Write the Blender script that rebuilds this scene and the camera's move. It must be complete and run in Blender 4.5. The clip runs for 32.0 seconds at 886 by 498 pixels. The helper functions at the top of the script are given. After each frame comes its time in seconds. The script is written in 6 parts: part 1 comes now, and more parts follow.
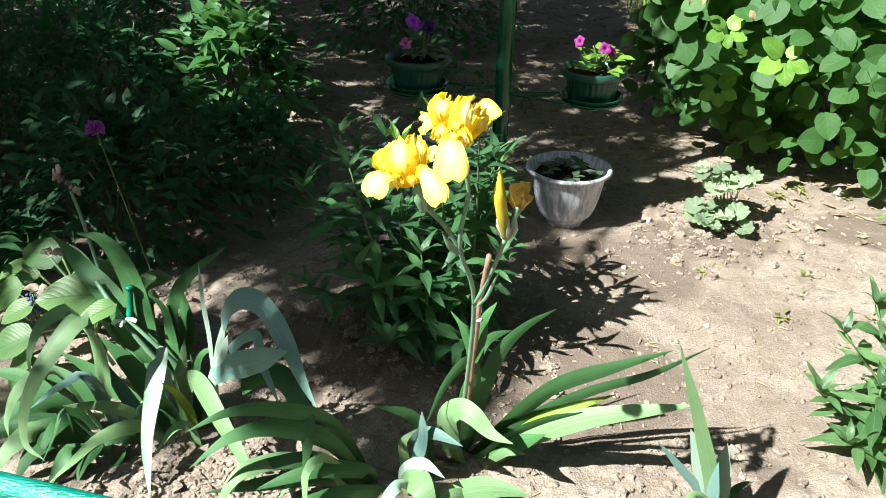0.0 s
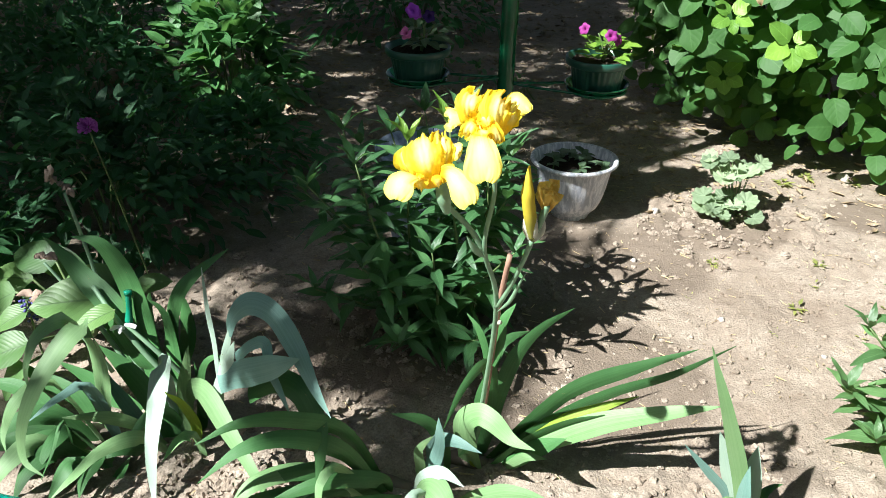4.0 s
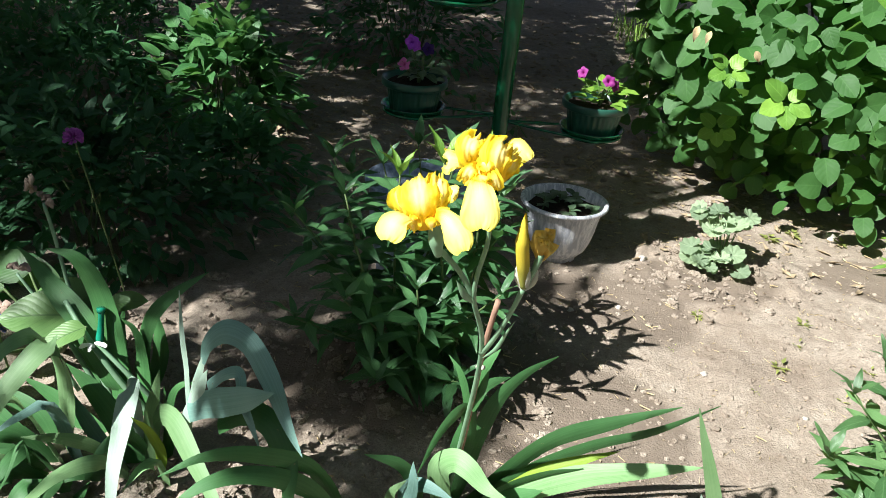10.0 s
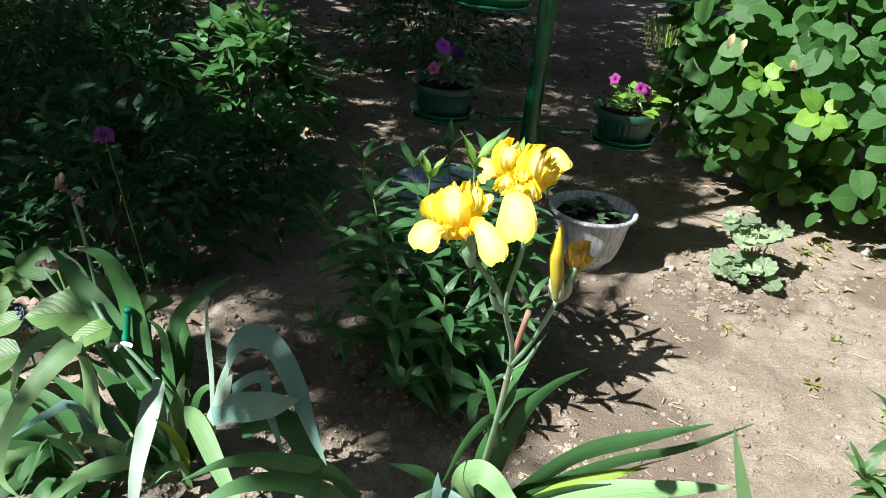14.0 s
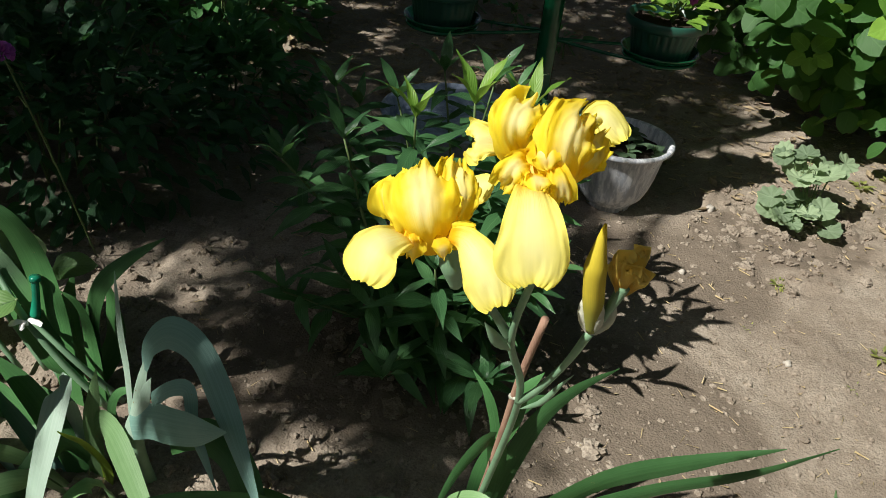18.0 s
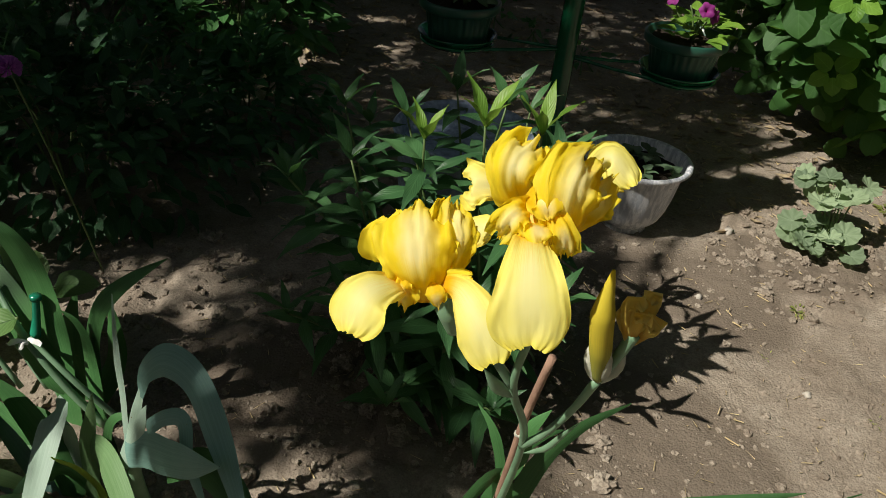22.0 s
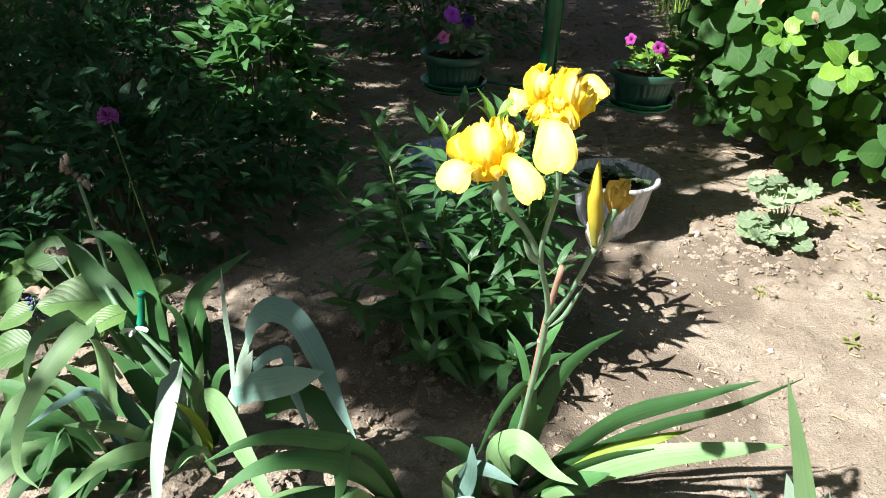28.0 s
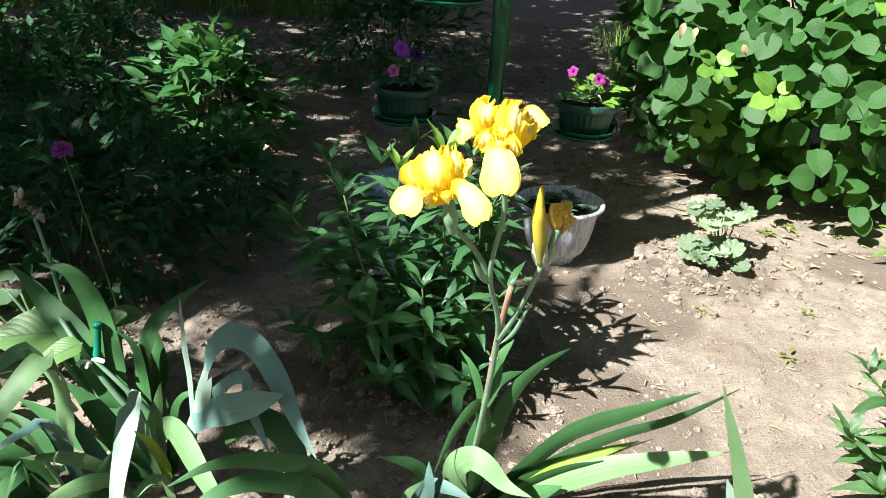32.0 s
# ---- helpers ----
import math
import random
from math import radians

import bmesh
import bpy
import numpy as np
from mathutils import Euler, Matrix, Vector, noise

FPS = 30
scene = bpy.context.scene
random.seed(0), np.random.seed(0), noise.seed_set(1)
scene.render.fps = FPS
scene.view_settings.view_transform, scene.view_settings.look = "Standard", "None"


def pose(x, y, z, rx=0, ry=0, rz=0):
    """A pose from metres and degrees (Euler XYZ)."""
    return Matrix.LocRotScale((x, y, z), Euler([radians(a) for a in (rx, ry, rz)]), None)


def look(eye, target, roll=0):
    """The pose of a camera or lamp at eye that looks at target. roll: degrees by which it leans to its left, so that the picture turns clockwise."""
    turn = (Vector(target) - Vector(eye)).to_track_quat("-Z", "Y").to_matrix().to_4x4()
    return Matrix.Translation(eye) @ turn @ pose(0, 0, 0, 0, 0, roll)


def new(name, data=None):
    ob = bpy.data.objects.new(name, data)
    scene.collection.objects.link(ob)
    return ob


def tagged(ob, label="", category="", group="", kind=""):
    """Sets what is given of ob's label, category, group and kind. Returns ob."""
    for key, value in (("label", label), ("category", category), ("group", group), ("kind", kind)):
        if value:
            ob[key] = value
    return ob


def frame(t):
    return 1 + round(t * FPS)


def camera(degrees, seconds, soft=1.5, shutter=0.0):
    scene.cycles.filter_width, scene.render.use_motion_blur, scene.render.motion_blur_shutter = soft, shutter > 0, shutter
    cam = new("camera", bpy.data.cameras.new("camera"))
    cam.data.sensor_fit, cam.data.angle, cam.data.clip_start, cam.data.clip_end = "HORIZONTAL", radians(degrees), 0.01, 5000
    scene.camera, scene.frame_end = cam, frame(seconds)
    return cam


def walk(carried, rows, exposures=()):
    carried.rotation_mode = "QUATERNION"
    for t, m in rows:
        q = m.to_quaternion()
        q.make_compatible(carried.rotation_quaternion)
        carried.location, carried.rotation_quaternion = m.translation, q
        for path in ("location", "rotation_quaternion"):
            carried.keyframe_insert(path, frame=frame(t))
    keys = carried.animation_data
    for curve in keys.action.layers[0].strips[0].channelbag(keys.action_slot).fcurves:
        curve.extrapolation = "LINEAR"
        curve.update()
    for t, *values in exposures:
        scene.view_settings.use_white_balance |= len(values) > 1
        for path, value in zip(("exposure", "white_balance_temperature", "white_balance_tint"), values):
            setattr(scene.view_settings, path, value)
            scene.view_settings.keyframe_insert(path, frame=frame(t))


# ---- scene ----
cam = camera(58.1, 32.0, soft=0.7)
PATH = [
    (0, (0.095, -0.078, 1.167), (-0.023, 1.683, 0.225), 1.1),
    (0.5, (0.092, -0.083, 1.171), (-0.012, 1.677, 0.226), 1.3),
    (1, (0.088, -0.081, 1.168), (-0.021, 1.669, 0.206), 1.3),
    (1.5, (0.081, -0.075, 1.164), (-0.026, 1.661, 0.177), 1.6),
    (2, (0.082, -0.072, 1.162), (-0.014, 1.655, 0.158), 1.2),
    (2.5, (0.087, -0.07, 1.164), (0.002, 1.657, 0.159), 1.5),
    (3, (0.08, -0.06, 1.166), (-0.001, 1.67, 0.166), 1.4),
    (3.5, (0.06, -0.038, 1.159), (-0.037, 1.703, 0.179), 0.1),
    (5.5, (0.034, 0.016, 1.143), (-0.006, 1.779, 0.199), 4.4),
    (6, (0.033, 0.018, 1.138), (-0.001, 1.786, 0.204), 5.1),
    (6.5, (0.035, 0.017, 1.142), (0.0, 1.79, 0.217), 5.6),
    (7, (0.026, 0.027, 1.144), (-0.001, 1.803, 0.224), 6.3),
    (7.5, (0.024, 0.032, 1.152), (0.011, 1.814, 0.244), 6.7),
    (8, (0.027, 0.042, 1.137), (0.031, 1.817, 0.215), 6.6),
    (8.5, (0.029, 0.046, 1.137), (0.041, 1.813, 0.199), 6.8),
    (9, (0.033, 0.036, 1.143), (0.034, 1.803, 0.207), 5.7),
    (9.5, (0.034, 0.028, 1.149), (0.005, 1.802, 0.226), 5.1),
    (10, (0.032, 0.019, 1.154), (-0.017, 1.804, 0.254), 5.0),
    (10.5, (0.03, 0.019, 1.154), (-0.034, 1.81, 0.267), 5.1),
    (11, (0.028, 0.022, 1.154), (-0.039, 1.819, 0.277), 5.3),
    (11.5, (0.025, 0.027, 1.15), (-0.041, 1.82, 0.265), 5.5),
    (12, (0.027, 0.037, 1.152), (-0.04, 1.826, 0.26), 5.7),
    (12.5, (0.025, 0.039, 1.15), (-0.041, 1.828, 0.258), 6.0),
    (13, (0.018, 0.039, 1.151), (-0.056, 1.827, 0.258), 6.1),
    (13.5, (0.021, 0.037, 1.149), (-0.073, 1.824, 0.255), 6.0),
    (14, (0.018, 0.039, 1.151), (-0.087, 1.823, 0.253), 5.4),
    (14.5, (0.015, 0.048, 1.142), (-0.102, 1.831, 0.243), 4.6),
    (16.5, (0.009, 0.242, 1.101), (-0.041, 1.998, 0.146), 5.9),
    (17, (0.015, 0.321, 1.074), (-0.064, 2.033, 0.044), 5.4),
    (17.5, (0.018, 0.358, 1.067), (-0.074, 2.045, -0.003), 5.4),
    (18, (0.021, 0.404, 1.056), (-0.083, 2.071, -0.043), 5.7),
    (18.5, (0.022, 0.422, 1.054), (-0.09, 2.081, -0.057), 5.9),
    (19, (0.024, 0.438, 1.048), (-0.101, 2.089, -0.074), 6.1),
    (19.5, (0.025, 0.447, 1.049), (-0.124, 2.097, -0.072), 5.6),
    (20, (0.026, 0.449, 1.05), (-0.148, 2.097, -0.069), 5.2),
    (20.5, (0.026, 0.449, 1.055), (-0.148, 2.108, -0.049), 5.4),
    (21, (0.023, 0.46, 1.047), (-0.15, 2.125, -0.047), 5.8),
    (21.5, (0.026, 0.45, 1.057), (-0.135, 2.12, -0.032), 5.8),
    (22, (0.029, 0.447, 1.057), (-0.12, 2.123, -0.024), 5.8),
    (22.5, (0.031, 0.438, 1.058), (-0.11, 2.116, -0.02), 5.8),
    (23, (0.029, 0.436, 1.056), (-0.102, 2.113, -0.025), 5.6),
    (23.5, (0.021, 0.417, 1.056), (-0.101, 2.098, -0.021), 5.8),
    (24, (0.014, 0.37, 1.061), (-0.1, 2.061, -0.002), 5.5),
    (24.5, (0.011, 0.311, 1.065), (-0.095, 2.021, 0.033), 5.0),
    (25, (0.012, 0.248, 1.066), (-0.085, 1.974, 0.061), 4.2),
    (25.5, (0.015, 0.177, 1.077), (-0.073, 1.927, 0.111), 3.0),
    (26, (0.01, 0.153, 1.071), (-0.103, 1.909, 0.121), 2.5),
    (26.5, (0.004, 0.133, 1.066), (-0.138, 1.887, 0.114), 2.5),
    (28.5, (-0.001, 0.053, 1.076), (-0.121, 1.834, 0.174), 2.1),
    (29, (0.002, 0.035, 1.075), (-0.1, 1.82, 0.179), 1.8),
    (29.5, (0.005, 0.022, 1.075), (-0.08, 1.805, 0.174), 1.8),
    (30, (0.004, 0.004, 1.086), (-0.064, 1.801, 0.212), 2.4),
    (30.5, (-0.002, 0.004, 1.09), (-0.059, 1.816, 0.246), 2.6),
    (31, (-0.008, 0.013, 1.091), (-0.054, 1.83, 0.256), 2.7),
    (31.5, (-0.008, 0.017, 1.093), (-0.036, 1.838, 0.265), 2.8),
    (32, (0.001, 0.021, 1.088), (-0.018, 1.835, 0.246), 2.8),
]
EXPOSURE = [(0, 1.50, 6080, 10), (3, 1.48, 6080, 10), (6, 1.42, 6080, 10), (10, 1.32, 6080, 10), (13, 1.26, 6130, 10), (14.5, 1.20, 6130, 10), (16.5, 0.95, 6150, 9), (17, 0.72, 6250, 9), (18, 0.44, 6450, 9), (19, 0.20, 6600, 9), (21, 0.12, 6700, 9), (23, 0.18, 6800, 11), (24, 0.40, 6850, 14), (25, 0.66, 6850, 15), (26, 0.97, 6800, 15), (28.5, 1.54, 6200, 11), (32, 1.50, 6080, 10)]
walk(cam, [(t, look(eye, target, roll)) for t, eye, target, roll in PATH], EXPOSURE)

# ---- light ----
SUN_DIR = Vector((-0.75, -0.55, 1.0)).normalized()
world = bpy.data.worlds.new("world")
scene.world = world
world.use_nodes = True
wn = world.node_tree
sky = wn.nodes.new("ShaderNodeTexSky")
sky.sky_type = "NISHITA"
sky.sun_disc = False
sky.dust_density, sky.ozone_density, sky.air_density = 1.6, 1.0, 1.0
sky.sun_elevation = math.asin(SUN_DIR.z)
sky.sun_rotation = math.atan2(SUN_DIR.x, SUN_DIR.y)
wn.links.new(sky.outputs[0], wn.nodes["Background"].inputs[0])
wn.nodes["Background"].inputs[1].default_value = 0.036
sun = new("sun", bpy.data.lights.new("sun", "SUN"))
sun.data.energy, sun.data.angle, sun.data.color = 5.0, radians(0.55), (1.0, 0.965, 0.90)
sun.matrix_world = look(SUN_DIR * 20, (0, 0, 0))


# ---- materials ----
def material(name):
    mat = bpy.data.materials.new(name)
    mat.use_nodes = True
    nt = mat.node_tree
    return mat, nt, nt.nodes["Principled BSDF"]


def node(nt, kind, **inputs):
    n = nt.nodes.new(kind)
    for key, value in inputs.items():
        n.inputs[key.replace("_", " ")].default_value = value
    return n


def ramp(nt, source, stops):
    n = nt.nodes.new("ShaderNodeValToRGB")
    e = n.color_ramp.elements
    while len(e) < len(stops):
        e.new(0.5)
    for slot, (at, col) in zip(e, stops):
        slot.position, slot.color = at, (*col, 1)
    nt.links.new(source, n.inputs[0])
    return n.outputs[0]


def mix(nt, fac, a, b, how="MIX"):
    n = nt.nodes.new("ShaderNodeMix")
    n.data_type, n.blend_type = "RGBA", how
    for slot, value in ((0, fac), (6, a), (7, b)):
        if isinstance(value, (int, float)):
            n.inputs[slot].default_value = value
        elif isinstance(value, tuple):
            n.inputs[slot].default_value = (*value, 1)
        else:
            nt.links.new(value, n.inputs[slot])
    return n.outputs[2]


def noise_at(nt, coord, scale, detail=4.0, rough=0.55):
    n = node(nt, "ShaderNodeTexNoise", Scale=scale, Detail=detail, Roughness=rough)
    nt.links.new(coord, n.inputs["Vector"])
    return n.outputs["Fac"]


def relief(nt, bsdf, height, strength, distance):
    n = node(nt, "ShaderNodeBump", Strength=strength, Distance=distance)
    nt.links.new(height, n.inputs["Height"])
    nt.links.new(n.outputs[0], bsdf.inputs["Normal"])
    return n.outputs[0]


def thin(nt, bsdf, colour, amount):
    """Lets light shine through a leaf or petal."""
    tr = nt.nodes.new("ShaderNodeBsdfTranslucent")
    mx = nt.nodes.new("ShaderNodeMixShader")
    mx.inputs[0].default_value = amount
    nt.links.new(colour, tr.inputs[0])
    nt.links.new(bsdf.outputs[0], mx.inputs[1])
    nt.links.new(tr.outputs[0], mx.inputs[2])
    nt.links.new(mx.outputs[0], nt.nodes["Material Output"].inputs[0])


def blade_material(name, dark, light, through_col, rough=0.5):
    """Sword leaf: fine ribs along the blade, a paler base and a few dry specks. UV: across, along."""
    mat, nt, b = material(name)
    uv = nt.nodes.new("ShaderNodeUVMap").outputs[0]
    geo = nt.nodes.new("ShaderNodeTexCoord").outputs["Object"]
    sc = nt.nodes.new("ShaderNodeMapping")
    sc.inputs["Scale"].default_value = (30, 0.7, 1)
    nt.links.new(uv, sc.inputs[0])
    ribs = noise_at(nt, sc.outputs[0], 1.0, 2.0)
    blot = noise_at(nt, geo, 14.0, 5.0)
    col = mix(nt, ramp(nt, ribs, ((0.28, (0.12, 0.12, 0.12)), (0.72, (0.74, 0.74, 0.74)))), dark, light)
    col = mix(nt, ramp(nt, blot, ((0.35, (0, 0, 0)), (0.75, (0.55, 0.55, 0.55)))), col, light)
    rnd = nt.nodes.new("ShaderNodeObjectInfo").outputs["Random"]
    hsv = nt.nodes.new("ShaderNodeHueSaturation")
    nt.links.new(ramp(nt, rnd, ((0.0, (0.75, 0.75, 0.75)), (1.0, (1.15, 1.15, 1.15)))), hsv.inputs["Value"])
    nt.links.new(col, hsv.inputs["Color"])
    speck = ramp(nt, noise_at(nt, geo, 90.0, 3.0), ((0.72, (0, 0, 0)), (0.76, (1, 1, 1))))
    col = mix(nt, speck, hsv.outputs[0], (0.28, 0.24, 0.1))
    nt.links.new(col, b.inputs["Base Color"])
    b.inputs["Roughness"].default_value = rough
    b.inputs["Specular IOR Level"].default_value = 0.42
    relief(nt, b, ribs, 0.5, 0.0013)
    thin(nt, b, mix(nt, 0.55, col, through_col), 0.28)
    return mat


def leaf_material(name, dark, light, through_col, veins=7.0, vein_col=None, rough=0.45, amount=0.32, marked=0.28):
    """Broad leaf in its own space (y along the midrib): side veins, midrib, patchy green; each leaf its own tone."""
    mat, nt, b = material(name)
    tc = nt.nodes.new("ShaderNodeUVMap").outputs[0]
    sep = nt.nodes.new("ShaderNodeSeparateXYZ")
    nt.links.new(tc, sep.inputs[0])

    def calc(op, a, c=0.0, d=None):
        m = nt.nodes.new("ShaderNodeMath")
        m.operation = op
        for i, v in enumerate((a, c) if d is None else (a, c, d)):
            if isinstance(v, (int, float)):
                m.inputs[i].default_value = v
            else:
                nt.links.new(v, m.inputs[i])
        return m.outputs[0]

    off = calc("ABSOLUTE", calc("SUBTRACT", sep.outputs[0], 0.5))
    along = calc("SUBTRACT", sep.outputs[1], calc("MULTIPLY", off, 0.75))
    wave = calc("ABSOLUTE", calc("SINE", calc("MULTIPLY", along, veins * math.pi)))
    side = calc("LESS_THAN", wave, 0.10)
    mid = calc("LESS_THAN", off, 0.022)
    vein = calc("MAXIMUM", calc("MULTIPLY", side, 0.55), mid)
    ob = nt.nodes.new("ShaderNodeTexCoord").outputs["Object"]
    rnd = nt.nodes.new("ShaderNodeObjectInfo").outputs["Random"]
    patch = noise_at(nt, ob, 3.5, 5.0)
    col = mix(nt, patch, dark, light)
    hsv = nt.nodes.new("ShaderNodeHueSaturation")
    nt.links.new(ramp(nt, rnd, ((0.0, (0.62, 0.62, 0.62)), (0.55, (0.95, 0.95, 0.95)), (1.0, (1.35, 1.35, 1.35)))), hsv.inputs["Value"])
    nt.links.new(ramp(nt, rnd, ((0.0, (0.515, 0.515, 0.515)), (1.0, (0.488, 0.488, 0.488)))), hsv.inputs["Hue"])
    nt.links.new(col, hsv.inputs["Color"])
    vc = vein_col or tuple(min(1.0, v * 1.7 + 0.02) for v in light)
    col = mix(nt, calc("MULTIPLY", vein, marked), hsv.outputs[0], vc)
    nt.links.new(col, b.inputs["Base Color"])
    b.inputs["Roughness"].default_value = rough
    b.inputs["Specular IOR Level"].default_value = 0.4
    relief(nt, b, calc("ADD", calc("MULTIPLY", wave, 0.5), calc("MULTIPLY", patch, 1.2)), 0.25, 0.003)
    thin(nt, b, mix(nt, 0.5, col, through_col), amount)
    return mat


def plain_material(name, dark, light, scale=12.0, rough=0.6, bump=0.2, depth=0.002, metal=0.0, stretch=(1, 1, 1), spec=0.5):
    mat, nt, b = material(name)
    mp = nt.nodes.new("ShaderNodeMapping")
    mp.inputs["Scale"].default_value = stretch
    nt.links.new(nt.nodes.new("ShaderNodeTexCoord").outputs["Object"], mp.inputs[0])
    n1 = noise_at(nt, mp.outputs[0], scale, 5.0)
    n2 = noise_at(nt, mp.outputs[0], scale * 7, 3.0)
    col = mix(nt, ramp(nt, n1, ((0.3, (0, 0, 0)), (0.7, (1, 1, 1)))), dark, light)
    col = mix(nt, 0.25, col, mix(nt, n2, dark, light))
    nt.links.new(col, b.inputs["Base Color"])
    b.inputs["Roughness"].default_value = rough
    b.inputs["Metallic"].default_value = metal
    b.inputs["Specular IOR Level"].default_value = spec
    relief(nt, b, n2, bump, depth)
    return mat


def petal_material(name, edge, body, haft, base, amount=0.3, pale=None):
    """Iris petal. UV: across, along from the claw. Fine veins run out from the claw; the midline may be paler."""
    mat, nt, b = material(name)
    uv = nt.nodes.new("ShaderNodeUVMap").outputs[0]
    sep = nt.nodes.new("ShaderNodeSeparateXYZ")
    nt.links.new(uv, sep.inputs[0])
    mp = nt.nodes.new("ShaderNodeMapping")
    mp.inputs["Scale"].default_value = (60, 2.2, 1)
    nt.links.new(uv, mp.inputs[0])
    ribs = noise_at(nt, mp.outputs[0], 1.0, 3.0)
    blot = noise_at(nt, nt.nodes.new("ShaderNodeTexCoord").outputs["Object"], 45.0, 4.0)
    rim = nt.nodes.new("ShaderNodeMath")
    rim.operation = "PINGPONG"
    nt.links.new(sep.outputs[0], rim.inputs[0])
    rim.inputs[1].default_value = 0.5
    uneven = nt.nodes.new("ShaderNodeMath")
    uneven.operation = "MULTIPLY_ADD"
    nt.links.new(blot, uneven.inputs[0])
    uneven.inputs[1].default_value = 0.30
    nt.links.new(rim.outputs[0], uneven.inputs[2])
    col = ramp(nt, sep.outputs[1], ((0.0, base), (0.30, haft), (0.47, body), (0.9, body), (1.0, edge)))
    if pale:
        span = ramp(nt, sep.outputs[1], ((0.36, (0, 0, 0)), (0.56, (1, 1, 1)), (0.8, (0.8, 0.8, 0.8)), (0.98, (0, 0, 0))))
        col = mix(nt, mix(nt, 1.0, span, ramp(nt, uneven.outputs[0], ((0.36, (0, 0, 0)), (0.60, (1, 1, 1)))), "MULTIPLY"), col, pale)
    col = mix(nt, ramp(nt, uneven.outputs[0], ((0.10, (0.9, 0.9, 0.9)), (0.30, (0, 0, 0)))), col, edge)
    claw = ramp(nt, sep.outputs[1], ((0.25, (0.7, 0.7, 0.7)), (0.62, (0.03, 0.03, 0.03))))
    col = mix(nt, mix(nt, 1.0, claw, ramp(nt, ribs, ((0.42, (1, 1, 1)), (0.54, (0, 0, 0)))), "MULTIPLY"), col, haft)
    nt.links.new(col, b.inputs["Base Color"])
    b.inputs["Roughness"].default_value = 0.62
    b.inputs["Specular IOR Level"].default_value = 0.25
    relief(nt, b, ribs, 0.03, 0.0006)
    thin(nt, b, col, amount)
    return mat


def soil_material(name, dry, mid, dark_tone, dark_patches=False):
    mat, nt, b = material(name)
    ob = nt.nodes.new("ShaderNodeTexCoord").outputs["Object"]
    big = noise_at(nt, ob, 1.7, 5.0, 0.6)
    medium = noise_at(nt, ob, 10.0, 6.0, 0.6)
    fine = noise_at(nt, ob, 150.0, 7.0, 0.75)
    grit = node(nt, "ShaderNodeTexVoronoi", Scale=190.0)
    nt.links.new(ob, grit.inputs["Vector"])
    col = mix(nt, ramp(nt, medium, ((0.36, (0, 0, 0)), (0.62, (1, 1, 1)))), mid, dry)
    col = mix(nt, ramp(nt, big, ((0.46, (0, 0, 0)), (0.64, (0.6, 0.6, 0.6)))), col, dark_tone)
    mott = noise_at(nt, ob, 30.0, 7.0, 0.74)
    col = mix(nt, ramp(nt, mott, ((0.40, (0.5, 0.5, 0.5)), (0.52, (0, 0, 0)))), col, dark_tone)
    col = mix(nt, ramp(nt, mott, ((0.58, (0, 0, 0)), (0.70, (0.55, 0.55, 0.55)))), col, tuple(min(1, v * 1.15) for v in dry))
    # Darker patches from a vertex mask, broken up by noise.
    if dark_patches:
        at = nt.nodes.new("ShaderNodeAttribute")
        at.attribute_name = "dark_tone"
        patch_mask = mix(nt, 0.45, at.outputs["Fac"], medium, "OVERLAY")
        col = mix(nt, ramp(nt, patch_mask, ((0.22, (0, 0, 0)), (0.55, (0.9, 0.9, 0.9)))), col, tuple(v * 0.62 for v in dark_tone))
    col = mix(nt, ramp(nt, fine, ((0.36, (0.6, 0.6, 0.6)), (0.52, (0, 0, 0)))), col, dark_tone)
    col = mix(nt, ramp(nt, fine, ((0.6, (0, 0, 0)), (0.75, (0.7, 0.7, 0.7)))), col, tuple(min(1, v * 1.25) for v in dry))
    grain = node(nt, "ShaderNodeTexVoronoi", Scale=260.0)
    nt.links.new(ob, grain.inputs["Vector"])
    cell = nt.nodes.new("ShaderNodeSeparateColor")
    nt.links.new(grain.outputs["Color"], cell.inputs[0])
    col = mix(nt, 0.34, col, ramp(nt, cell.outputs[0], ((0.0, (0.25, 0.25, 0.25)), (0.5, (0.5, 0.5, 0.5)), (1.0, (0.74, 0.74, 0.74)))), "OVERLAY")
    rnd = nt.nodes.new("ShaderNodeNewGeometry").outputs["Random Per Island"]
    col = mix(nt, ramp(nt, rnd, ((0.0, (0.0, 0.0, 0.0)), (1.0, (0.35, 0.35, 0.35)))), col, mid)
    nt.links.new(col, b.inputs["Base Color"])
    b.inputs["Roughness"].default_value = 0.95
    b.inputs["Specular IOR Level"].default_value = 0.15
    h = nt.nodes.new("ShaderNodeMath")
    h.operation = "MULTIPLY_ADD"
    nt.links.new(medium, h.inputs[0])
    h.inputs[1].default_value = 1.2
    h.inputs[2].default_value = 0.0
    h2 = nt.nodes.new("ShaderNodeMath")
    h2.operation = "MULTIPLY_ADD"
    nt.links.new(grit.outputs["Distance"], h2.inputs[0])
    h2.inputs[1].default_value = -0.35
    nt.links.new(h.outputs[0], h2.inputs[2])
    h3 = nt.nodes.new("ShaderNodeMath")
    h3.operation = "MULTIPLY_ADD"
    nt.links.new(mott, h3.inputs[0])
    h3.inputs[1].default_value = 1.5
    nt.links.new(h2.outputs[0], h3.inputs[2])
    relief(nt, b, h3.outputs[0], 0.75, 0.006)
    return mat


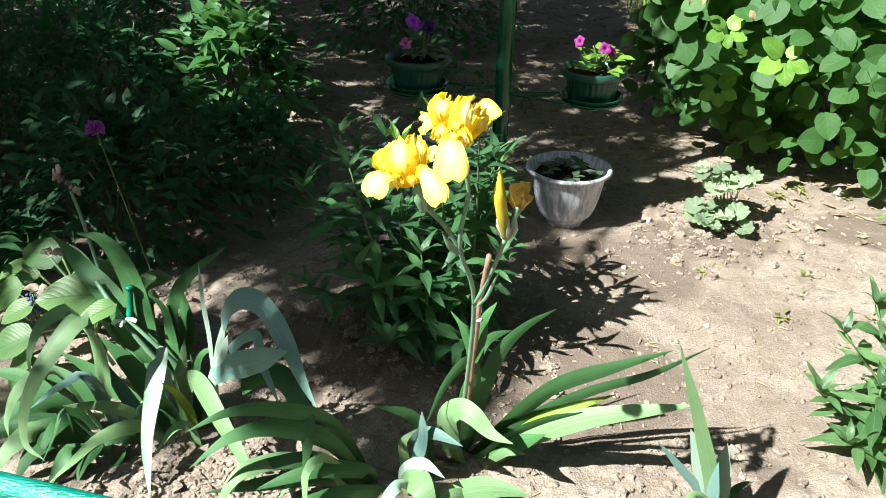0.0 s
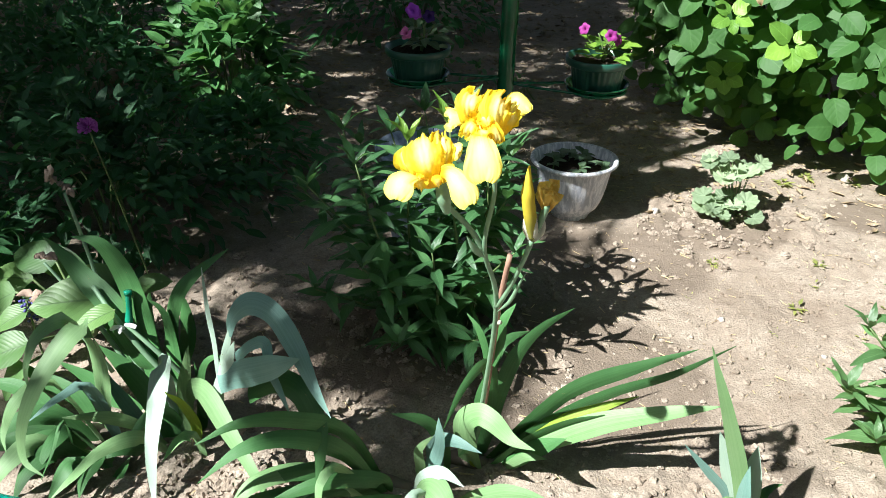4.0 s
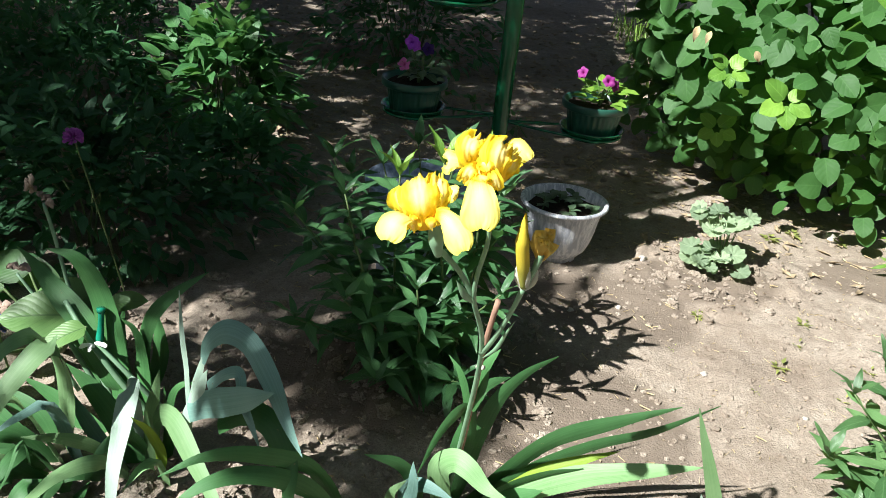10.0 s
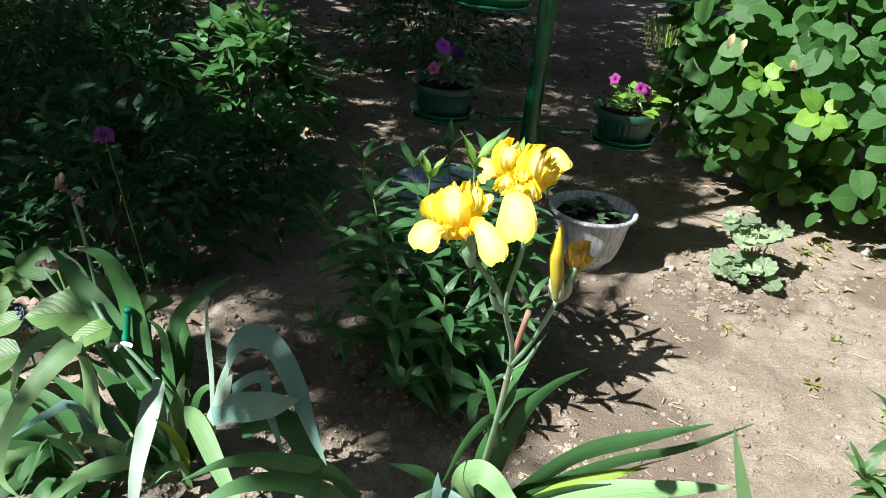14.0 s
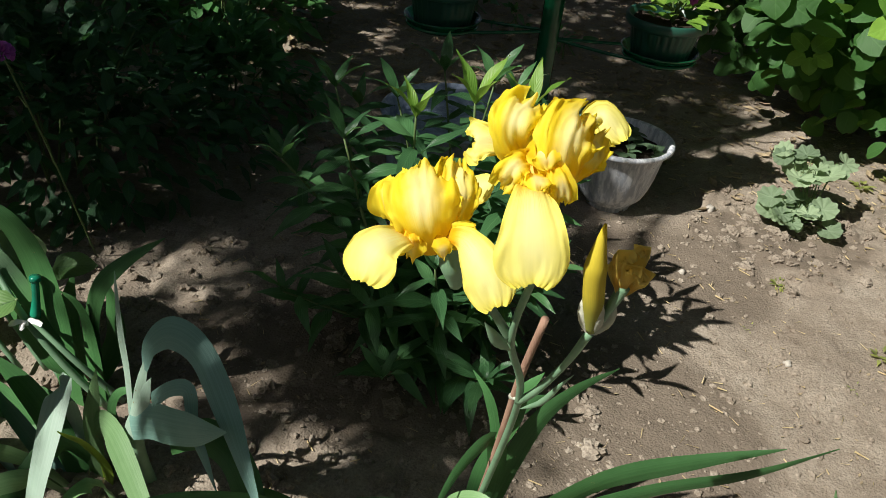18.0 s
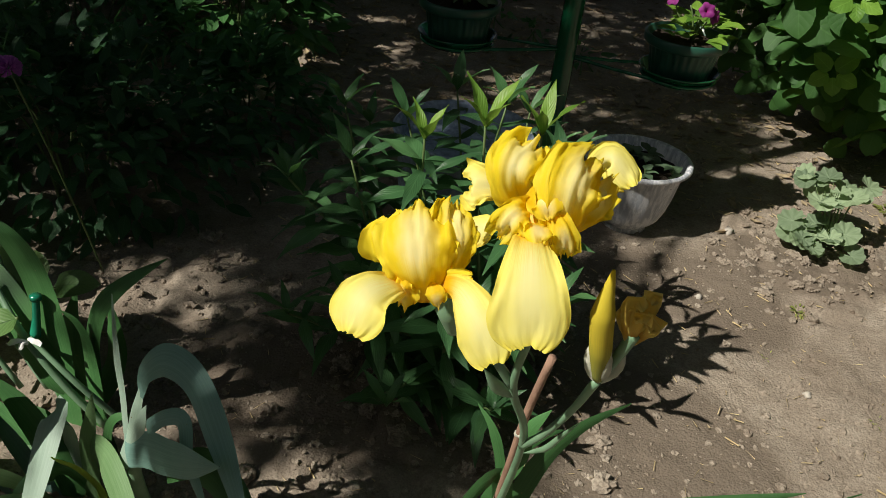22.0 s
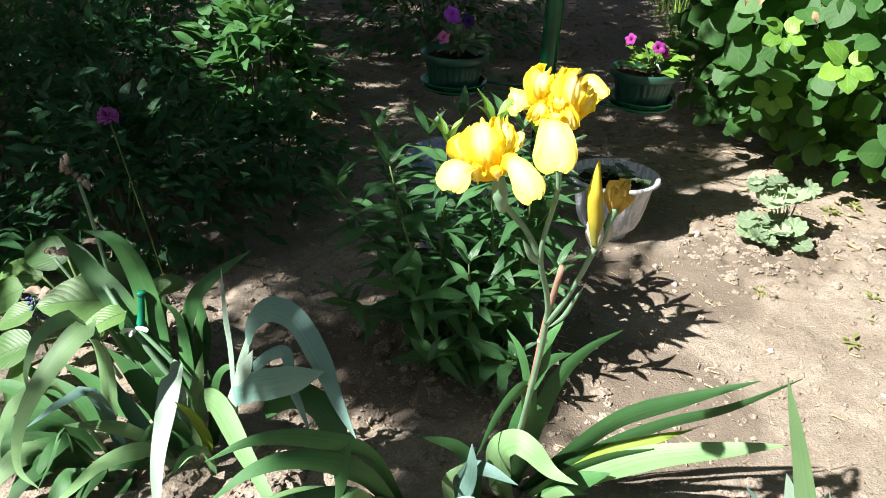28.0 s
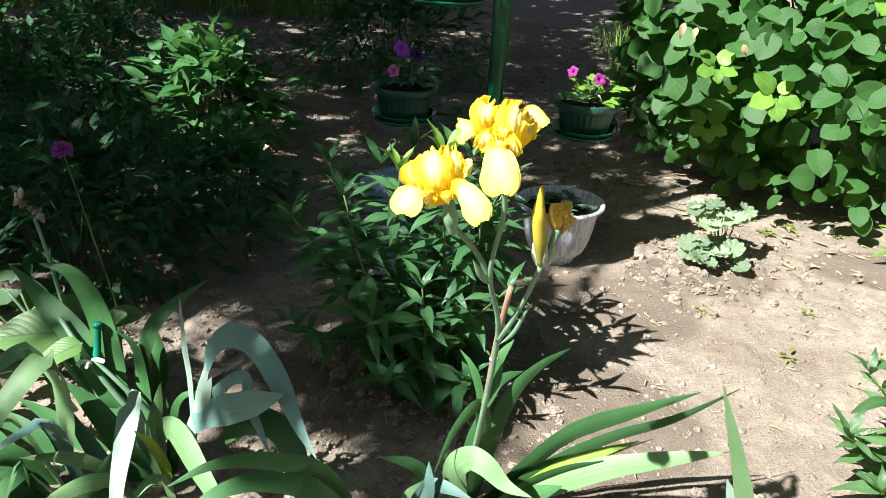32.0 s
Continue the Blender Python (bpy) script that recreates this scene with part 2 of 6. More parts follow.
SOIL = soil_material("dry_soil", (0.405, 0.352, 0.285), (0.300, 0.250, 0.195), (0.150, 0.113, 0.082))
GROUND_SOIL = soil_material("bed_soil", (0.405, 0.352, 0.285), (0.300, 0.250, 0.195), (0.150, 0.113, 0.082), dark_patches=True)
DARK_SOIL = soil_material("potting_soil", (0.05, 0.038, 0.028), (0.035, 0.026, 0.02), (0.02, 0.015, 0.012))
# White and pale tones put sunlight into the colour of the brightest leaves.
BLADE = {
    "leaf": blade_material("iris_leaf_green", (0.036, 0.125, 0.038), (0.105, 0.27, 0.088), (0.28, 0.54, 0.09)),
    "white": blade_material("iris_leaf_sunlit_white", (0.30, 0.44, 0.34), (0.48, 0.62, 0.50), (0.45, 0.65, 0.4)),
    "pale": blade_material("iris_leaf_sunlit_pale", (0.14, 0.30, 0.10), (0.31, 0.50, 0.24), (0.40, 0.66, 0.22)),
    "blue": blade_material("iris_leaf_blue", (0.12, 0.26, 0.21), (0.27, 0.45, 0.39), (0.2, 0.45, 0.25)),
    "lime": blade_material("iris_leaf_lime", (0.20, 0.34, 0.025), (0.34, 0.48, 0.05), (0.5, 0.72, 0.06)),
}
HYDRANGEA = leaf_material("hydrangea_leaf", (0.035, 0.112, 0.026), (0.078, 0.190, 0.045), (0.30, 0.58, 0.07), 5.0, rough=0.6, amount=0.34, marked=0.16)
HYDRANGEA_YOUNG = leaf_material("hydrangea_young_leaf", (0.11, 0.25, 0.035), (0.19, 0.36, 0.055), (0.38, 0.64, 0.08), 5.0, marked=0.2)
PHLOX = leaf_material("phlox_leaf", (0.036, 0.115, 0.042), (0.085, 0.20, 0.075), (0.18, 0.42, 0.08), 9.0, rough=0.36)
SIDE_PHLOX = leaf_material("pale_phlox_leaf", (0.055, 0.14, 0.05), (0.125, 0.235, 0.09), (0.3, 0.5, 0.1), 9.0, rough=0.36)
PHLOX_TOP = leaf_material("phlox_shoot", (0.10, 0.22, 0.03), (0.19, 0.34, 0.05), (0.4, 0.62, 0.08), 8.0, rough=0.4)
WEED = leaf_material("weed_leaf", (0.17, 0.21, 0.05), (0.30, 0.33, 0.10), (0.45, 0.5, 0.1), 5.0)
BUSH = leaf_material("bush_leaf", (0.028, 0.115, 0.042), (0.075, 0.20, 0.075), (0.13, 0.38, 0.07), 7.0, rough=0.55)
# Lighter bush green, with the dappled sunlight put into the colour.
BUSH_LIT = leaf_material("bush_leaf_lit", (0.05, 0.16, 0.05), (0.11, 0.26, 0.08), (0.2, 0.45, 0.08), 6.0)
HOSTA = leaf_material("hosta_leaf", (0.06, 0.15, 0.04), (0.14, 0.26, 0.085), (0.3, 0.55, 0.1), 10.0, vein_col=(0.05, 0.11, 0.035), marked=0.8)
GERANIUM = leaf_material("pelargonium_leaf", (0.17, 0.25, 0.13), (0.31, 0.40, 0.25), (0.35, 0.5, 0.2), 5.0, rough=0.7, marked=0.15)
SEEDLING = leaf_material("seedling_leaf", (0.08, 0.15, 0.08), (0.19, 0.28, 0.17), (0.3, 0.45, 0.1), 5.0)
TREE_LEAF = leaf_material("tree_leaf", (0.05, 0.11, 0.03), (0.09, 0.16, 0.05), (0.2, 0.4, 0.05), 6.0, amount=0.12)
STANDARD = petal_material("iris_standard", (0.98, 0.83, 0.07), (0.97, 0.78, 0.038), (0.94, 0.67, 0.02), (0.84, 0.52, 0.015), 0.5, (0.98, 0.92, 0.46))
FALL = petal_material("iris_fall", (0.97, 0.85, 0.12), (0.97, 0.885, 0.24), (0.93, 0.56, 0.015), (0.62, 0.24, 0.012), 0.42, (0.98, 0.93, 0.42))
WITHERED = petal_material("withered_petal", (0.90, 0.74, 0.24), (0.84, 0.60, 0.13), (0.62, 0.36, 0.05), (0.36, 0.28, 0.09))
BUD = petal_material("bud_petal", (0.80, 0.62, 0.04), (0.66, 0.53, 0.05), (0.42, 0.38, 0.05), (0.22, 0.27, 0.08), 0.15)
STALK = plain_material("iris_stalk", (0.12, 0.235, 0.13), (0.24, 0.39, 0.24), 20, 0.5, 0.1)
SPATHE = plain_material("papery_spathe", (0.44, 0.45, 0.34), (0.70, 0.69, 0.58), 40, 0.8, 0.4)
STEM = plain_material("green_stem", (0.07, 0.13, 0.04), (0.14, 0.20, 0.07), 25, 0.55, 0.1)
DRY_PETAL = plain_material("dry_brown_petal", (0.16, 0.11, 0.08), (0.40, 0.30, 0.23), 60, 0.85, 0.4)
DRY_STEM = plain_material("brown_stem", (0.11, 0.085, 0.065), (0.22, 0.18, 0.14), 30, 0.85, 0.4)
STAKE_WOOD = plain_material("stake_bark", (0.22, 0.12, 0.08), (0.42, 0.26, 0.18), 60, 0.8, 0.5, 0.002, stretch=(1, 1, 0.25))
BARK = plain_material("tree_bark", (0.07, 0.05, 0.035), (0.18, 0.14, 0.10), 14, 0.95, 0.9, 0.02, stretch=(1, 1, 0.3))
def worn_plastic(name):
    """White plastic with dirt streaks running down and scuffs."""
    mat, nt, p = material(name)
    mp = nt.nodes.new("ShaderNodeMapping")
    mp.inputs["Scale"].default_value = (1, 1, 0.07)
    ob = nt.nodes.new("ShaderNodeTexCoord").outputs["Object"]
    nt.links.new(ob, mp.inputs[0])
    streak = noise_at(nt, mp.outputs[0], 75.0, 4.0, 0.6)
    scuff = noise_at(nt, ob, 60.0, 5.0, 0.7)
    col = mix(nt, ramp(nt, streak, ((0.42, (0.95, 0.95, 0.95)), (0.58, (0, 0, 0)))), (0.80, 0.81, 0.83), (0.44, 0.47, 0.52))
    col = mix(nt, ramp(nt, scuff, ((0.55, (0, 0, 0)), (0.68, (0.7, 0.7, 0.7)))), col, (0.42, 0.42, 0.42))
    nt.links.new(col, p.inputs["Base Color"])
    p.inputs["Roughness"].default_value = 0.55
    relief(nt, p, streak, 0.2, 0.001)
    return mat


WHITE_PLASTIC = worn_plastic("weathered_white_plastic")
GREEN_PLASTIC = plain_material("dark_green_plastic", (0.010, 0.055, 0.038), (0.024, 0.095, 0.064), 16, 0.36, 0.08)
GREEN_PAINT = plain_material("green_gloss_paint", (0.004, 0.075, 0.03), (0.008, 0.12, 0.05), 22, 0.22, 0.12, 0.0012)
TEAL_PAINT = plain_material("teal_gloss_paint", (0.0, 0.15, 0.105), (0.015, 0.33, 0.24), 40, 0.24, 0.9, 0.004, stretch=(0.25, 1, 1))
# The light blotches stand in for sun spots on the enamel.
ENAMEL = plain_material("blue_grey_enamel", (0.10, 0.14, 0.22), (0.48, 0.57, 0.70), 55, 0.35, 0.15)
PURPLE = petal_material("purple_petunia", (0.42, 0.10, 0.72), (0.36, 0.07, 0.62), (0.25, 0.03, 0.45), (0.12, 0.02, 0.2), 0.25)
VIOLET_DARK = petal_material("dark_violet_petunia", (0.05, 0.02, 0.16), (0.04, 0.015, 0.12), (0.03, 0.01, 0.1), (0.02, 0.01, 0.05), 0.2)
PINK = petal_material("pink_petunia", (0.75, 0.22, 0.52), (0.68, 0.18, 0.46), (0.5, 0.08, 0.3), (0.3, 0.05, 0.2), 0.25)
MAGENTA = petal_material("magenta_petunia", (0.32, 0.05, 0.26), (0.26, 0.03, 0.20), (0.4, 0.02, 0.25), (0.2, 0.02, 0.12), 0.25)
LILAC = petal_material("lilac_floret", (0.42, 0.14, 0.46), (0.34, 0.09, 0.38), (0.26, 0.05, 0.30), (0.2, 0.04, 0.2), 0.25)
MUSCARI = petal_material("blue_floret", (0.12, 0.12, 0.4), (0.09, 0.09, 0.3), (0.06, 0.05, 0.2), (0.04, 0.04, 0.12), 0.1)
GLASS_GREEN = plain_material("green_translucent_plastic", (0.005, 0.16, 0.09), (0.02, 0.26, 0.15), 20, 0.15, 0.05)
WHITE_RAG = plain_material("white_cloth", (0.62, 0.62, 0.60), (0.82, 0.82, 0.80), 30, 0.9, 0.5)
STONE = plain_material("pale_stone", (0.36, 0.32, 0.27), (0.56, 0.52, 0.45), 30, 0.9, 0.5)
STRAW = plain_material("dry_straw", (0.36, 0.27, 0.13), (0.58, 0.47, 0.27), 40, 0.9, 0.2)
GRASS = plain_material("lawn_blades", (0.09, 0.19, 0.02), (0.20, 0.34, 0.05), 6, 0.55, 0.1)


# ---- mesh helpers ----
def make_mesh(name, verts, faces, mat, uvs=None, smooth=True):
    me = bpy.data.meshes.new(name)
    me.from_pydata([tuple(v) for v in verts], [], faces)
    if uvs is not None:
        layer = me.uv_layers.new(name="UVMap")
        idx = np.empty(len(me.loops), dtype=np.int32)
        me.loops.foreach_get("vertex_index", idx)
        layer.data.foreach_set("uv", np.asarray(uvs, dtype=np.float32)[idx].ravel())
    me.materials.append(mat)
    if smooth:
        me.polygons.foreach_set("use_smooth", np.ones(len(me.polygons), dtype=bool))
    me.update()
    return me


def thing(name, at, label, category, group="", kind=""):
    ob = new(name)
    ob.empty_display_size = 0.05
    ob.location = at
    return tagged(ob, label, category, group, kind)


def world_origin(parent):
    p, o = parent, Vector((0, 0, 0))
    while p is not None:
        o, p = o + p.location, p.parent
    return o


def put_part(name, me, parent, label="", at=None, turn=None):
    """A mesh as one part. With no place given its vertices are in world space."""
    ob = new(name, me)
    ob.parent = parent
    o = world_origin(parent)
    if at is None:
        me.transform(Matrix.Translation(-o))
    elif turn is None:
        ob.location = Vector(at) - o
    else:
        ob.matrix_basis = Matrix.Translation(Vector(at) - o) @ turn
    return tagged(ob, label)


def spline(pts, steps=5):
    p = [Vector(v) for v in pts]
    p = [p[0] * 2 - p[1], *p, p[-1] * 2 - p[-2]]
    out = []
    for i in range(1, len(p) - 2):
        for k in range(steps):
            t = k / steps
            a, b, c, d = p[i - 1:i + 3]
            out.append(0.5 * (2 * b + (c - a) * t + (2 * a - 5 * b + 4 * c - d) * t * t + (3 * b - a - 3 * c + d) * t ** 3))
    out.append(p[-2].copy())
    return out


def tube(pts, radii, sides=8, steps=4, caps=True):
    """Round stem along a curve; radii: one at each control point."""
    path = spline(pts, steps)
    n = len(path)
    rr = np.interp(np.linspace(0, len(radii) - 1, n), range(len(radii)), radii)
    verts, faces, uvs = [], [], []
    side = None
    for i, c in enumerate(path):
        t = (path[min(i + 1, n - 1)] - path[max(i - 1, 0)]).normalized()
        if side is None:
            side = t.orthogonal().normalized()
        side = (side - t * side.dot(t)).normalized()
        up = t.cross(side)
        for k in range(sides):
            a = 2 * math.pi * k / sides
            verts.append(c + (side * math.cos(a) + up * math.sin(a)) * float(rr[i]))
            uvs.append((k / sides, i / (n - 1)))
    for i in range(n - 1):
        for k in range(sides):
            k2 = (k + 1) % sides
            faces.append((i * sides + k, i * sides + k2, (i + 1) * sides + k2, (i + 1) * sides + k))
    if caps:
        faces += [tuple(range(sides))[::-1], tuple(range((n - 1) * sides, n * sides))]
    return verts, faces, uvs


def blade(pts, width, rng, face=(-0.25, -0.75, 0.6), thick=0.0016, steps=6, foot=0.72):
    """Sword leaf: a thin keeled strip along a curve, widest below the middle, with a pointed tip."""
    path = spline(pts, steps)
    n = len(path)
    lens = [0.0]
    for a, b in zip(path, path[1:]):
        lens.append(lens[-1] + (b - a).length)
    face = Vector(face).normalized()
    width *= 1.10
    twist0, twist1 = rng.uniform(-0.2, 0.2), rng.uniform(-0.35, 0.35)
    verts, faces, uvs = [], [], []
    wob = rng.uniform(0, 6)
    for i, c in enumerate(path):
        v = lens[i] / lens[-1]
        t = (path[min(i + 1, n - 1)] - path[max(i - 1, 0)]).normalized()
        f = (face - t * face.dot(t)).normalized()
        s = t.cross(f)
        a = twist0 + (twist1 - twist0) * v
        s, f = s * math.cos(a) + f * math.sin(a), f * math.cos(a) - s * math.sin(a)
        w = 0.5 * width * (foot + (1 - foot) * math.sin(min(1.0, v / (0.45 if foot > 0.5 else 0.28)) * math.pi / 2)) * (1 - max(0.0, (v - 0.48) / 0.52) ** 1.9) + 0.0005
        w *= 1 + 0.04 * math.sin(v * 17 + wob)
        keel = 0.16 * w
        for under in (0.0, 1.0):
            for off, u in ((-1, 0.0), (-0.5, 0.25), (0, 0.5), (0.5, 0.75), (1, 1.0)):
                lift = keel * (1 - abs(off) ** 1.5) - under * thick * (1 - off * off)
                verts.append(c + s * (off * w) + f * lift)
                uvs.append((u, v))
    for i in range(n - 1):
        for k in range(4):
            a, b = i * 10 + k, i * 10 + 5 + k
            faces.append((a, a + 1, a + 11, a + 10))
            faces.append((b + 1, b, b + 10, b + 11))
    return verts, faces, uvs


def ovate(v):
    return math.sin(math.pi * min(1, v) ** 0.62) ** 0.85 * (1 - 0.25 * v)


def lance(v):
    return math.sin(math.pi * v ** 0.8) ** 1.0


def rounded(v):
    return max(0.0, 1 - (2 * v - 1) ** 2) ** 0.5


def heart(v):
    """Broad leaf, rounded at the stalk, with a short point."""
    return max(0.0, 1 - (2 * min(1.0, v / 0.95) ** 0.86 - 1) ** 2) ** 0.5 * (1 - 0.12 * v) + 0.02 * (1 - v)


def leaf_grid(profile, ratio, rng, rows=8, cols=4, droop=0.25, fold=0.18, wave=0.03, teeth=0.0):
    """Leaf of length 1 along +y, facing +z, with a folded midrib, a drooping tip and a wavy, toothed rim."""
    verts, faces, uvs = [], [], []
    ph = rng.uniform(0, 6)
    for j in range(rows + 1):
        v = j / rows
        half = 0.5 * ratio * profile(v) if 0 < v < 1 else 0.004
        half *= 1 + (teeth if j % 2 else -teeth)
        for i in range(cols + 1):
            u = i / cols * 2 - 1
            x = u * half
            z = -droop * v * v + fold * abs(x) - 0.9 * fold * x * x / max(ratio, 0.1) + wave * math.sin(v * 9 + ph + (2 if u > 0 else 0)) * abs(u)
            verts.append((x, v * (1 - 0.12 * droop * v) - 0.05 * abs(u) * half * 0, z))
            uvs.append((i / cols, v))
    c = cols + 1
    for j in range(rows):
        for i in range(cols):
            faces.append((j * c + i, j * c + i + 1, (j + 1) * c + i + 1, (j + 1) * c + i))
    return verts, faces, uvs


def leaf_set(name, profile, ratio, mat, count, seed, **kw):
    rng = random.Random(seed)
    out = []
    for k in range(count):
        opts = dict(kw)
        opts["droop"] = kw.get("droop", 0.25) * rng.uniform(0.5, 1.6)
        opts["fold"] = kw.get("fold", 0.18) * rng.uniform(0.4, 1.5)
        out.append(make_mesh(name, *leaf_grid(profile, ratio * rng.uniform(0.88, 1.1), rng, **opts)[:2], mat, leaf_grid(profile, ratio, rng, **opts)[2]))
    return out


def aim(direction, normal, size):
    y = Vector(direction).normalized()
    z = Vector(normal)
    z = z - y * z.dot(y)
    if z.length < 1e-4:
        z = y.orthogonal()
    z.normalize()
    x = y.cross(z)
    return Matrix((x, y, z)).transposed().to_4x4() @ Matrix.Diagonal((size, size, size, 1))


def join_leaves(items):
    """Many leaf placements (mesh, place, turn) as one list of vertices, faces and UVs."""
    verts, faces, uvs, base = [], [], [], 0
    cache = {}
    for me, at, turn in items:
        if me.name not in cache:
            co = np.empty(len(me.vertices) * 3, dtype=np.float32)
            me.vertices.foreach_get("co", co)
            uv = np.zeros((len(me.vertices), 2), dtype=np.float32)
            for lp, d in zip(me.loops, me.uv_layers[0].data):
                uv[lp.vertex_index] = d.uv
            cache[me.name] = (co.reshape(-1, 3), [tuple(p.vertices) for p in me.polygons], uv)
        co, fs, uv = cache[me.name]
        m = np.array(turn.to_3x3())
        verts.append(co @ m.T + np.array(at, dtype=np.float32))
        uvs.append(uv)
        faces += [tuple(i + base for i in f) for f in fs]
        base += len(co)
    return np.concatenate(verts), faces, np.concatenate(uvs)


def lathe(profile, sides=40, flute=0.0, flutes=0, flute_span=(0, 0)):
    """Turned body from (radius, height) pairs; flutes press ribs into the pairs inside flute_span."""
    verts, faces, uvs = [], [], []
    n = len(profile)
    for j, (r, z) in enumerate(profile):
        for k in range(sides):
            a = 2 * math.pi * k / sides
            rr = r
            if flutes and flute_span[0] <= j <= flute_span[1]:
                rr = r * (1 - flute * (0.5 + 0.5 * math.cos(a * flutes)) ** 3)
            verts.append((rr * math.cos(a), rr * math.sin(a), z))
            uvs.append((k / sides, j / (n - 1)))
    for j in range(n - 1):
        for k in range(sides):
            k2 = (k + 1) % sides
            faces.append((j * sides + k, j * sides + k2, (j + 1) * sides + k2, (j + 1) * sides + k))
    return verts, faces, uvs


# ---- ground ----
def lattice(x, y, seed):
    h = np.sin(x * 127.1 + y * 311.7 + seed * 74.7) * 43758.5453
    return h - np.floor(h)


def vnoise(x, y, scale, seed):
    x, y = np.asarray(x) * scale, np.asarray(y) * scale
    xi, yi = np.floor(x), np.floor(y)
    fx, fy = x - xi, y - yi
    fx, fy = fx * fx * (3 - 2 * fx), fy * fy * (3 - 2 * fy)
    a, b = lattice(xi, yi, seed), lattice(xi + 1, yi, seed)
    c, d = lattice(xi, yi + 1, seed), lattice(xi + 1, yi + 1, seed)
    return (a * (1 - fx) + b * fx) * (1 - fy) + (c * (1 - fx) + d * fx) * fy - 0.5


def sstep(a, b, x):
    t = np.clip((x - a) / (b - a), 0, 1)
    return t * t * (3 - 2 * t)


def ground_height(x, y):
    """Dug, cloddy bed round the irises; trodden, nearly flat soil beyond."""
    x, y = np.asarray(x, float), np.asarray(y, float)
    near = sstep(14, 4, np.hypot(x, y - 2))
    dug = np.maximum(sstep(0.22, -0.1, x) * sstep(2.1, 1.6, y), 0.55 * sstep(1.35, 1.15, y))
    dug = np.maximum(dug, 0.6 * sstep(0.4, 0.22, np.hypot(x - 0.84, y - 2.32)))
    h = 0.02 * vnoise(x, y, 1.3, 1) + 0.012 * vnoise(x, y, 4.0, 2)
    clod = np.abs(vnoise(x, y, 11.0, 3)) * 0.055 + np.abs(vnoise(x, y, 24.0, 4)) * 0.03 + vnoise(x, y, 55.0, 5) * 0.010
    flat = vnoise(x, y, 6.5, 6) * 0.010 + vnoise(x, y, 16.0, 9) * 0.005 + vnoise(x, y, 34.0, 7) * 0.0045
    h = h + dug * clod + (1 - dug) * flat
    h = h + 0.03 * np.exp(-((x + 0.38) ** 2 + (y - 1.02) ** 2) / 0.03)
    return h * near - 0.012


def gz(x, y):
    return float(ground_height(x, y))


def graded(lo, hi, step, low_end, high_end, grow=1.13):
    mid = list(np.arange(lo, hi, step))
    a, s = [], step
    p = lo
    while p > low_end:
        s *= grow
        p -= s
        a.append(p)
    b, s, p = [], step, mid[-1]
    while p < high_end:
        s *= grow
        p += s
        b.append(p)
    return np.array(a[::-1] + mid + b)


gx, gy = graded(-1.5, 1.7, 0.0115, -120, 120), graded(0.55, 3.1, 0.0115, -80, 260)
XX, YY = np.meshgrid(gx, gy)
ZZ = ground_height(XX, YY)
nx, ny = len(gx), len(gy)
gi = np.arange(nx * ny).reshape(ny, nx)
gf = np.stack([gi[:-1, :-1], gi[:-1, 1:], gi[1:, 1:], gi[1:, :-1]], -1).reshape(-1, 4)
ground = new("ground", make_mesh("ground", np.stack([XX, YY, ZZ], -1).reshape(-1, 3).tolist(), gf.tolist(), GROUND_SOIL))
# Darker ellipses: damp by pelargonium, far phlox and stake; elsewhere just a deeper tone.
DARK_PATCH = sum(a * np.exp(-(((XX - x) / rx) ** 2 + ((YY - y) / ry) ** 2) ** 2) for x, y, rx, ry, a in ((0.80, 2.28, 0.21, 0.13, 1.5), (1.40, 2.42, 0.20, 0.13, 1.4), (0.38, 1.56, 0.22, 0.17, 0.8), (0.05, 1.65, 0.4, 0.3, 0.6), (0.42, 2.1, 0.3, 0.2, 0.5), (-0.3, 1.5, 0.3, 0.25, 0.45), (0.2, 1.25, 0.2, 0.12, 0.4), (0.32, 1.44, 0.27, 0.18, 0.95), (0.62, 1.20, 0.16, 0.08, 0.5), (0.60, 2.0, 0.12, 0.16, 0.5)))
DARK_PATCH = np.clip(DARK_PATCH + 0.3 * vnoise(XX, YY, 2.4, 31), 0, 1)
layer = ground.data.attributes.new("dark_tone", "FLOAT", "POINT")
layer.data.foreach_set("value", DARK_PATCH.astype(np.float32).ravel())
tagged(ground, "pale dry garden soil, cloddy where it was dug", "ground", kind="structure")

# ---- irises ----
leaf_rng = random.Random(11)


def sword(plant, tone, width, pts, face=(-0.25, -0.75, 0.6), foot=0.72):
    """One sword leaf of an iris, rooted at its first point."""
    put_part("leaf", make_mesh("leaf", *blade(pts, width, leaf_rng, face, foot=foot)[:2], BLADE[tone], blade_uv(pts)), plant)


def blade_uv(pts):
    return blade(pts, 0.03, random.Random(1))[2]


def rhizome(plant, at, size, seed):
    """Knobbly rootstock, half out of the soil."""
    rng = random.Random(seed)
    x, y, z = at
    pts = [(x - size, y + 0.01, z - 0.004), (x - size * 0.3, y, z + 0.006), (x + size * 0.5, y - 0.008, z + 0.005), (x + size, y + 0.005, z - 0.006)]
    v, f, u = tube(pts, [0.010, 0.016, 0.015, 0.009], 9, 5)
    v = [p * 1 + Vector((0, 0, 0.003 * math.sin(40 * p.x + rng.random()))) for p in v]
    put_part("rhizome", make_mesh("rhizome", v, f, DRY_STEM, u), plant, "brown rootstock at soil level")


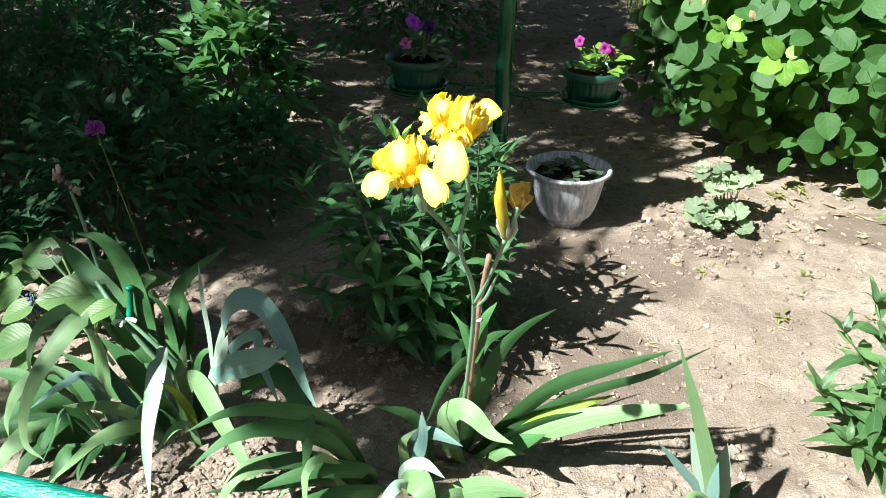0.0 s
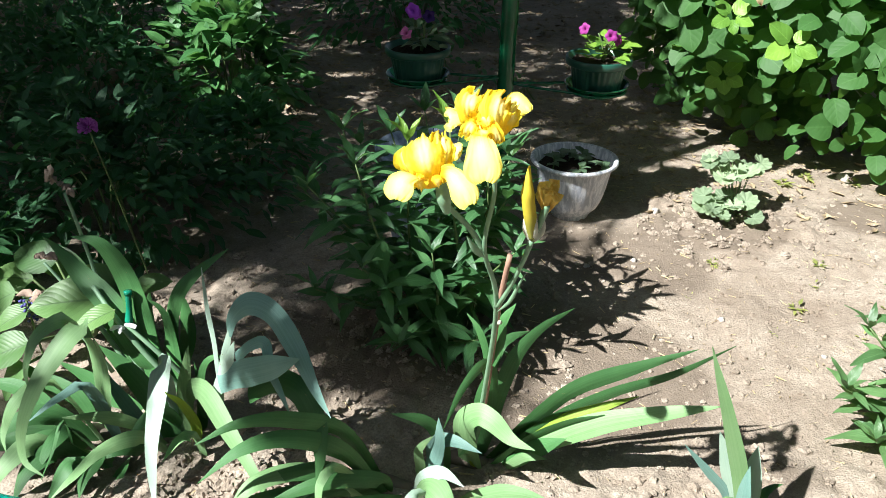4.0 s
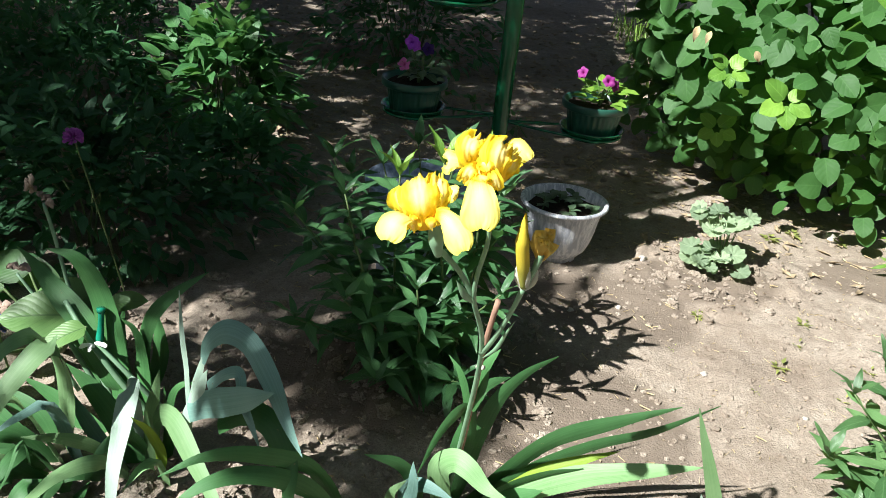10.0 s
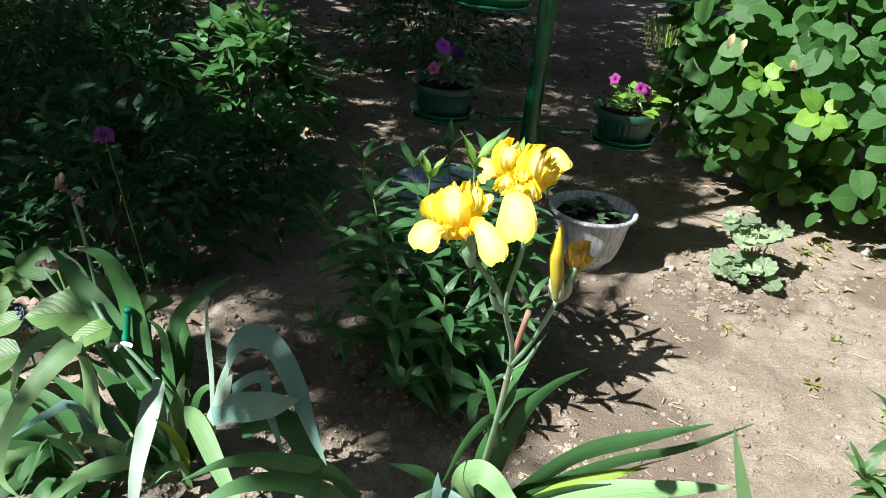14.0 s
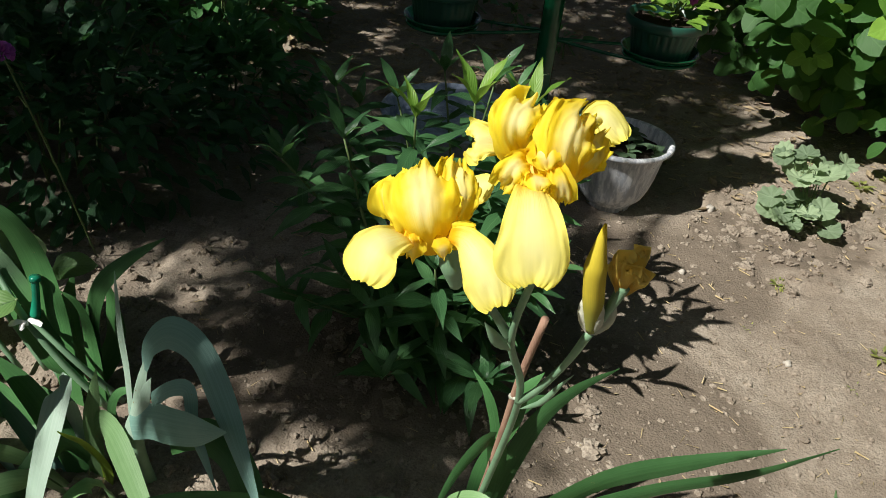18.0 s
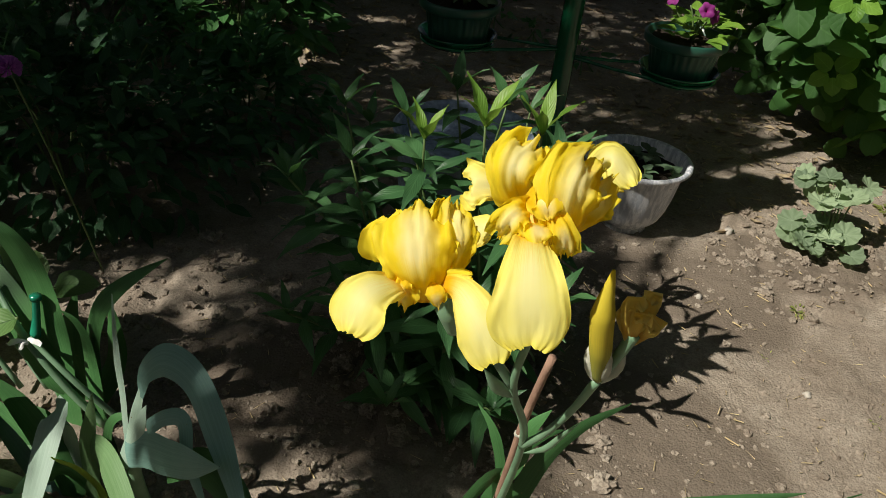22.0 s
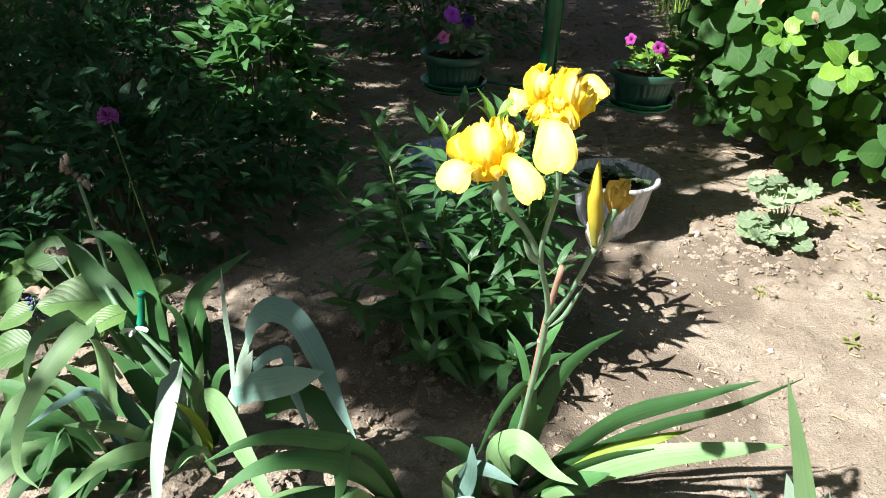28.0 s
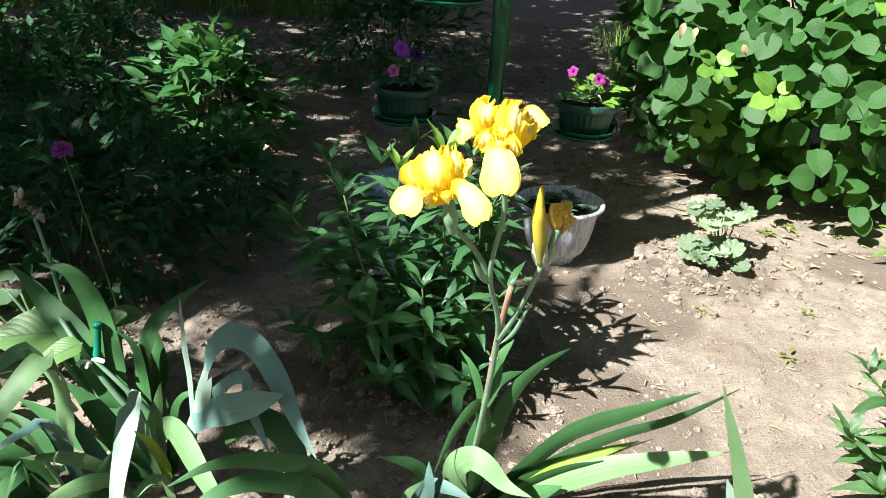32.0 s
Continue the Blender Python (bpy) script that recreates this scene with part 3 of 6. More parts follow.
def petal(spine, width, profile, bend, ruffle, rng, face=(0, -0.75, 0.6), rows=30, cols=34, freq=9.0, rib=0.0, notch=0.0, crumple=0.0, crease=0.0, tip=10):
    """Petal along a curve, its end rounded: bend curls its sides back, ruffle frills its rim, crumple dents it, rib raises its midline."""
    rough_curve = spline(spine, 12)
    lens = [0.0]
    for p, q in zip(rough_curve, rough_curve[1:]):
        lens.append(lens[-1] + (q - p).length)
    last = 36
    even = np.linspace(0, lens[-1], last + 1)
    axes = [np.interp(even, lens, [p[k] for p in rough_curve]) for k in range(3)]
    curve = [Vector((float(x), float(y), float(z))) for x, y, z in zip(*axes)]
    f0 = Vector(face)
    ph = rng.uniform(0, 40)
    verts, faces, uvs = [], [], []
    for j in range(rows + 1):
        v = 0.985 * (1 - (1 - j / rows) ** 1.6)
        for i in range(cols + 1):
            u = i / cols * 2 - 1
            reach = v - notch * v ** 6 * math.exp(-(u * 2.0) ** 2)
            q = min(reach, 1.0) * last
            k = min(int(q), last - 1)
            c = curve[k].lerp(curve[k + 1], q - k)
            t = (curve[min(k + 2, last)] - curve[max(k - 1, 0)]).normalized()
            s = t.cross(f0).normalized()
            f = s.cross(t)
            h = 0.5 * width * profile(v)
            rim = max(abs(u) ** 3.2, v ** tip) * min(1.0, 2.5 * v)
            frill = ruffle * rim * (1.7 * noise.noise(Vector((u * freq * 0.30, v * freq * 0.42, ph))) + 1.3 * noise.noise(Vector((u * freq * 0.8, v * freq * 0.9, ph + 9))))
            dent = crumple * min(1.0, 3 * v) * (0.6 * noise.noise(Vector((u * 1.5, v * 1.7, ph + 20))) + 2.0 * crease * noise.noise(Vector((u * 3.1, v * 3.0, ph + 60))) + crease * (0.3 - abs(noise.noise(Vector((u * 2.3 + v * 1.1, v * 2.6 - u * 0.9, ph + 30))))) + 0.4 * crease * (0.3 - abs(noise.noise(Vector((u * 6.5, v * 5.0, ph + 40))))))
            a = u * bend
            x, z = (h * math.sin(a) / bend, -h * (1 - math.cos(a)) / bend) if abs(bend) > 0.01 else (u * h, 0.0)
            ridge = rib * math.exp(-(u * 4) ** 2) * math.sin(math.pi * v)
            side = 0.5 * ruffle * rim * noise.noise(Vector((u * 4.0, v * 6.0, ph + 50)))
            verts.append(c + s * (x + side) + f * (z + frill + dent + ridge) + t * (0.35 * frill))
            uvs.append((i / cols, v))
    k = cols + 1
    for j in range(rows):
        for i in range(cols):
            faces.append((j * k + i, j * k + i + 1, (j + 1) * k + i + 1, (j + 1) * k + i))
    return verts, faces, uvs


def fall_shape(v):
    """Narrow claw, broad blade with a blunt end."""
    x = max(0.0, (v - 0.78) / 0.22)
    return (0.26 + 0.74 * min(1.0, max(0.0, v - 0.12) / 0.68) ** 1.15) * max(0.0, 1.002 - x ** 2.5) ** (1 / 2.5)


def standard_shape(v):
    x = max(0.0, (v - 0.62) / 0.38)
    return (0.45 + 0.55 * min(1.0, v / 0.62)) * max(0.0, 1.002 - x ** 3.2) ** (1 / 3.2)


def add_petal(name, parent, mat, spine, width, profile, bend, ruffle, seed, **kw):
    v, f, u = petal(spine, width, profile, bend, ruffle, random.Random(seed), **kw)
    return put_part(name, make_mesh(name, v, f, mat, u), parent)


def off(c, *steps):
    return [tuple(Vector(c) + Vector(s) * 0.92) for s in steps]


iris_plant = thing("iris", (0.045, 1.205, gz(0.045, 1.205)), "yellow bearded iris in bloom, tied to a thin stick", "iris", kind="")
stalk_pts = [(0.045, 1.205, -0.01), (0.062, 1.12, 0.22), (0.074, 0.99, 0.505), (0.052, 0.917, 0.640), (0.062, 0.895, 0.735), (0.052, 0.872, 0.800)]
put_part("stalk", make_mesh("stalk", *tube(stalk_pts, [0.0056, 0.0046, 0.0038, 0.0034, 0.0031, 0.0036], 10, 6)[:2], STALK), iris_plant, "grey-green flower stalk")
put_part("branch", make_mesh("branch", *tube([(0.052, 0.92, 0.636), (0.030, 0.903, 0.680), (0.002, 0.886, 0.718)], [0.0042, 0.0036, 0.004], 9, 6)[:2], STALK), iris_plant)
put_part("branch", make_mesh("branch", *tube([(0.074, 0.992, 0.500), (0.088, 0.965, 0.545), (0.104, 0.938, 0.605), (0.115, 0.924, 0.652)], [0.0042, 0.0036, 0.0032, 0.004], 9, 6)[:2], STALK), iris_plant)
# leafy bracts where the branches leave the stalk
add_petal("bract", iris_plant, STALK, [(0.054, 0.917, 0.626), (0.040, 0.900, 0.650), (0.028, 0.893, 0.672)], 0.014, lance, 1.3, 0.0, 3, rows=8, cols=6)
add_petal("bract", iris_plant, STALK, [(0.075, 0.988, 0.494), (0.092, 0.962, 0.530), (0.104, 0.942, 0.574), (0.112, 0.930, 0.60)], 0.008, lance, 1.2, 0.0, 4, rows=9, cols=6)
for k, base in enumerate(((0.003, 0.886, 0.708), (0.055, 0.880, 0.770))):
    b = Vector(base)
    put_part("spathe", make_mesh("spathe", *tube([b, b + Vector((-0.004, -0.006, 0.022)), b + Vector((-0.008, -0.012, 0.048))], [0.005, 0.0095, 0.0065], 10, 6)[:2], STALK), iris_plant, "swollen green spathe under the flower")

# lower flower
c = (-0.009, 0.846, 0.765)
flower = thing("iris_flower", c, "", "")
flower.parent = iris_plant
flower.location = Vector(c) - iris_plant.location
CAM_SIDE = (-0.05, -0.75, 0.62)
add_petal("fall", flower, FALL, [(-0.0194, 0.8560, 0.7629), (-0.0334, 0.8280, 0.7823), (-0.0465, 0.8080, 0.7841), (-0.0516, 0.7940, 0.7638)], 0.0391, fall_shape, 0.22, 0.0022, 21, face=(-0.35, -0.75, 0.55), crumple=0.0009, notch=0.03)
add_petal("fall", flower, FALL, [(-0.0121, 0.8520, 0.7691), (0.0061, 0.8220, 0.7897), (0.0212, 0.8020, 0.7833), (0.0350, 0.7900, 0.7617)], 0.0337, fall_shape, 0.4, 0.0024, 22, face=(-0.1, -0.8, 0.5), crumple=0.0009, notch=0.03)
add_petal("fall", flower, FALL, [(-0.0027, 0.8920, 0.7775), (0.0055, 0.8940, 0.7824), (0.0132, 0.8940, 0.7889), (0.0212, 0.8900, 0.7950)], 0.0212, rounded, 0.4, 0.0012, 23, face=(0, -0.7, 0.7), crumple=0.001)
add_petal("standard", flower, STANDARD, [(-0.0114, 0.8460, 0.7588), (-0.0171, 0.8320, 0.7899), (-0.0224, 0.8400, 0.8074), (-0.0247, 0.8640, 0.8126)], 0.0511, standard_shape, 0.5, 0.006, 24, face=CAM_SIDE, crumple=0.0042, rib=0.002, crease=0.45, freq=9, tip=4)
add_petal("standard", flower, STANDARD, [(-0.0215, 0.8620, 0.7526), (-0.0361, 0.8540, 0.7783), (-0.0440, 0.8580, 0.7930), (-0.0408, 0.8720, 0.8016)], 0.0337, standard_shape, 0.3, 0.0055, 25, face=(-0.45, -0.75, 0.45), crumple=0.0045, crease=0.45, freq=9, tip=4)
add_petal("standard", flower, STANDARD, [(-0.0032, 0.8540, 0.7651), (0.0009, 0.8480, 0.7968), (-0.0018, 0.8580, 0.8112), (-0.0053, 0.8740, 0.8197)], 0.0341, standard_shape, 0.35, 0.0055, 26, face=(0.4, -0.8, 0.4), crumple=0.0045, crease=0.45, freq=9, tip=4)
add_petal("standard", flower, STANDARD, [(-0.0168, 0.8820, 0.7479), (-0.0225, 0.8880, 0.7699), (-0.0261, 0.8840, 0.7931), (-0.0285, 0.8760, 0.8094)], 0.0436, standard_shape, -0.6, 0.0045, 30, face=CAM_SIDE, crumple=0.004, crease=0.45, freq=9, tip=4)
add_petal("standard", flower, STANDARD, [(-0.0285, 0.8380, 0.7879), (-0.0293, 0.8320, 0.7796), (-0.0275, 0.8320, 0.7725), (-0.0256, 0.8360, 0.7641)], 0.0202, standard_shape, 0.2, 0.0045, 62, face=(-0.2, -0.8, 0.5), crumple=0.003, rows=16, cols=18, crease=0.45, freq=9, tip=4)
add_petal("style_arm", flower, STANDARD, [(-0.0042, 0.8480, 0.7656), (0.0038, 0.8320, 0.7876), (0.0139, 0.8280, 0.7961)], 0.0160, rounded, 0.15, 0.003, 27, rows=14, cols=14, crumple=0.002)
add_petal("style_arm", flower, STANDARD, [(-0.0108, 0.8360, 0.7823), (-0.0066, 0.8290, 0.7776), (-0.0043, 0.8320, 0.7651)], 0.0154, lance, 0.8, 0.0025, 28, rows=12, cols=12, crumple=0.0015)
add_petal("style_arm", flower, WITHERED, [(-0.0072, 0.8410, 0.7717), (0.0014, 0.8320, 0.7844), (0.0102, 0.8290, 0.7864)], 0.0100, lance, 0.8, 0.001, 29, rows=8, cols=6)

# upper flower
c = (0.044, 0.846, 0.819)
flower2 = thing("iris_flower", c, "", "")
flower2.parent = iris_plant
flower2.location = Vector(c) - iris_plant.location
add_petal("fall", flower2, FALL, [(0.0429, 0.8300, 0.8347), (0.0423, 0.7900, 0.8458), (0.0450, 0.7660, 0.8347), (0.0493, 0.7520, 0.8068)], 0.0423, fall_shape, 0.2, 0.0022, 31, face=(0, -0.72, 0.68), crumple=0.0008, notch=0.03)
add_petal("fall", flower2, FALL, [(0.0323, 0.8520, 0.8395), (0.0207, 0.8480, 0.8452), (0.0096, 0.8460, 0.8469), (-0.0010, 0.8480, 0.8428)], 0.0316, fall_shape, 0.5, 0.004, 32, face=(-0.2, -0.75, 0.6), crumple=0.003, notch=0.20)
add_petal("fall", flower2, FALL, [(0.0703, 0.8720, 0.8237), (0.0754, 0.8740, 0.8489), (0.0827, 0.8700, 0.8625), (0.0969, 0.8620, 0.8499)], 0.0252, fall_shape, 0.6, 0.0028, 33, face=(0.25, -0.8, 0.5), crumple=0.0025)
add_petal("standard", flower2, STANDARD, [(0.0388, 0.8380, 0.8391), (0.0298, 0.8210, 0.8614), (0.0295, 0.8240, 0.8750), (0.0377, 0.8480, 0.8773)], 0.0333, standard_shape, 0.4, 0.005, 34, face=CAM_SIDE, crumple=0.0045, crease=0.45, freq=9, tip=4)
add_petal("standard", flower2, STANDARD, [(0.0608, 0.8280, 0.8234), (0.0599, 0.8100, 0.8595), (0.0618, 0.8180, 0.8743), (0.0672, 0.8420, 0.8746)], 0.0405, standard_shape, 0.45, 0.0055, 35, face=(0.25, -0.8, 0.45), crumple=0.0045, crease=0.45, freq=9, tip=4)
add_petal("standard", flower2, STANDARD, [(0.0537, 0.8680, 0.8232), (0.0523, 0.8740, 0.8349), (0.0506, 0.8700, 0.8495), (0.0494, 0.8600, 0.8657)], 0.0390, standard_shape, -0.7, 0.0045, 36, face=CAM_SIDE, crumple=0.004, crease=0.45, freq=9, tip=4)
add_petal("standard", flower2, STANDARD, [(0.0656, 0.8320, 0.8309), (0.0730, 0.8260, 0.8478), (0.0772, 0.8320, 0.8572), (0.0786, 0.8460, 0.8631)], 0.0253, standard_shape, 0.6, 0.006, 39, face=(0.5, -0.75, 0.4), crumple=0.004, crease=0.45, freq=9, tip=4)
add_petal("standard", flower2, STANDARD, [(0.0432, 0.8220, 0.8486), (0.0343, 0.8080, 0.8538), (0.0293, 0.8030, 0.8485), (0.0277, 0.8060, 0.8370)], 0.0209, standard_shape, 0.2, 0.0045, 37, face=(-0.2, -0.8, 0.55), crumple=0.003, rows=18, cols=20, crease=0.45, freq=9, tip=4)
add_petal("standard", flower2, STANDARD, [(0.0496, 0.8140, 0.8557), (0.0562, 0.8040, 0.8518), (0.0599, 0.8020, 0.8436), (0.0608, 0.8060, 0.8317)], 0.0167, standard_shape, 0.2, 0.004, 38, face=(0.1, -0.8, 0.55), crumple=0.003, rows=18, cols=18, crease=0.45, freq=9, tip=4)
add_petal("style_arm", flower2, STANDARD, [(0.0452, 0.8180, 0.8460), (0.0454, 0.7980, 0.8495), (0.0464, 0.7940, 0.8441)], 0.0206, rounded, 0.15, 0.0035, 40, rows=14, cols=16, crumple=0.002)
add_petal("style_arm", flower2, WITHERED, [(0.0330, 0.8220, 0.8514), (0.0368, 0.8120, 0.8487), (0.0443, 0.8060, 0.8453)], 0.0117, lance, -0.6, 0.001, 41, rows=10, cols=8)
add_petal("style_arm", flower2, STANDARD, [(0.0361, 0.8210, 0.8564), (0.0458, 0.8090, 0.8626), (0.0503, 0.8040, 0.8531)], 0.0189, rounded, 0.15, 0.003, 42, rows=12, cols=12, crumple=0.0025)

# closed bud and withered flower on the side branch
b = Vector((0.115, 0.923, 0.655))
bud = put_part("bud", make_mesh("bud", *tube([b, (0.110, 0.913, 0.690), (0.104, 0.903, 0.730), (0.1035, 0.899, 0.769)], [0.0045, 0.0085, 0.0088, 0.0012], 14, 8)[:2], BUD, tube([b, (0.110, 0.913, 0.690), (0.104, 0.903, 0.730), (0.1035, 0.899, 0.769)], [0.0045, 0.0085, 0.0088, 0.0012], 14, 8)[2]), iris_plant, "furled yellow bud with green streaks")
for k, (dx, dy, dz) in enumerate(((-0.010, -0.006, 0.046), (0.013, -0.004, 0.036), (0.002, -0.013, 0.040), (0.004, 0.006, 0.03))):
    add_petal("papery_sheath", iris_plant, SPATHE, [b + Vector((0, 0, -0.008)), b + Vector((dx * 0.9, dy * 0.9, dz * 0.45)), b + Vector((dx, dy, dz))], 0.014, lance, 1.3, 0.0018, 50 + k, rows=8, cols=6)
put_part("branch", make_mesh("branch", *tube([b, (0.124, 0.918, 0.682), (0.131, 0.912, 0.712)], [0.0045, 0.0042, 0.0055], 8, 5)[:2], STALK), iris_plant)
for k in range(7):
    a = k * 0.92
    tip = Vector((0.132 + 0.010 * math.cos(a), 0.909 + 0.009 * math.sin(a), 0.728 + 0.007 * ((k * 2) % 3)))
    midp = Vector((0.131 + 0.009 * math.cos(a), 0.910 + 0.008 * math.sin(a), 0.720))
    add_petal("withered_petal", iris_plant, WITHERED, [(0.130, 0.913, 0.700), midp, tip, tip + Vector((-0.006 * math.cos(a), -0.004, -0.004))], 0.016, standard_shape, 0.9, 0.004, 60 + k, rows=12, cols=12, freq=13, crumple=0.003)
sword(iris_plant, "leaf", 0.020, [(0.074, 1.150, 0.274), (0.085, 1.145, 0.320), (0.091, 1.140, 0.374), (0.112, 1.140, 0.413)])
sword(iris_plant, "leaf", 0.012, [(0.073, 1.175, 0.232), (0.063, 1.175, 0.290), (0.048, 1.180, 0.332), (0.027, 1.190, 0.357)])
sword(iris_plant, "leaf", 0.032, [(0.056, 1.200, -0.010), (0.076, 1.200, 0.077), (0.095, 1.200, 0.170), (0.124, 1.220, 0.248), (0.172, 1.250, 0.292), (0.232, 1.280, 0.318)], (0.30, -0.9, 0.12))
sword(iris_plant, "leaf", 0.017, [(0.076, 1.190, 0.221), (0.090, 1.200, 0.274), (0.111, 1.220, 0.286), (0.145, 1.240, 0.288)])
sword(iris_plant, "leaf", 0.025, [(0.066, 1.200, 0.022), (0.078, 1.190, 0.165), (0.066, 1.170, 0.259), (0.026, 1.130, 0.236), (-0.007, 1.080, 0.179)], (0.30, -0.9, 0.12))
sword(iris_plant, "lime", 0.017, [(0.053, 1.170, 0.002), (0.038, 1.150, 0.079), (0.031, 1.130, 0.140), (0.037, 1.120, 0.174)])
sword(iris_plant, "pale", 0.042, [(0.045, 1.181, -0.010), (0.029, 1.125, 0.146), (0.051, 1.105, 0.195), (0.079, 1.085, 0.198), (0.114, 1.060, 0.179), (0.154, 1.030, 0.184)], foot=1.0)
sword(iris_plant, "leaf", 0.027, [(-0.008, 1.140, -0.022), (-0.012, 1.120, 0.102), (-0.039, 1.100, 0.176), (-0.101, 1.080, 0.209)])
sword(iris_plant, "blue", 0.029, [(-0.014, 1.130, -0.013), (-0.025, 1.110, 0.102), (0.003, 1.090, 0.145), (0.063, 1.060, 0.144)])
sword(iris_plant, "blue", 0.025, [(-0.059, 1.080, 0.013), (-0.032, 1.080, 0.078), (-0.015, 1.080, 0.141), (-0.016, 1.080, 0.204)])
sword(iris_plant, "pale", 0.019, [(-0.044, 1.080, 0.018), (-0.049, 1.080, 0.084), (-0.051, 1.080, 0.127), (-0.026, 1.080, 0.161)])
sword(iris_plant, "white", 0.026, [(-0.050, 1.060, 0.019), (-0.041, 1.040, 0.092), (-0.007, 1.020, 0.132), (0.034, 1.000, 0.120)])
sword(iris_plant, "pale", 0.045, [(-0.051, 1.050, 0.044), (-0.030, 1.020, 0.099), (-0.003, 0.980, 0.106), (0.018, 0.950, 0.062)])
sword(iris_plant, "white", 0.022, [(-0.030, 1.040, 0.050), (-0.051, 1.000, 0.093), (-0.069, 0.970, 0.089), (-0.081, 0.950, 0.062)])
sword(iris_plant, "pale", 0.039, [(0.032, 1.050, 0.022), (0.078, 1.020, 0.076), (0.129, 1.000, 0.105), (0.188, 0.980, 0.112)])
sword(iris_plant, "pale", 0.030, [(0.081, 1.030, 0.046), (0.044, 1.000, 0.069), (0.025, 0.960, 0.056)])
sword(iris_plant, "leaf", 0.034, [(0.094, 1.060, 0.043), (0.142, 1.020, 0.058), (0.203, 0.980, 0.076)])
sword(iris_plant, "leaf", 0.032, [(0.079, 1.200, -0.008), (0.150, 1.190, 0.099), (0.232, 1.180, 0.202), (0.348, 1.190, 0.252), (0.450, 1.190, 0.297)], (0.30, -0.9, 0.12))
sword(iris_plant, "leaf", 0.022, [(0.083, 1.200, -0.015), (0.183, 1.180, 0.114), (0.299, 1.180, 0.195), (0.414, 1.190, 0.238), (0.520, 1.200, 0.301)], (0.30, -0.9, 0.12))
sword(iris_plant, "lime", 0.023, [(0.097, 1.190, 0.003), (0.205, 1.170, 0.124), (0.277, 1.160, 0.174), (0.347, 1.150, 0.216)])
sword(iris_plant, "pale", 0.037, [(0.091, 1.190, -0.013), (0.184, 1.150, 0.096), (0.276, 1.130, 0.164), (0.365, 1.110, 0.207), (0.482, 1.100, 0.242)])
sword(iris_plant, "leaf", 0.024, [(0.094, 1.210, -0.019), (0.178, 1.200, 0.115), (0.241, 1.200, 0.181), (0.301, 1.200, 0.214)], (0.30, -0.9, 0.12))
sword(iris_plant, "leaf", 0.027, [(0.088, 1.180, -0.001), (0.151, 1.160, 0.088), (0.218, 1.140, 0.153), (0.285, 1.130, 0.185)], (0.30, -0.9, 0.12))
sword(iris_plant, "leaf", 0.034, [(0.097, 1.180, -0.004), (0.157, 1.150, 0.072), (0.219, 1.120, 0.133)])
sword(iris_plant, "pale", 0.016, [(0.111, 1.170, 0.007), (0.147, 1.140, 0.064), (0.187, 1.120, 0.081)])
sword(iris_plant, "leaf", 0.033, [(0.061, 1.210, -0.019), (0.059, 1.220, 0.081), (0.068, 1.220, 0.163), (0.077, 1.220, 0.227)])
sword(iris_plant, "pale", 0.017, [(0.056, 1.170, 0.002), (0.047, 1.150, 0.058), (0.033, 1.130, 0.082), (0.020, 1.120, 0.078)])
rhizome(iris_plant, (0.03, 1.19, 0.0), 0.05, 1)

stake = thing("plant_stake", (0.035, 1.235, gz(0.035, 1.235)), "thin reddish-brown stick tied to the iris stalk", "stake")
st = tube([(0.050, 1.245, -0.03), (0.065, 1.19, 0.14), (0.075, 1.145, 0.30), (0.082, 1.108, 0.43), (0.094, 1.077, 0.542)], [0.0055, 0.0055, 0.005, 0.0048, 0.0046], 9, 5)
put_part("stick", make_mesh("stick", *st[:2], STAKE_WOOD, st[2]), stake)
put_part("twig_stub", make_mesh("twig_stub", *tube([(0.076, 1.122, 0.385), (0.086, 1.112, 0.392)], [0.0045, 0.004], 7, 2)[:2], SPATHE), stake, "pale cut twig end")

iris_clump = thing("iris", (-0.55, 1.19, gz(-0.55, 1.19)), "clump of arching sword-leaved iris past bloom in cloddy soil", "iris")
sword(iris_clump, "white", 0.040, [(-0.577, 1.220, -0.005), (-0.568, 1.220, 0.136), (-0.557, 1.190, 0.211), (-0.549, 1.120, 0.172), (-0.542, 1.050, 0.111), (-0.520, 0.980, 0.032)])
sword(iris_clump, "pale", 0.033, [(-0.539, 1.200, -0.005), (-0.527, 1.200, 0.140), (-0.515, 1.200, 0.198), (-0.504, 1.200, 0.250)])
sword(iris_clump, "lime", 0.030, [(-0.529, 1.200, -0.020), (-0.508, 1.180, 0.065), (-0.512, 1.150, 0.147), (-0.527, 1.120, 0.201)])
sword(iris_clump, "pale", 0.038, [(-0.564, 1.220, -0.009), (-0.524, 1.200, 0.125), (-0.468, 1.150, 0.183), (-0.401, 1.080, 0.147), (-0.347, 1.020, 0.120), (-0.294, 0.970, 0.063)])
sword(iris_clump, "pale", 0.026, [(-0.498, 1.170, -0.005), (-0.493, 1.140, 0.075), (-0.509, 1.100, 0.104), (-0.523, 1.050, 0.096)])
sword(iris_clump, "leaf", 0.045, [(-0.561, 1.200, -0.005), (-0.605, 1.220, 0.089), (-0.657, 1.240, 0.156), (-0.710, 1.250, 0.206)])
sword(iris_clump, "blue", 0.032, [(-0.584, 1.200, -0.025), (-0.644, 1.220, 0.040), (-0.685, 1.230, 0.112), (-0.700, 1.230, 0.166)])
sword(iris_clump, "pale", 0.024, [(-0.566, 1.180, -0.005), (-0.607, 1.160, 0.074), (-0.662, 1.140, 0.116), (-0.740, 1.120, 0.128)])
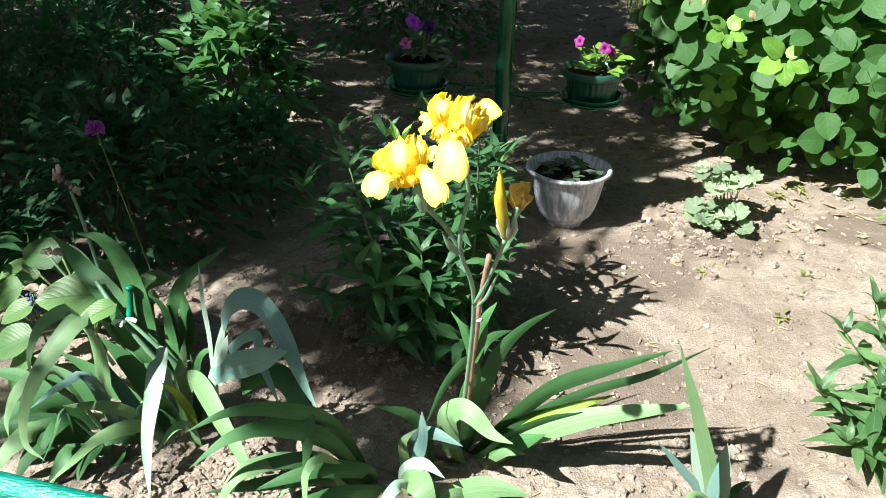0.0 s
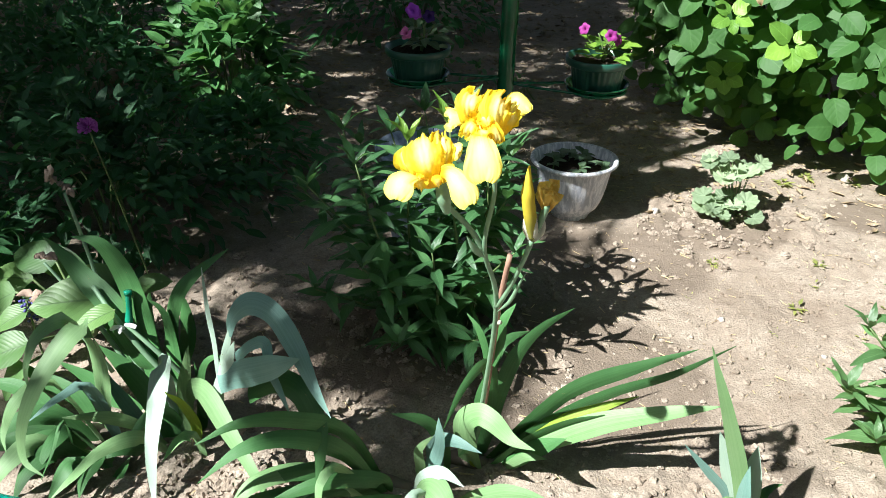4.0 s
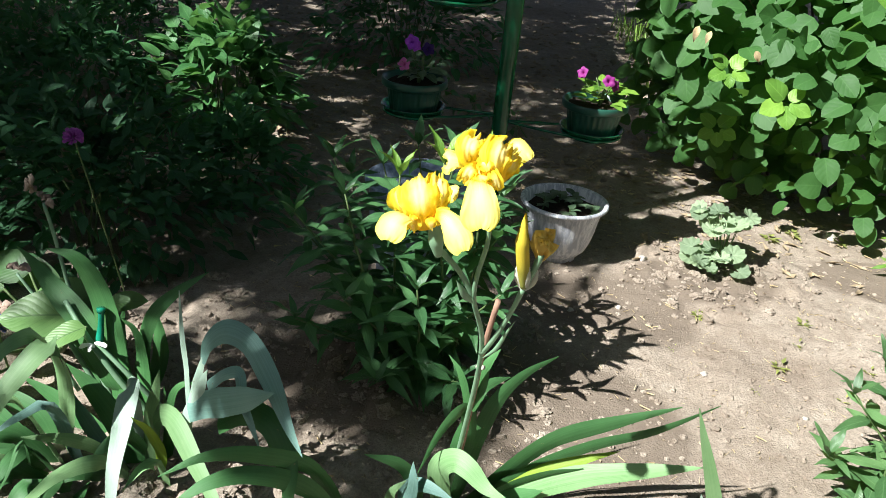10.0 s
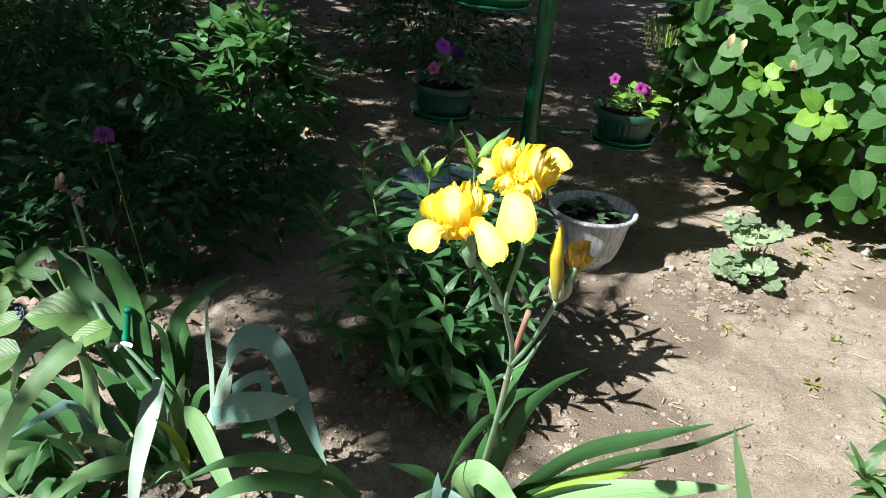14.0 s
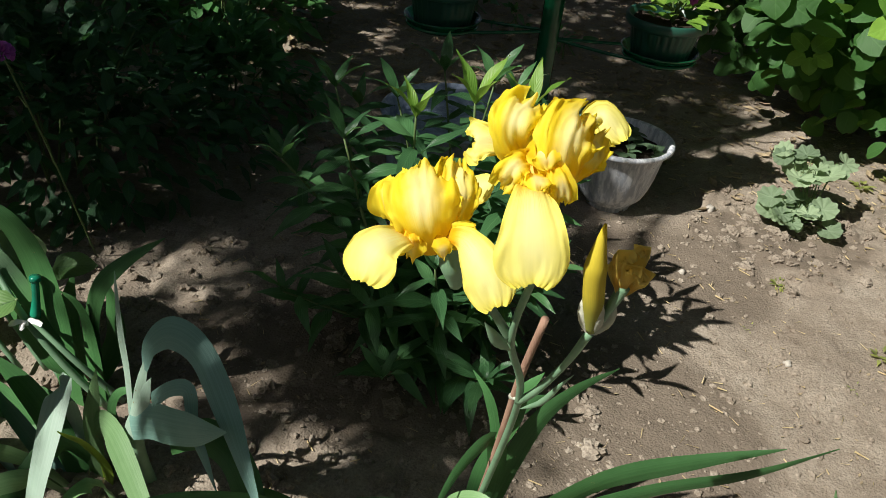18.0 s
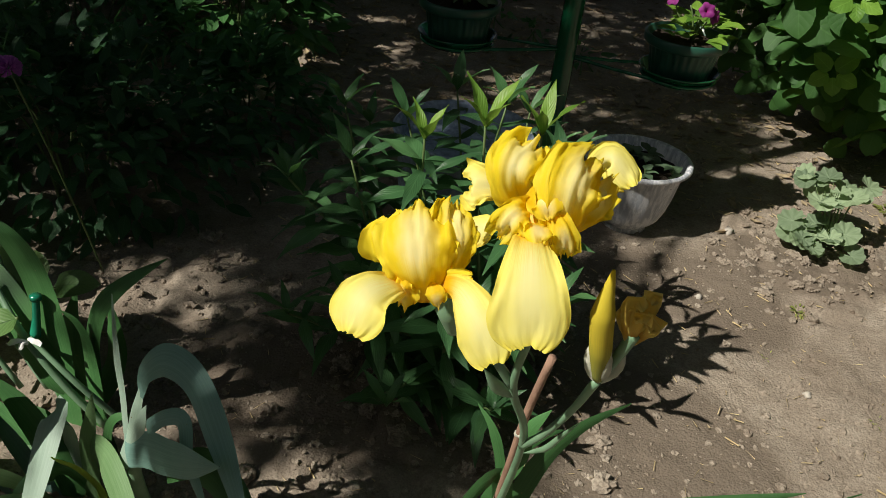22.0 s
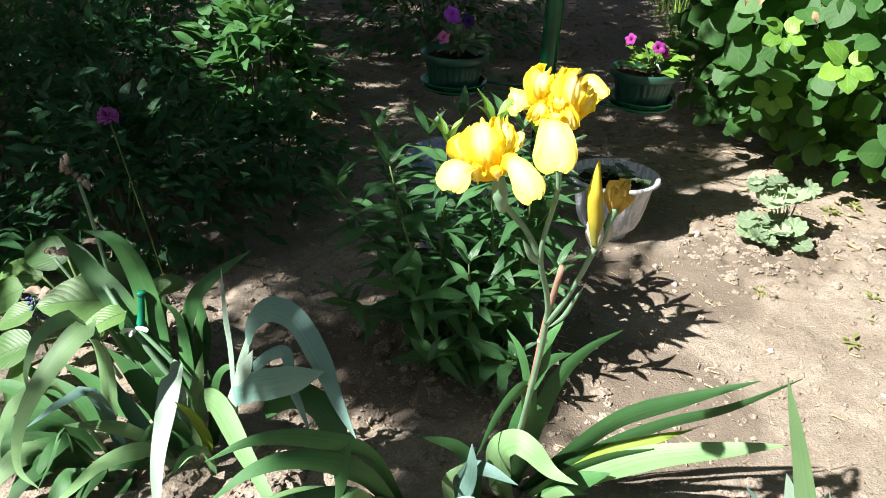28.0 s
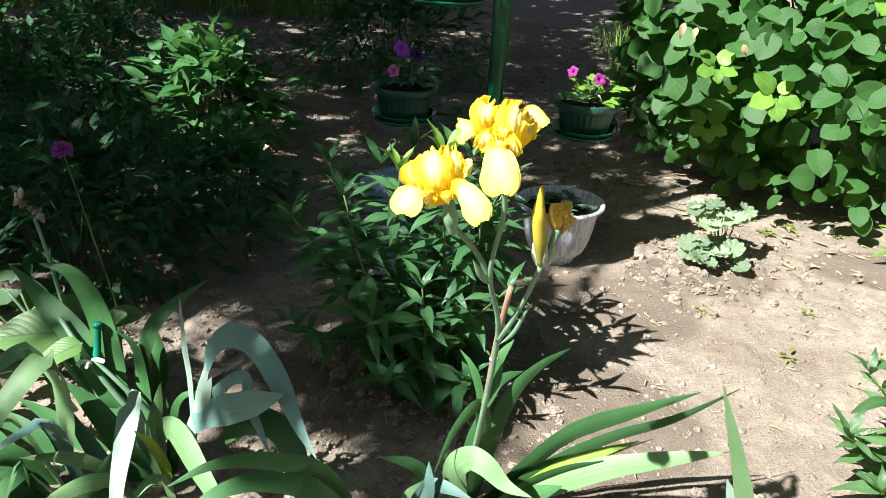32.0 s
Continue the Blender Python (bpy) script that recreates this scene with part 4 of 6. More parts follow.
sword(iris_clump, "pale", 0.027, [(-0.562, 1.170, -0.005), (-0.600, 1.130, 0.076), (-0.652, 1.080, 0.087), (-0.682, 1.020, 0.077), (-0.710, 0.980, 0.059)])
sword(iris_clump, "leaf", 0.040, [(-0.583, 1.240, -0.044), (-0.607, 1.250, 0.034), (-0.634, 1.270, 0.093), (-0.672, 1.280, 0.117)])
sword(iris_clump, "leaf", 0.033, [(-0.547, 1.220, -0.024), (-0.563, 1.200, 0.070), (-0.589, 1.170, 0.100), (-0.623, 1.130, 0.079)])
sword(iris_clump, "leaf", 0.029, [(-0.529, 1.220, -0.030), (-0.505, 1.220, 0.081), (-0.504, 1.220, 0.156), (-0.507, 1.220, 0.198)])
sword(iris_clump, "leaf", 0.037, [(-0.581, 1.260, -0.070), (-0.686, 1.280, -0.021), (-0.770, 1.300, -0.003), (-0.851, 1.300, 0.054)])
sword(iris_clump, "leaf", 0.039, [(-0.618, 1.280, -0.090), (-0.703, 1.300, 0.002), (-0.787, 1.320, 0.060), (-0.862, 1.330, 0.102)])
sword(iris_clump, "leaf", 0.029, [(-0.578, 1.200, -0.033), (-0.616, 1.160, 0.023), (-0.648, 1.120, 0.048), (-0.676, 1.100, 0.041)])
rhizome(iris_clump, (-0.55, 1.19, 0.0), 0.05, 2)
iris_behind = thing("iris", (-0.66, 1.42, gz(-0.66, 1.42)), "broad-leaved iris with a withered flower stalk", "iris")
sword(iris_behind, "leaf", 0.052, [(-0.657, 1.350, -0.005), (-0.679, 1.380, 0.173), (-0.707, 1.400, 0.285), (-0.745, 1.400, 0.356), (-0.804, 1.400, 0.370)])
sword(iris_behind, "leaf", 0.053, [(-0.663, 1.405, -0.010), (-0.673, 1.360, 0.079), (-0.740, 1.390, 0.200), (-0.817, 1.430, 0.258), (-0.869, 1.450, 0.310), (-0.895, 1.450, 0.340)])
sword(iris_behind, "leaf", 0.040, [(-0.614, 1.360, -0.005), (-0.619, 1.380, 0.131), (-0.592, 1.380, 0.238), (-0.541, 1.380, 0.303), (-0.465, 1.380, 0.365)])
sword(iris_behind, "leaf", 0.033, [(-0.615, 1.360, -0.005), (-0.615, 1.370, 0.161), (-0.625, 1.370, 0.217), (-0.651, 1.370, 0.241)])
sword(iris_behind, "leaf", 0.037, [(-0.648, 1.400, -0.005), (-0.603, 1.420, 0.097), (-0.594, 1.420, 0.176), (-0.604, 1.430, 0.230)])
sword(iris_behind, "leaf", 0.047, [(-0.689, 1.420, -0.024), (-0.769, 1.460, 0.059), (-0.819, 1.480, 0.099), (-0.884, 1.500, 0.106)])
sword(iris_behind, "leaf", 0.039, [(-0.685, 1.440, -0.039), (-0.708, 1.460, 0.046), (-0.716, 1.480, 0.114), (-0.705, 1.500, 0.182)])
dead = [(-0.70, 1.40, -0.01), (-0.765, 1.42, 0.14), (-0.79, 1.44, 0.25), (-0.815, 1.455, 0.38), (-0.83, 1.462, 0.44)]
put_part("stalk", make_mesh("stalk", *tube(dead, [0.0055, 0.0048, 0.0042, 0.0038, 0.0034], 8, 5)[:2], STALK), iris_behind)
put_part("stalk", make_mesh("stalk", *tube([(-0.60, 1.36, 0.0), (-0.66, 1.35, 0.10), (-0.72, 1.36, 0.19), (-0.78, 1.40, 0.25)], [0.007, 0.0065, 0.006, 0.005], 8, 5)[:2], STALK), iris_behind)
put_part("stalk", make_mesh("stalk", *tube([(-0.57, 1.36, 0.02), (-0.63, 1.34, 0.12), (-0.70, 1.35, 0.19)], [0.006, 0.0055, 0.004], 8, 5)[:2], STALK), iris_behind)
for k in range(7):
    a = k * 0.9
    s = Vector((-0.83 - 0.004 * k, 1.462, 0.435 + 0.009 * k))
    add_petal("withered_petal", iris_behind, DRY_STEM, [s, s + Vector((0.010 * math.cos(a), 0.008 * math.sin(a), 0.010)), s + Vector((0.018 * math.cos(a), 0.012 * math.sin(a), -0.006))], 0.018, rounded, 0.9, 0.003, 80 + k, rows=7, cols=6)
for k, (x, y, z) in enumerate(((-0.90, 1.44, 0.29), (-0.935, 1.42, 0.205), (-0.915, 1.41, 0.198))):
    for q in range(3):
        a = q * 2.1 + k
        s = Vector((x, y, z))
        add_petal("withered_petal", iris_behind, DRY_PETAL, [s, s + Vector((0.018 * math.cos(a), 0.006, 0.006)), s + Vector((0.034 * math.cos(a), -0.006, 0.002 * q))], 0.022, lance, 0.9, 0.003, 90 + 5 * k + q, rows=7, cols=6)
put_part("stalk", make_mesh("stalk", *tube([(-0.74, 1.42, 0.0), (-0.82, 1.43, 0.16), (-0.90, 1.44, 0.28)], [0.006, 0.005, 0.003], 8, 5)[:2], STALK), iris_behind)
put_part("stalk", make_mesh("stalk", *tube([(-0.78, 1.40, 0.02), (-0.86, 1.41, 0.15), (-0.925, 1.42, 0.20)], [0.005, 0.005, 0.003], 8, 5)[:2], STALK), iris_behind)

left_iris = thing("iris", (-0.73, 1.22, gz(-0.73, 1.22)), "dense green iris clump beside the hosta", "iris")
sword(left_iris, "pale", 0.036, [(-0.721, 1.220, -0.006), (-0.667, 1.180, 0.201), (-0.652, 1.120, 0.342), (-0.691, 1.050, 0.306), (-0.725, 1.000, 0.233), (-0.726, 0.970, 0.167), (-0.683, 0.950, 0.146)])
sword(left_iris, "pale", 0.037, [(-0.740, 1.240, -0.025), (-0.692, 1.200, 0.213), (-0.695, 1.150, 0.332), (-0.726, 1.100, 0.335), (-0.738, 1.060, 0.293), (-0.730, 1.040, 0.253)])
sword(left_iris, "blue", 0.031, [(-0.683, 1.200, -0.005), (-0.690, 1.150, 0.177), (-0.719, 1.100, 0.195), (-0.759, 1.050, 0.176)])
sword(left_iris, "pale", 0.029, [(-0.720, 1.200, -0.005), (-0.740, 1.130, 0.197), (-0.775, 1.070, 0.215), (-0.793, 1.030, 0.170), (-0.778, 1.000, 0.149)])
sword(left_iris, "leaf", 0.009, [(-0.748, 1.140, -0.005), (-0.724, 1.100, 0.139), (-0.730, 1.050, 0.103), (-0.729, 1.000, 0.088)])
sword(left_iris, "leaf", 0.038, [(-0.736, 1.200, -0.005), (-0.785, 1.180, 0.076), (-0.838, 1.150, 0.096), (-0.886, 1.100, 0.075)])
sword(left_iris, "leaf", 0.040, [(-0.763, 1.220, -0.026), (-0.843, 1.240, 0.039), (-0.914, 1.260, 0.080), (-0.997, 1.270, 0.082)])
sword(left_iris, "pale", 0.038, [(-0.738, 1.160, -0.005), (-0.792, 1.100, 0.076), (-0.823, 1.050, 0.073), (-0.859, 1.000, 0.021)])
sword(left_iris, "leaf", 0.042, [(-0.751, 1.180, -0.005), (-0.789, 1.140, 0.049), (-0.827, 1.100, 0.050), (-0.859, 1.060, 0.024)])
sword(left_iris, "leaf", 0.033, [(-0.731, 1.180, -0.005), (-0.747, 1.150, 0.074), (-0.762, 1.100, 0.078), (-0.770, 1.050, 0.056)])
sword(left_iris, "leaf", 0.041, [(-0.759, 1.260, -0.043), (-0.804, 1.280, 0.042), (-0.880, 1.300, 0.068), (-0.953, 1.320, 0.110)])
sword(left_iris, "leaf", 0.043, [(-0.727, 1.150, -0.005), (-0.760, 1.100, 0.059), (-0.787, 1.050, 0.057), (-0.798, 1.000, 0.024)])
sword(left_iris, "leaf", 0.038, [(-0.696, 1.120, -0.005), (-0.715, 1.080, 0.051), (-0.733, 1.040, 0.031), (-0.736, 1.000, 0.011)])
sword(left_iris, "leaf", 0.046, [(-0.771, 1.200, -0.017), (-0.858, 1.180, 0.028), (-0.955, 1.150, -0.004)])
sword(left_iris, "leaf", 0.032, [(-0.673, 1.150, -0.005), (-0.679, 1.100, 0.040), (-0.687, 1.060, 0.036), (-0.682, 1.020, 0.024)])
sword(left_iris, "leaf", 0.028, [(-0.650, 1.160, -0.005), (-0.645, 1.120, 0.006), (-0.640, 1.080, 0.006), (-0.631, 1.050, 0.001)])
rhizome(left_iris, (-0.73, 1.22, 0.0), 0.05, 9)
curled_iris = thing("iris", (-0.45, 1.20, gz(-0.45, 1.20)), "young blue-green iris with curled, drooping leaves", "iris")
sword(curled_iris, "blue", 0.036, [(-0.401, 1.148, 0.315), (-0.388, 1.147, 0.359), (-0.353, 1.140, 0.392), (-0.304, 1.110, 0.393), (-0.253, 1.050, 0.365), (-0.214, 1.000, 0.321), (-0.180, 0.950, 0.306)], foot=0.28)
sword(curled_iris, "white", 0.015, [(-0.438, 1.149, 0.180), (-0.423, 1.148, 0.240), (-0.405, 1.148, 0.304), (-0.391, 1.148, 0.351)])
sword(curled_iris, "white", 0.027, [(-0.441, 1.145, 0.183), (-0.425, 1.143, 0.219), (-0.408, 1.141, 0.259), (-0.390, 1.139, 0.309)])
sword(curled_iris, "blue", 0.045, [(-0.431, 1.147, 0.215), (-0.387, 1.120, 0.249), (-0.313, 1.060, 0.313), (-0.237, 1.008, 0.376)], foot=1.0)
sword(curled_iris, "blue", 0.018, [(-0.387, 1.130, 0.279), (-0.352, 1.115, 0.320), (-0.321, 1.100, 0.336), (-0.311, 1.080, 0.297), (-0.291, 1.060, 0.262), (-0.271, 1.040, 0.227)], foot=1.0)
sword(curled_iris, "leaf", 0.040, [(-0.380, 1.150, 0.178), (-0.316, 1.120, 0.239), (-0.260, 1.080, 0.247), (-0.227, 1.040, 0.208), (-0.218, 1.010, 0.165), (-0.224, 0.990, 0.120)])
sword(curled_iris, "white", 0.009, [(-0.435, 1.150, 0.199), (-0.440, 1.170, 0.279), (-0.451, 1.190, 0.337), (-0.462, 1.220, 0.414)])
sword(curled_iris, "leaf", 0.016, [(-0.499, 1.200, 0.075), (-0.481, 1.180, 0.187), (-0.455, 1.170, 0.243), (-0.409, 1.160, 0.262)])
put_part("stalk", make_mesh("stalk", *tube([(-0.455, 1.215, -0.02), (-0.462, 1.20, 0.08), (-0.452, 1.192, 0.165)], [0.010, 0.012, 0.008], 8, 5)[:2], STALK), curled_iris)
low_iris = thing("iris", (-0.12, 1.115, gz(-0.12, 1.115)), "low fan of green iris leaves bending over the clods", "iris")
sword(low_iris, "leaf", 0.029, [(-0.125, 1.100, -0.005), (-0.179, 1.060, 0.175), (-0.263, 1.020, 0.237), (-0.341, 0.980, 0.259), (-0.405, 0.940, 0.245)])
sword(low_iris, "leaf", 0.031, [(-0.120, 1.090, -0.005), (-0.184, 1.040, 0.151), (-0.270, 1.000, 0.212), (-0.339, 0.960, 0.219), (-0.403, 0.920, 0.180)])
sword(low_iris, "leaf", 0.032, [(-0.120, 1.090, -0.005), (-0.202, 1.040, 0.100), (-0.285, 1.000, 0.126), (-0.339, 0.970, 0.110)])
sword(low_iris, "leaf", 0.028, [(-0.118, 1.080, -0.005), (-0.191, 1.030, 0.071), (-0.288, 0.990, 0.089), (-0.393, 0.950, 0.095)])
sword(low_iris, "pale", 0.031, [(-0.152, 1.094, -0.010), (-0.249, 1.030, 0.106), (-0.318, 0.980, 0.132), (-0.353, 0.950, 0.110), (-0.370, 0.920, 0.055)])
sword(low_iris, "pale", 0.019, [(-0.138, 1.091, -0.010), (-0.191, 1.020, 0.131), (-0.213, 0.980, 0.135), (-0.215, 0.960, 0.106), (-0.210, 0.940, 0.057)])
sword(low_iris, "leaf", 0.026, [(-0.080, 1.080, -0.005), (-0.147, 1.020, 0.047), (-0.210, 0.970, 0.071), (-0.277, 0.940, 0.062)])
sword(low_iris, "leaf", 0.031, [(-0.129, 1.120, -0.005), (-0.180, 1.100, 0.126), (-0.217, 1.080, 0.186), (-0.253, 1.060, 0.216)])
sword(low_iris, "leaf", 0.028, [(-0.119, 1.104, -0.010), (-0.117, 1.070, 0.054), (-0.179, 1.030, 0.095), (-0.236, 1.000, 0.104), (-0.314, 0.970, 0.087)])
sword(low_iris, "pale", 0.016, [(-0.132, 1.060, -0.005), (-0.209, 1.020, 0.097), (-0.248, 1.000, 0.085), (-0.274, 0.970, 0.062)])
rhizome(low_iris, (-0.11, 1.115, 0.0), 0.045, 3)
blue_iris = thing("iris", (0.53, 1.03, gz(0.53, 1.03)), "stiff upright blue-green iris fan in bare soil", "iris")
for leaf_base in ((0.525, 1.02), (0.54, 1.03)):
    put_part("sheath", make_mesh("sheath", *blade([(leaf_base[0], leaf_base[1], -0.02), (leaf_base[0] - 0.004, leaf_base[1] - 0.004, 0.05), (leaf_base[0] - 0.006, leaf_base[1] - 0.008, 0.12)], 0.034, leaf_rng)[:2], BLADE["blue"], blade([(0, 0, 0), (0, 0.1, 0.1), (0, 0.1, 0.2)], 0.03, leaf_rng)[2]), blue_iris)
sword(blue_iris, "pale", 0.032, [(0.539, 1.000, -0.005), (0.501, 1.000, 0.160), (0.455, 0.990, 0.302), (0.401, 0.985, 0.448)], (-0.65, -0.6, 0.45))
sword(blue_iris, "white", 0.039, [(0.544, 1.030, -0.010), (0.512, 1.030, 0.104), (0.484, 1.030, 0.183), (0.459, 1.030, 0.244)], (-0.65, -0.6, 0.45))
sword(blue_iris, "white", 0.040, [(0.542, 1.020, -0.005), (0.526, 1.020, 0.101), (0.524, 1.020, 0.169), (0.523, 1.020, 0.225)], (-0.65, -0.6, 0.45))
sword(blue_iris, "blue", 0.018, [(0.539, 1.040, -0.005), (0.501, 1.040, 0.090), (0.461, 1.040, 0.142), (0.409, 1.040, 0.204)], (-0.65, -0.6, 0.45))
sword(blue_iris, "pale", 0.029, [(0.528, 1.018, -0.010), (0.521, 0.980, 0.058), (0.489, 0.960, 0.145), (0.456, 0.940, 0.175), (0.428, 0.920, 0.154)], (-0.65, -0.6, 0.45))
sword(blue_iris, "leaf", 0.018, [(0.550, 1.030, -0.005), (0.560, 1.040, 0.084), (0.578, 1.050, 0.104), (0.601, 1.060, 0.104)], (-0.65, -0.6, 0.45))
sword(blue_iris, "blue", 0.032, [(0.530, 0.990, -0.005), (0.509, 0.985, 0.107), (0.502, 0.980, 0.166), (0.500, 0.980, 0.218)], (-0.65, -0.6, 0.45))
edge_iris = thing("iris", (0.67, 1.0, gz(0.67, 1.0)), "pale iris leaves at the edge of the bed", "iris")
sword(edge_iris, "pale", 0.030, [(0.739, 1.000, -0.012), (0.731, 1.000, 0.062), (0.737, 0.980, 0.126), (0.754, 0.970, 0.157)])
sword(edge_iris, "pale", 0.026, [(0.749, 1.000, -0.011), (0.770, 1.000, 0.065), (0.803, 1.000, 0.090), (0.872, 1.000, 0.095)])

# plastic clip and a rag on the old stalk
clip = thing("bottle_neck", (-0.695, 1.37, 0.19), "cut green plastic bottle neck hung on an iris stalk", "bottle")
put_part("neck", make_mesh("neck", *tube([(-0.697, 1.36, 0.185), (-0.695, 1.37, 0.215), (-0.694, 1.378, 0.25)], [0.009, 0.0065, 0.006], 12, 5)[:2], GLASS_GREEN), clip)
put_part("ring", make_mesh("ring", *tube([(-0.694, 1.378, 0.247), (-0.694, 1.379, 0.255)], [0.009, 0.009], 12, 2)[:2], GLASS_GREEN), clip)
rag = thing("rag_tie", (-0.70, 1.345, 0.185), "white rag tied round an iris stalk", "rag")
for k, (a, z0) in enumerate(((0.0, 0.006), (2.6, 0.0), (4.4, -0.004))):
    s = Vector((-0.70, 1.345, 0.185 + z0))
    add_petal("strip", rag, WHITE_RAG, [s, s + Vector((0.014 * math.cos(a), -0.008, 0.006)), s + Vector((0.032 * math.cos(a), -0.012, 0.004 - 0.004 * k))], 0.010, standard_shape, 0.6, 0.002, 110 + k, rows=7, cols=4)


# ---- leafy plants ----
UP = Vector((0, 0, 1))
SUNNY = Vector((-0.3, -0.5, 0.8))
phlox_leaves = leaf_set("phlox_leaf", lance, 0.25, PHLOX, 6, 5, droop=0.3, fold=0.35, rows=8)
phlox_tops = leaf_set("phlox_shoot", lance, 0.24, PHLOX_TOP, 4, 6, droop=0.15, fold=0.5, rows=8)


def leafy_stem(plant, base, tip, rng, length, leaves, tops, pairs=7, bare=0.25, stem_mat=STEM, radius=0.0035, stem_name="stem", rest=None):
    """Stem with crossed pairs of leaves and a tuft of young ones at its top."""
    base, tip = Vector(base), Vector(tip)
    bow = base.lerp(tip, 0.5) + Vector(((tip.x - base.x) * 0.12 + rng.uniform(-0.015, 0.015), (tip.y - base.y) * 0.12 + rng.uniform(-0.015, 0.015), 0.02))
    put_part(stem_name, make_mesh(stem_name, *tube([base, bow, tip], [radius, radius * 0.85, radius * 0.5], 6, 5)[:2], stem_mat), plant)
    path = spline([base, bow, tip], 12)
    turn = rng.uniform(0, 3)
    for k in range(pairs):
        f = bare + (1 - bare) * (k + 0.3) / pairs
        p = path[min(len(path) - 1, int(f * (len(path) - 1)))]
        for s in (0, math.pi):
            a = turn + k * math.pi / 2 + s + rng.uniform(-0.35, 0.35)
            lift = rng.uniform(-0.35, 0.35) + 0.35 * f
            d = Vector((math.cos(a), math.sin(a), lift))
            size = length * rng.uniform(0.75, 1.15) * (1 - 0.35 * max(0, f - 0.7) / 0.3)
            m = aim(d, UP + SUNNY * 0.35 + Vector((rng.uniform(-0.3, 0.3), rng.uniform(-0.3, 0.3), 0)), size)
            if rest is None:
                put_part("leaf", rng.choice(leaves), plant, at=p, turn=m)
            else:
                rest.append((rng.choice(leaves), p, m))
    for k in range(4):
        a = turn + k * math.pi / 2 + 0.4
        d = Vector((0.55 * math.cos(a), 0.55 * math.sin(a), 1.0))
        put_part("leaf", rng.choice(tops), plant, at=tip, turn=aim(d, Vector((-math.cos(a), -math.sin(a), 0.4)), length * rng.uniform(0.5, 0.75)))


rng = random.Random(21)
phlox = thing("phlox_bush", (-0.05, 1.70, gz(-0.05, 1.70)), "leafy green phlox bush not yet in flower", "phlox")
tips = [(-0.02, 1.46, 0.61), (-0.105, 1.48, 0.57), (-0.22, 1.52, 0.50), (-0.34, 1.58, 0.42), (-0.28, 1.72, 0.50), (0.06, 1.53, 0.58), (0.10, 1.60, 0.50), (0.11, 1.68, 0.46),
        (-0.16, 1.66, 0.52), (0.0, 1.70, 0.55), (0.04, 1.80, 0.50), (-0.10, 1.86, 0.50), (-0.26, 1.84, 0.42), (-0.38, 1.72, 0.34), (0.10, 1.54, 0.42), (-0.05, 1.40, 0.36), (-0.20, 1.43, 0.30), (0.12, 1.45, 0.34), (0.08, 1.80, 0.42), (-0.12, 1.38, 0.14), (0.05, 1.40, 0.15), (-0.32, 1.50, 0.2)]
phlox_rest, back_stems = [], (4, 7, 8, 9, 10, 11, 12, 13, 18, 6)
for k, tip in enumerate(tips):
    a = k * 2.4
    bx, by = -0.05 + 0.09 * math.cos(a), 1.70 + 0.09 * math.sin(a)
    leafy_stem(phlox, (bx, by, gz(bx, by) - 0.01), tip, rng, 0.118, phlox_leaves, phlox_tops if k in (0, 1, 5) else phlox_leaves, pairs=10 if k > 14 else 14, bare=0.06, rest=phlox_rest if k in back_stems else None)
v, f, u = join_leaves(phlox_rest)
tagged(put_part("foliage", make_mesh("foliage", v, f, PHLOX, u), phlox), kind="stuff")

side_leaves = leaf_set("phlox_leaf", lance, 0.27, SIDE_PHLOX, 5, 7, droop=0.3, fold=0.3, rows=8)
side_phlox = thing("phlox_bush", (1.01, 1.33, gz(1.01, 1.33)), "fresh green phlox at the edge of the bare soil", "phlox")
for k, tip in enumerate([(x + 0.0, y - 0.05, z * 1.0) for x, y, z in [(0.86, 1.45, 0.22), (0.80, 1.36, 0.13), (0.93, 1.50, 0.27), (1.0, 1.40, 0.27), (0.90, 1.33, 0.17), (0.97, 1.28, 0.18), (1.06, 1.33, 0.24), (0.84, 1.27, 0.07), (1.08, 1.46, 0.3), (0.92, 1.24, 0.10), (1.02, 1.30, 0.26), (0.95, 1.42, 0.22), (1.10, 1.38, 0.28)]]):
    a = k * 2.4
    bx, by = 1.01 + 0.05 * math.cos(a), 1.33 + 0.05 * math.sin(a)
    leafy_stem(side_phlox, (bx, by, gz(bx, by) - 0.01), tip, rng, 0.10, side_leaves, side_leaves, pairs=7, bare=0.12)
far_phlox = thing("phlox_bush", (1.47, 2.42, gz(1.47, 2.42)), "small upright phlox in bare soil", "phlox")
for k, tip in enumerate([(1.42, 2.38, 0.24), (1.50, 2.42, 0.28), (1.45, 2.50, 0.24), (1.54, 2.36, 0.22)]):
    leafy_stem(far_phlox, (1.47 + 0.02 * math.cos(k), 2.42 + 0.02 * math.sin(k), 0), tip, rng, 0.07, phlox_tops, phlox_tops, pairs=6, bare=0.1)
small_phlox = thing("phlox_bush", (0.86, 3.75, gz(0.86, 3.75)), "small pale green shoot beside the hydrangea", "phlox")
for k, tip in enumerate([(0.82, 3.7, 0.30), (0.90, 3.74, 0.36), (0.88, 3.82, 0.26)]):
    leafy_stem(small_phlox, (0.86 + 0.02 * math.cos(k * 2), 3.75 + 0.02 * math.sin(k * 2), 0), tip, rng, 0.075, phlox_tops, phlox_tops, pairs=5, bare=0.1)

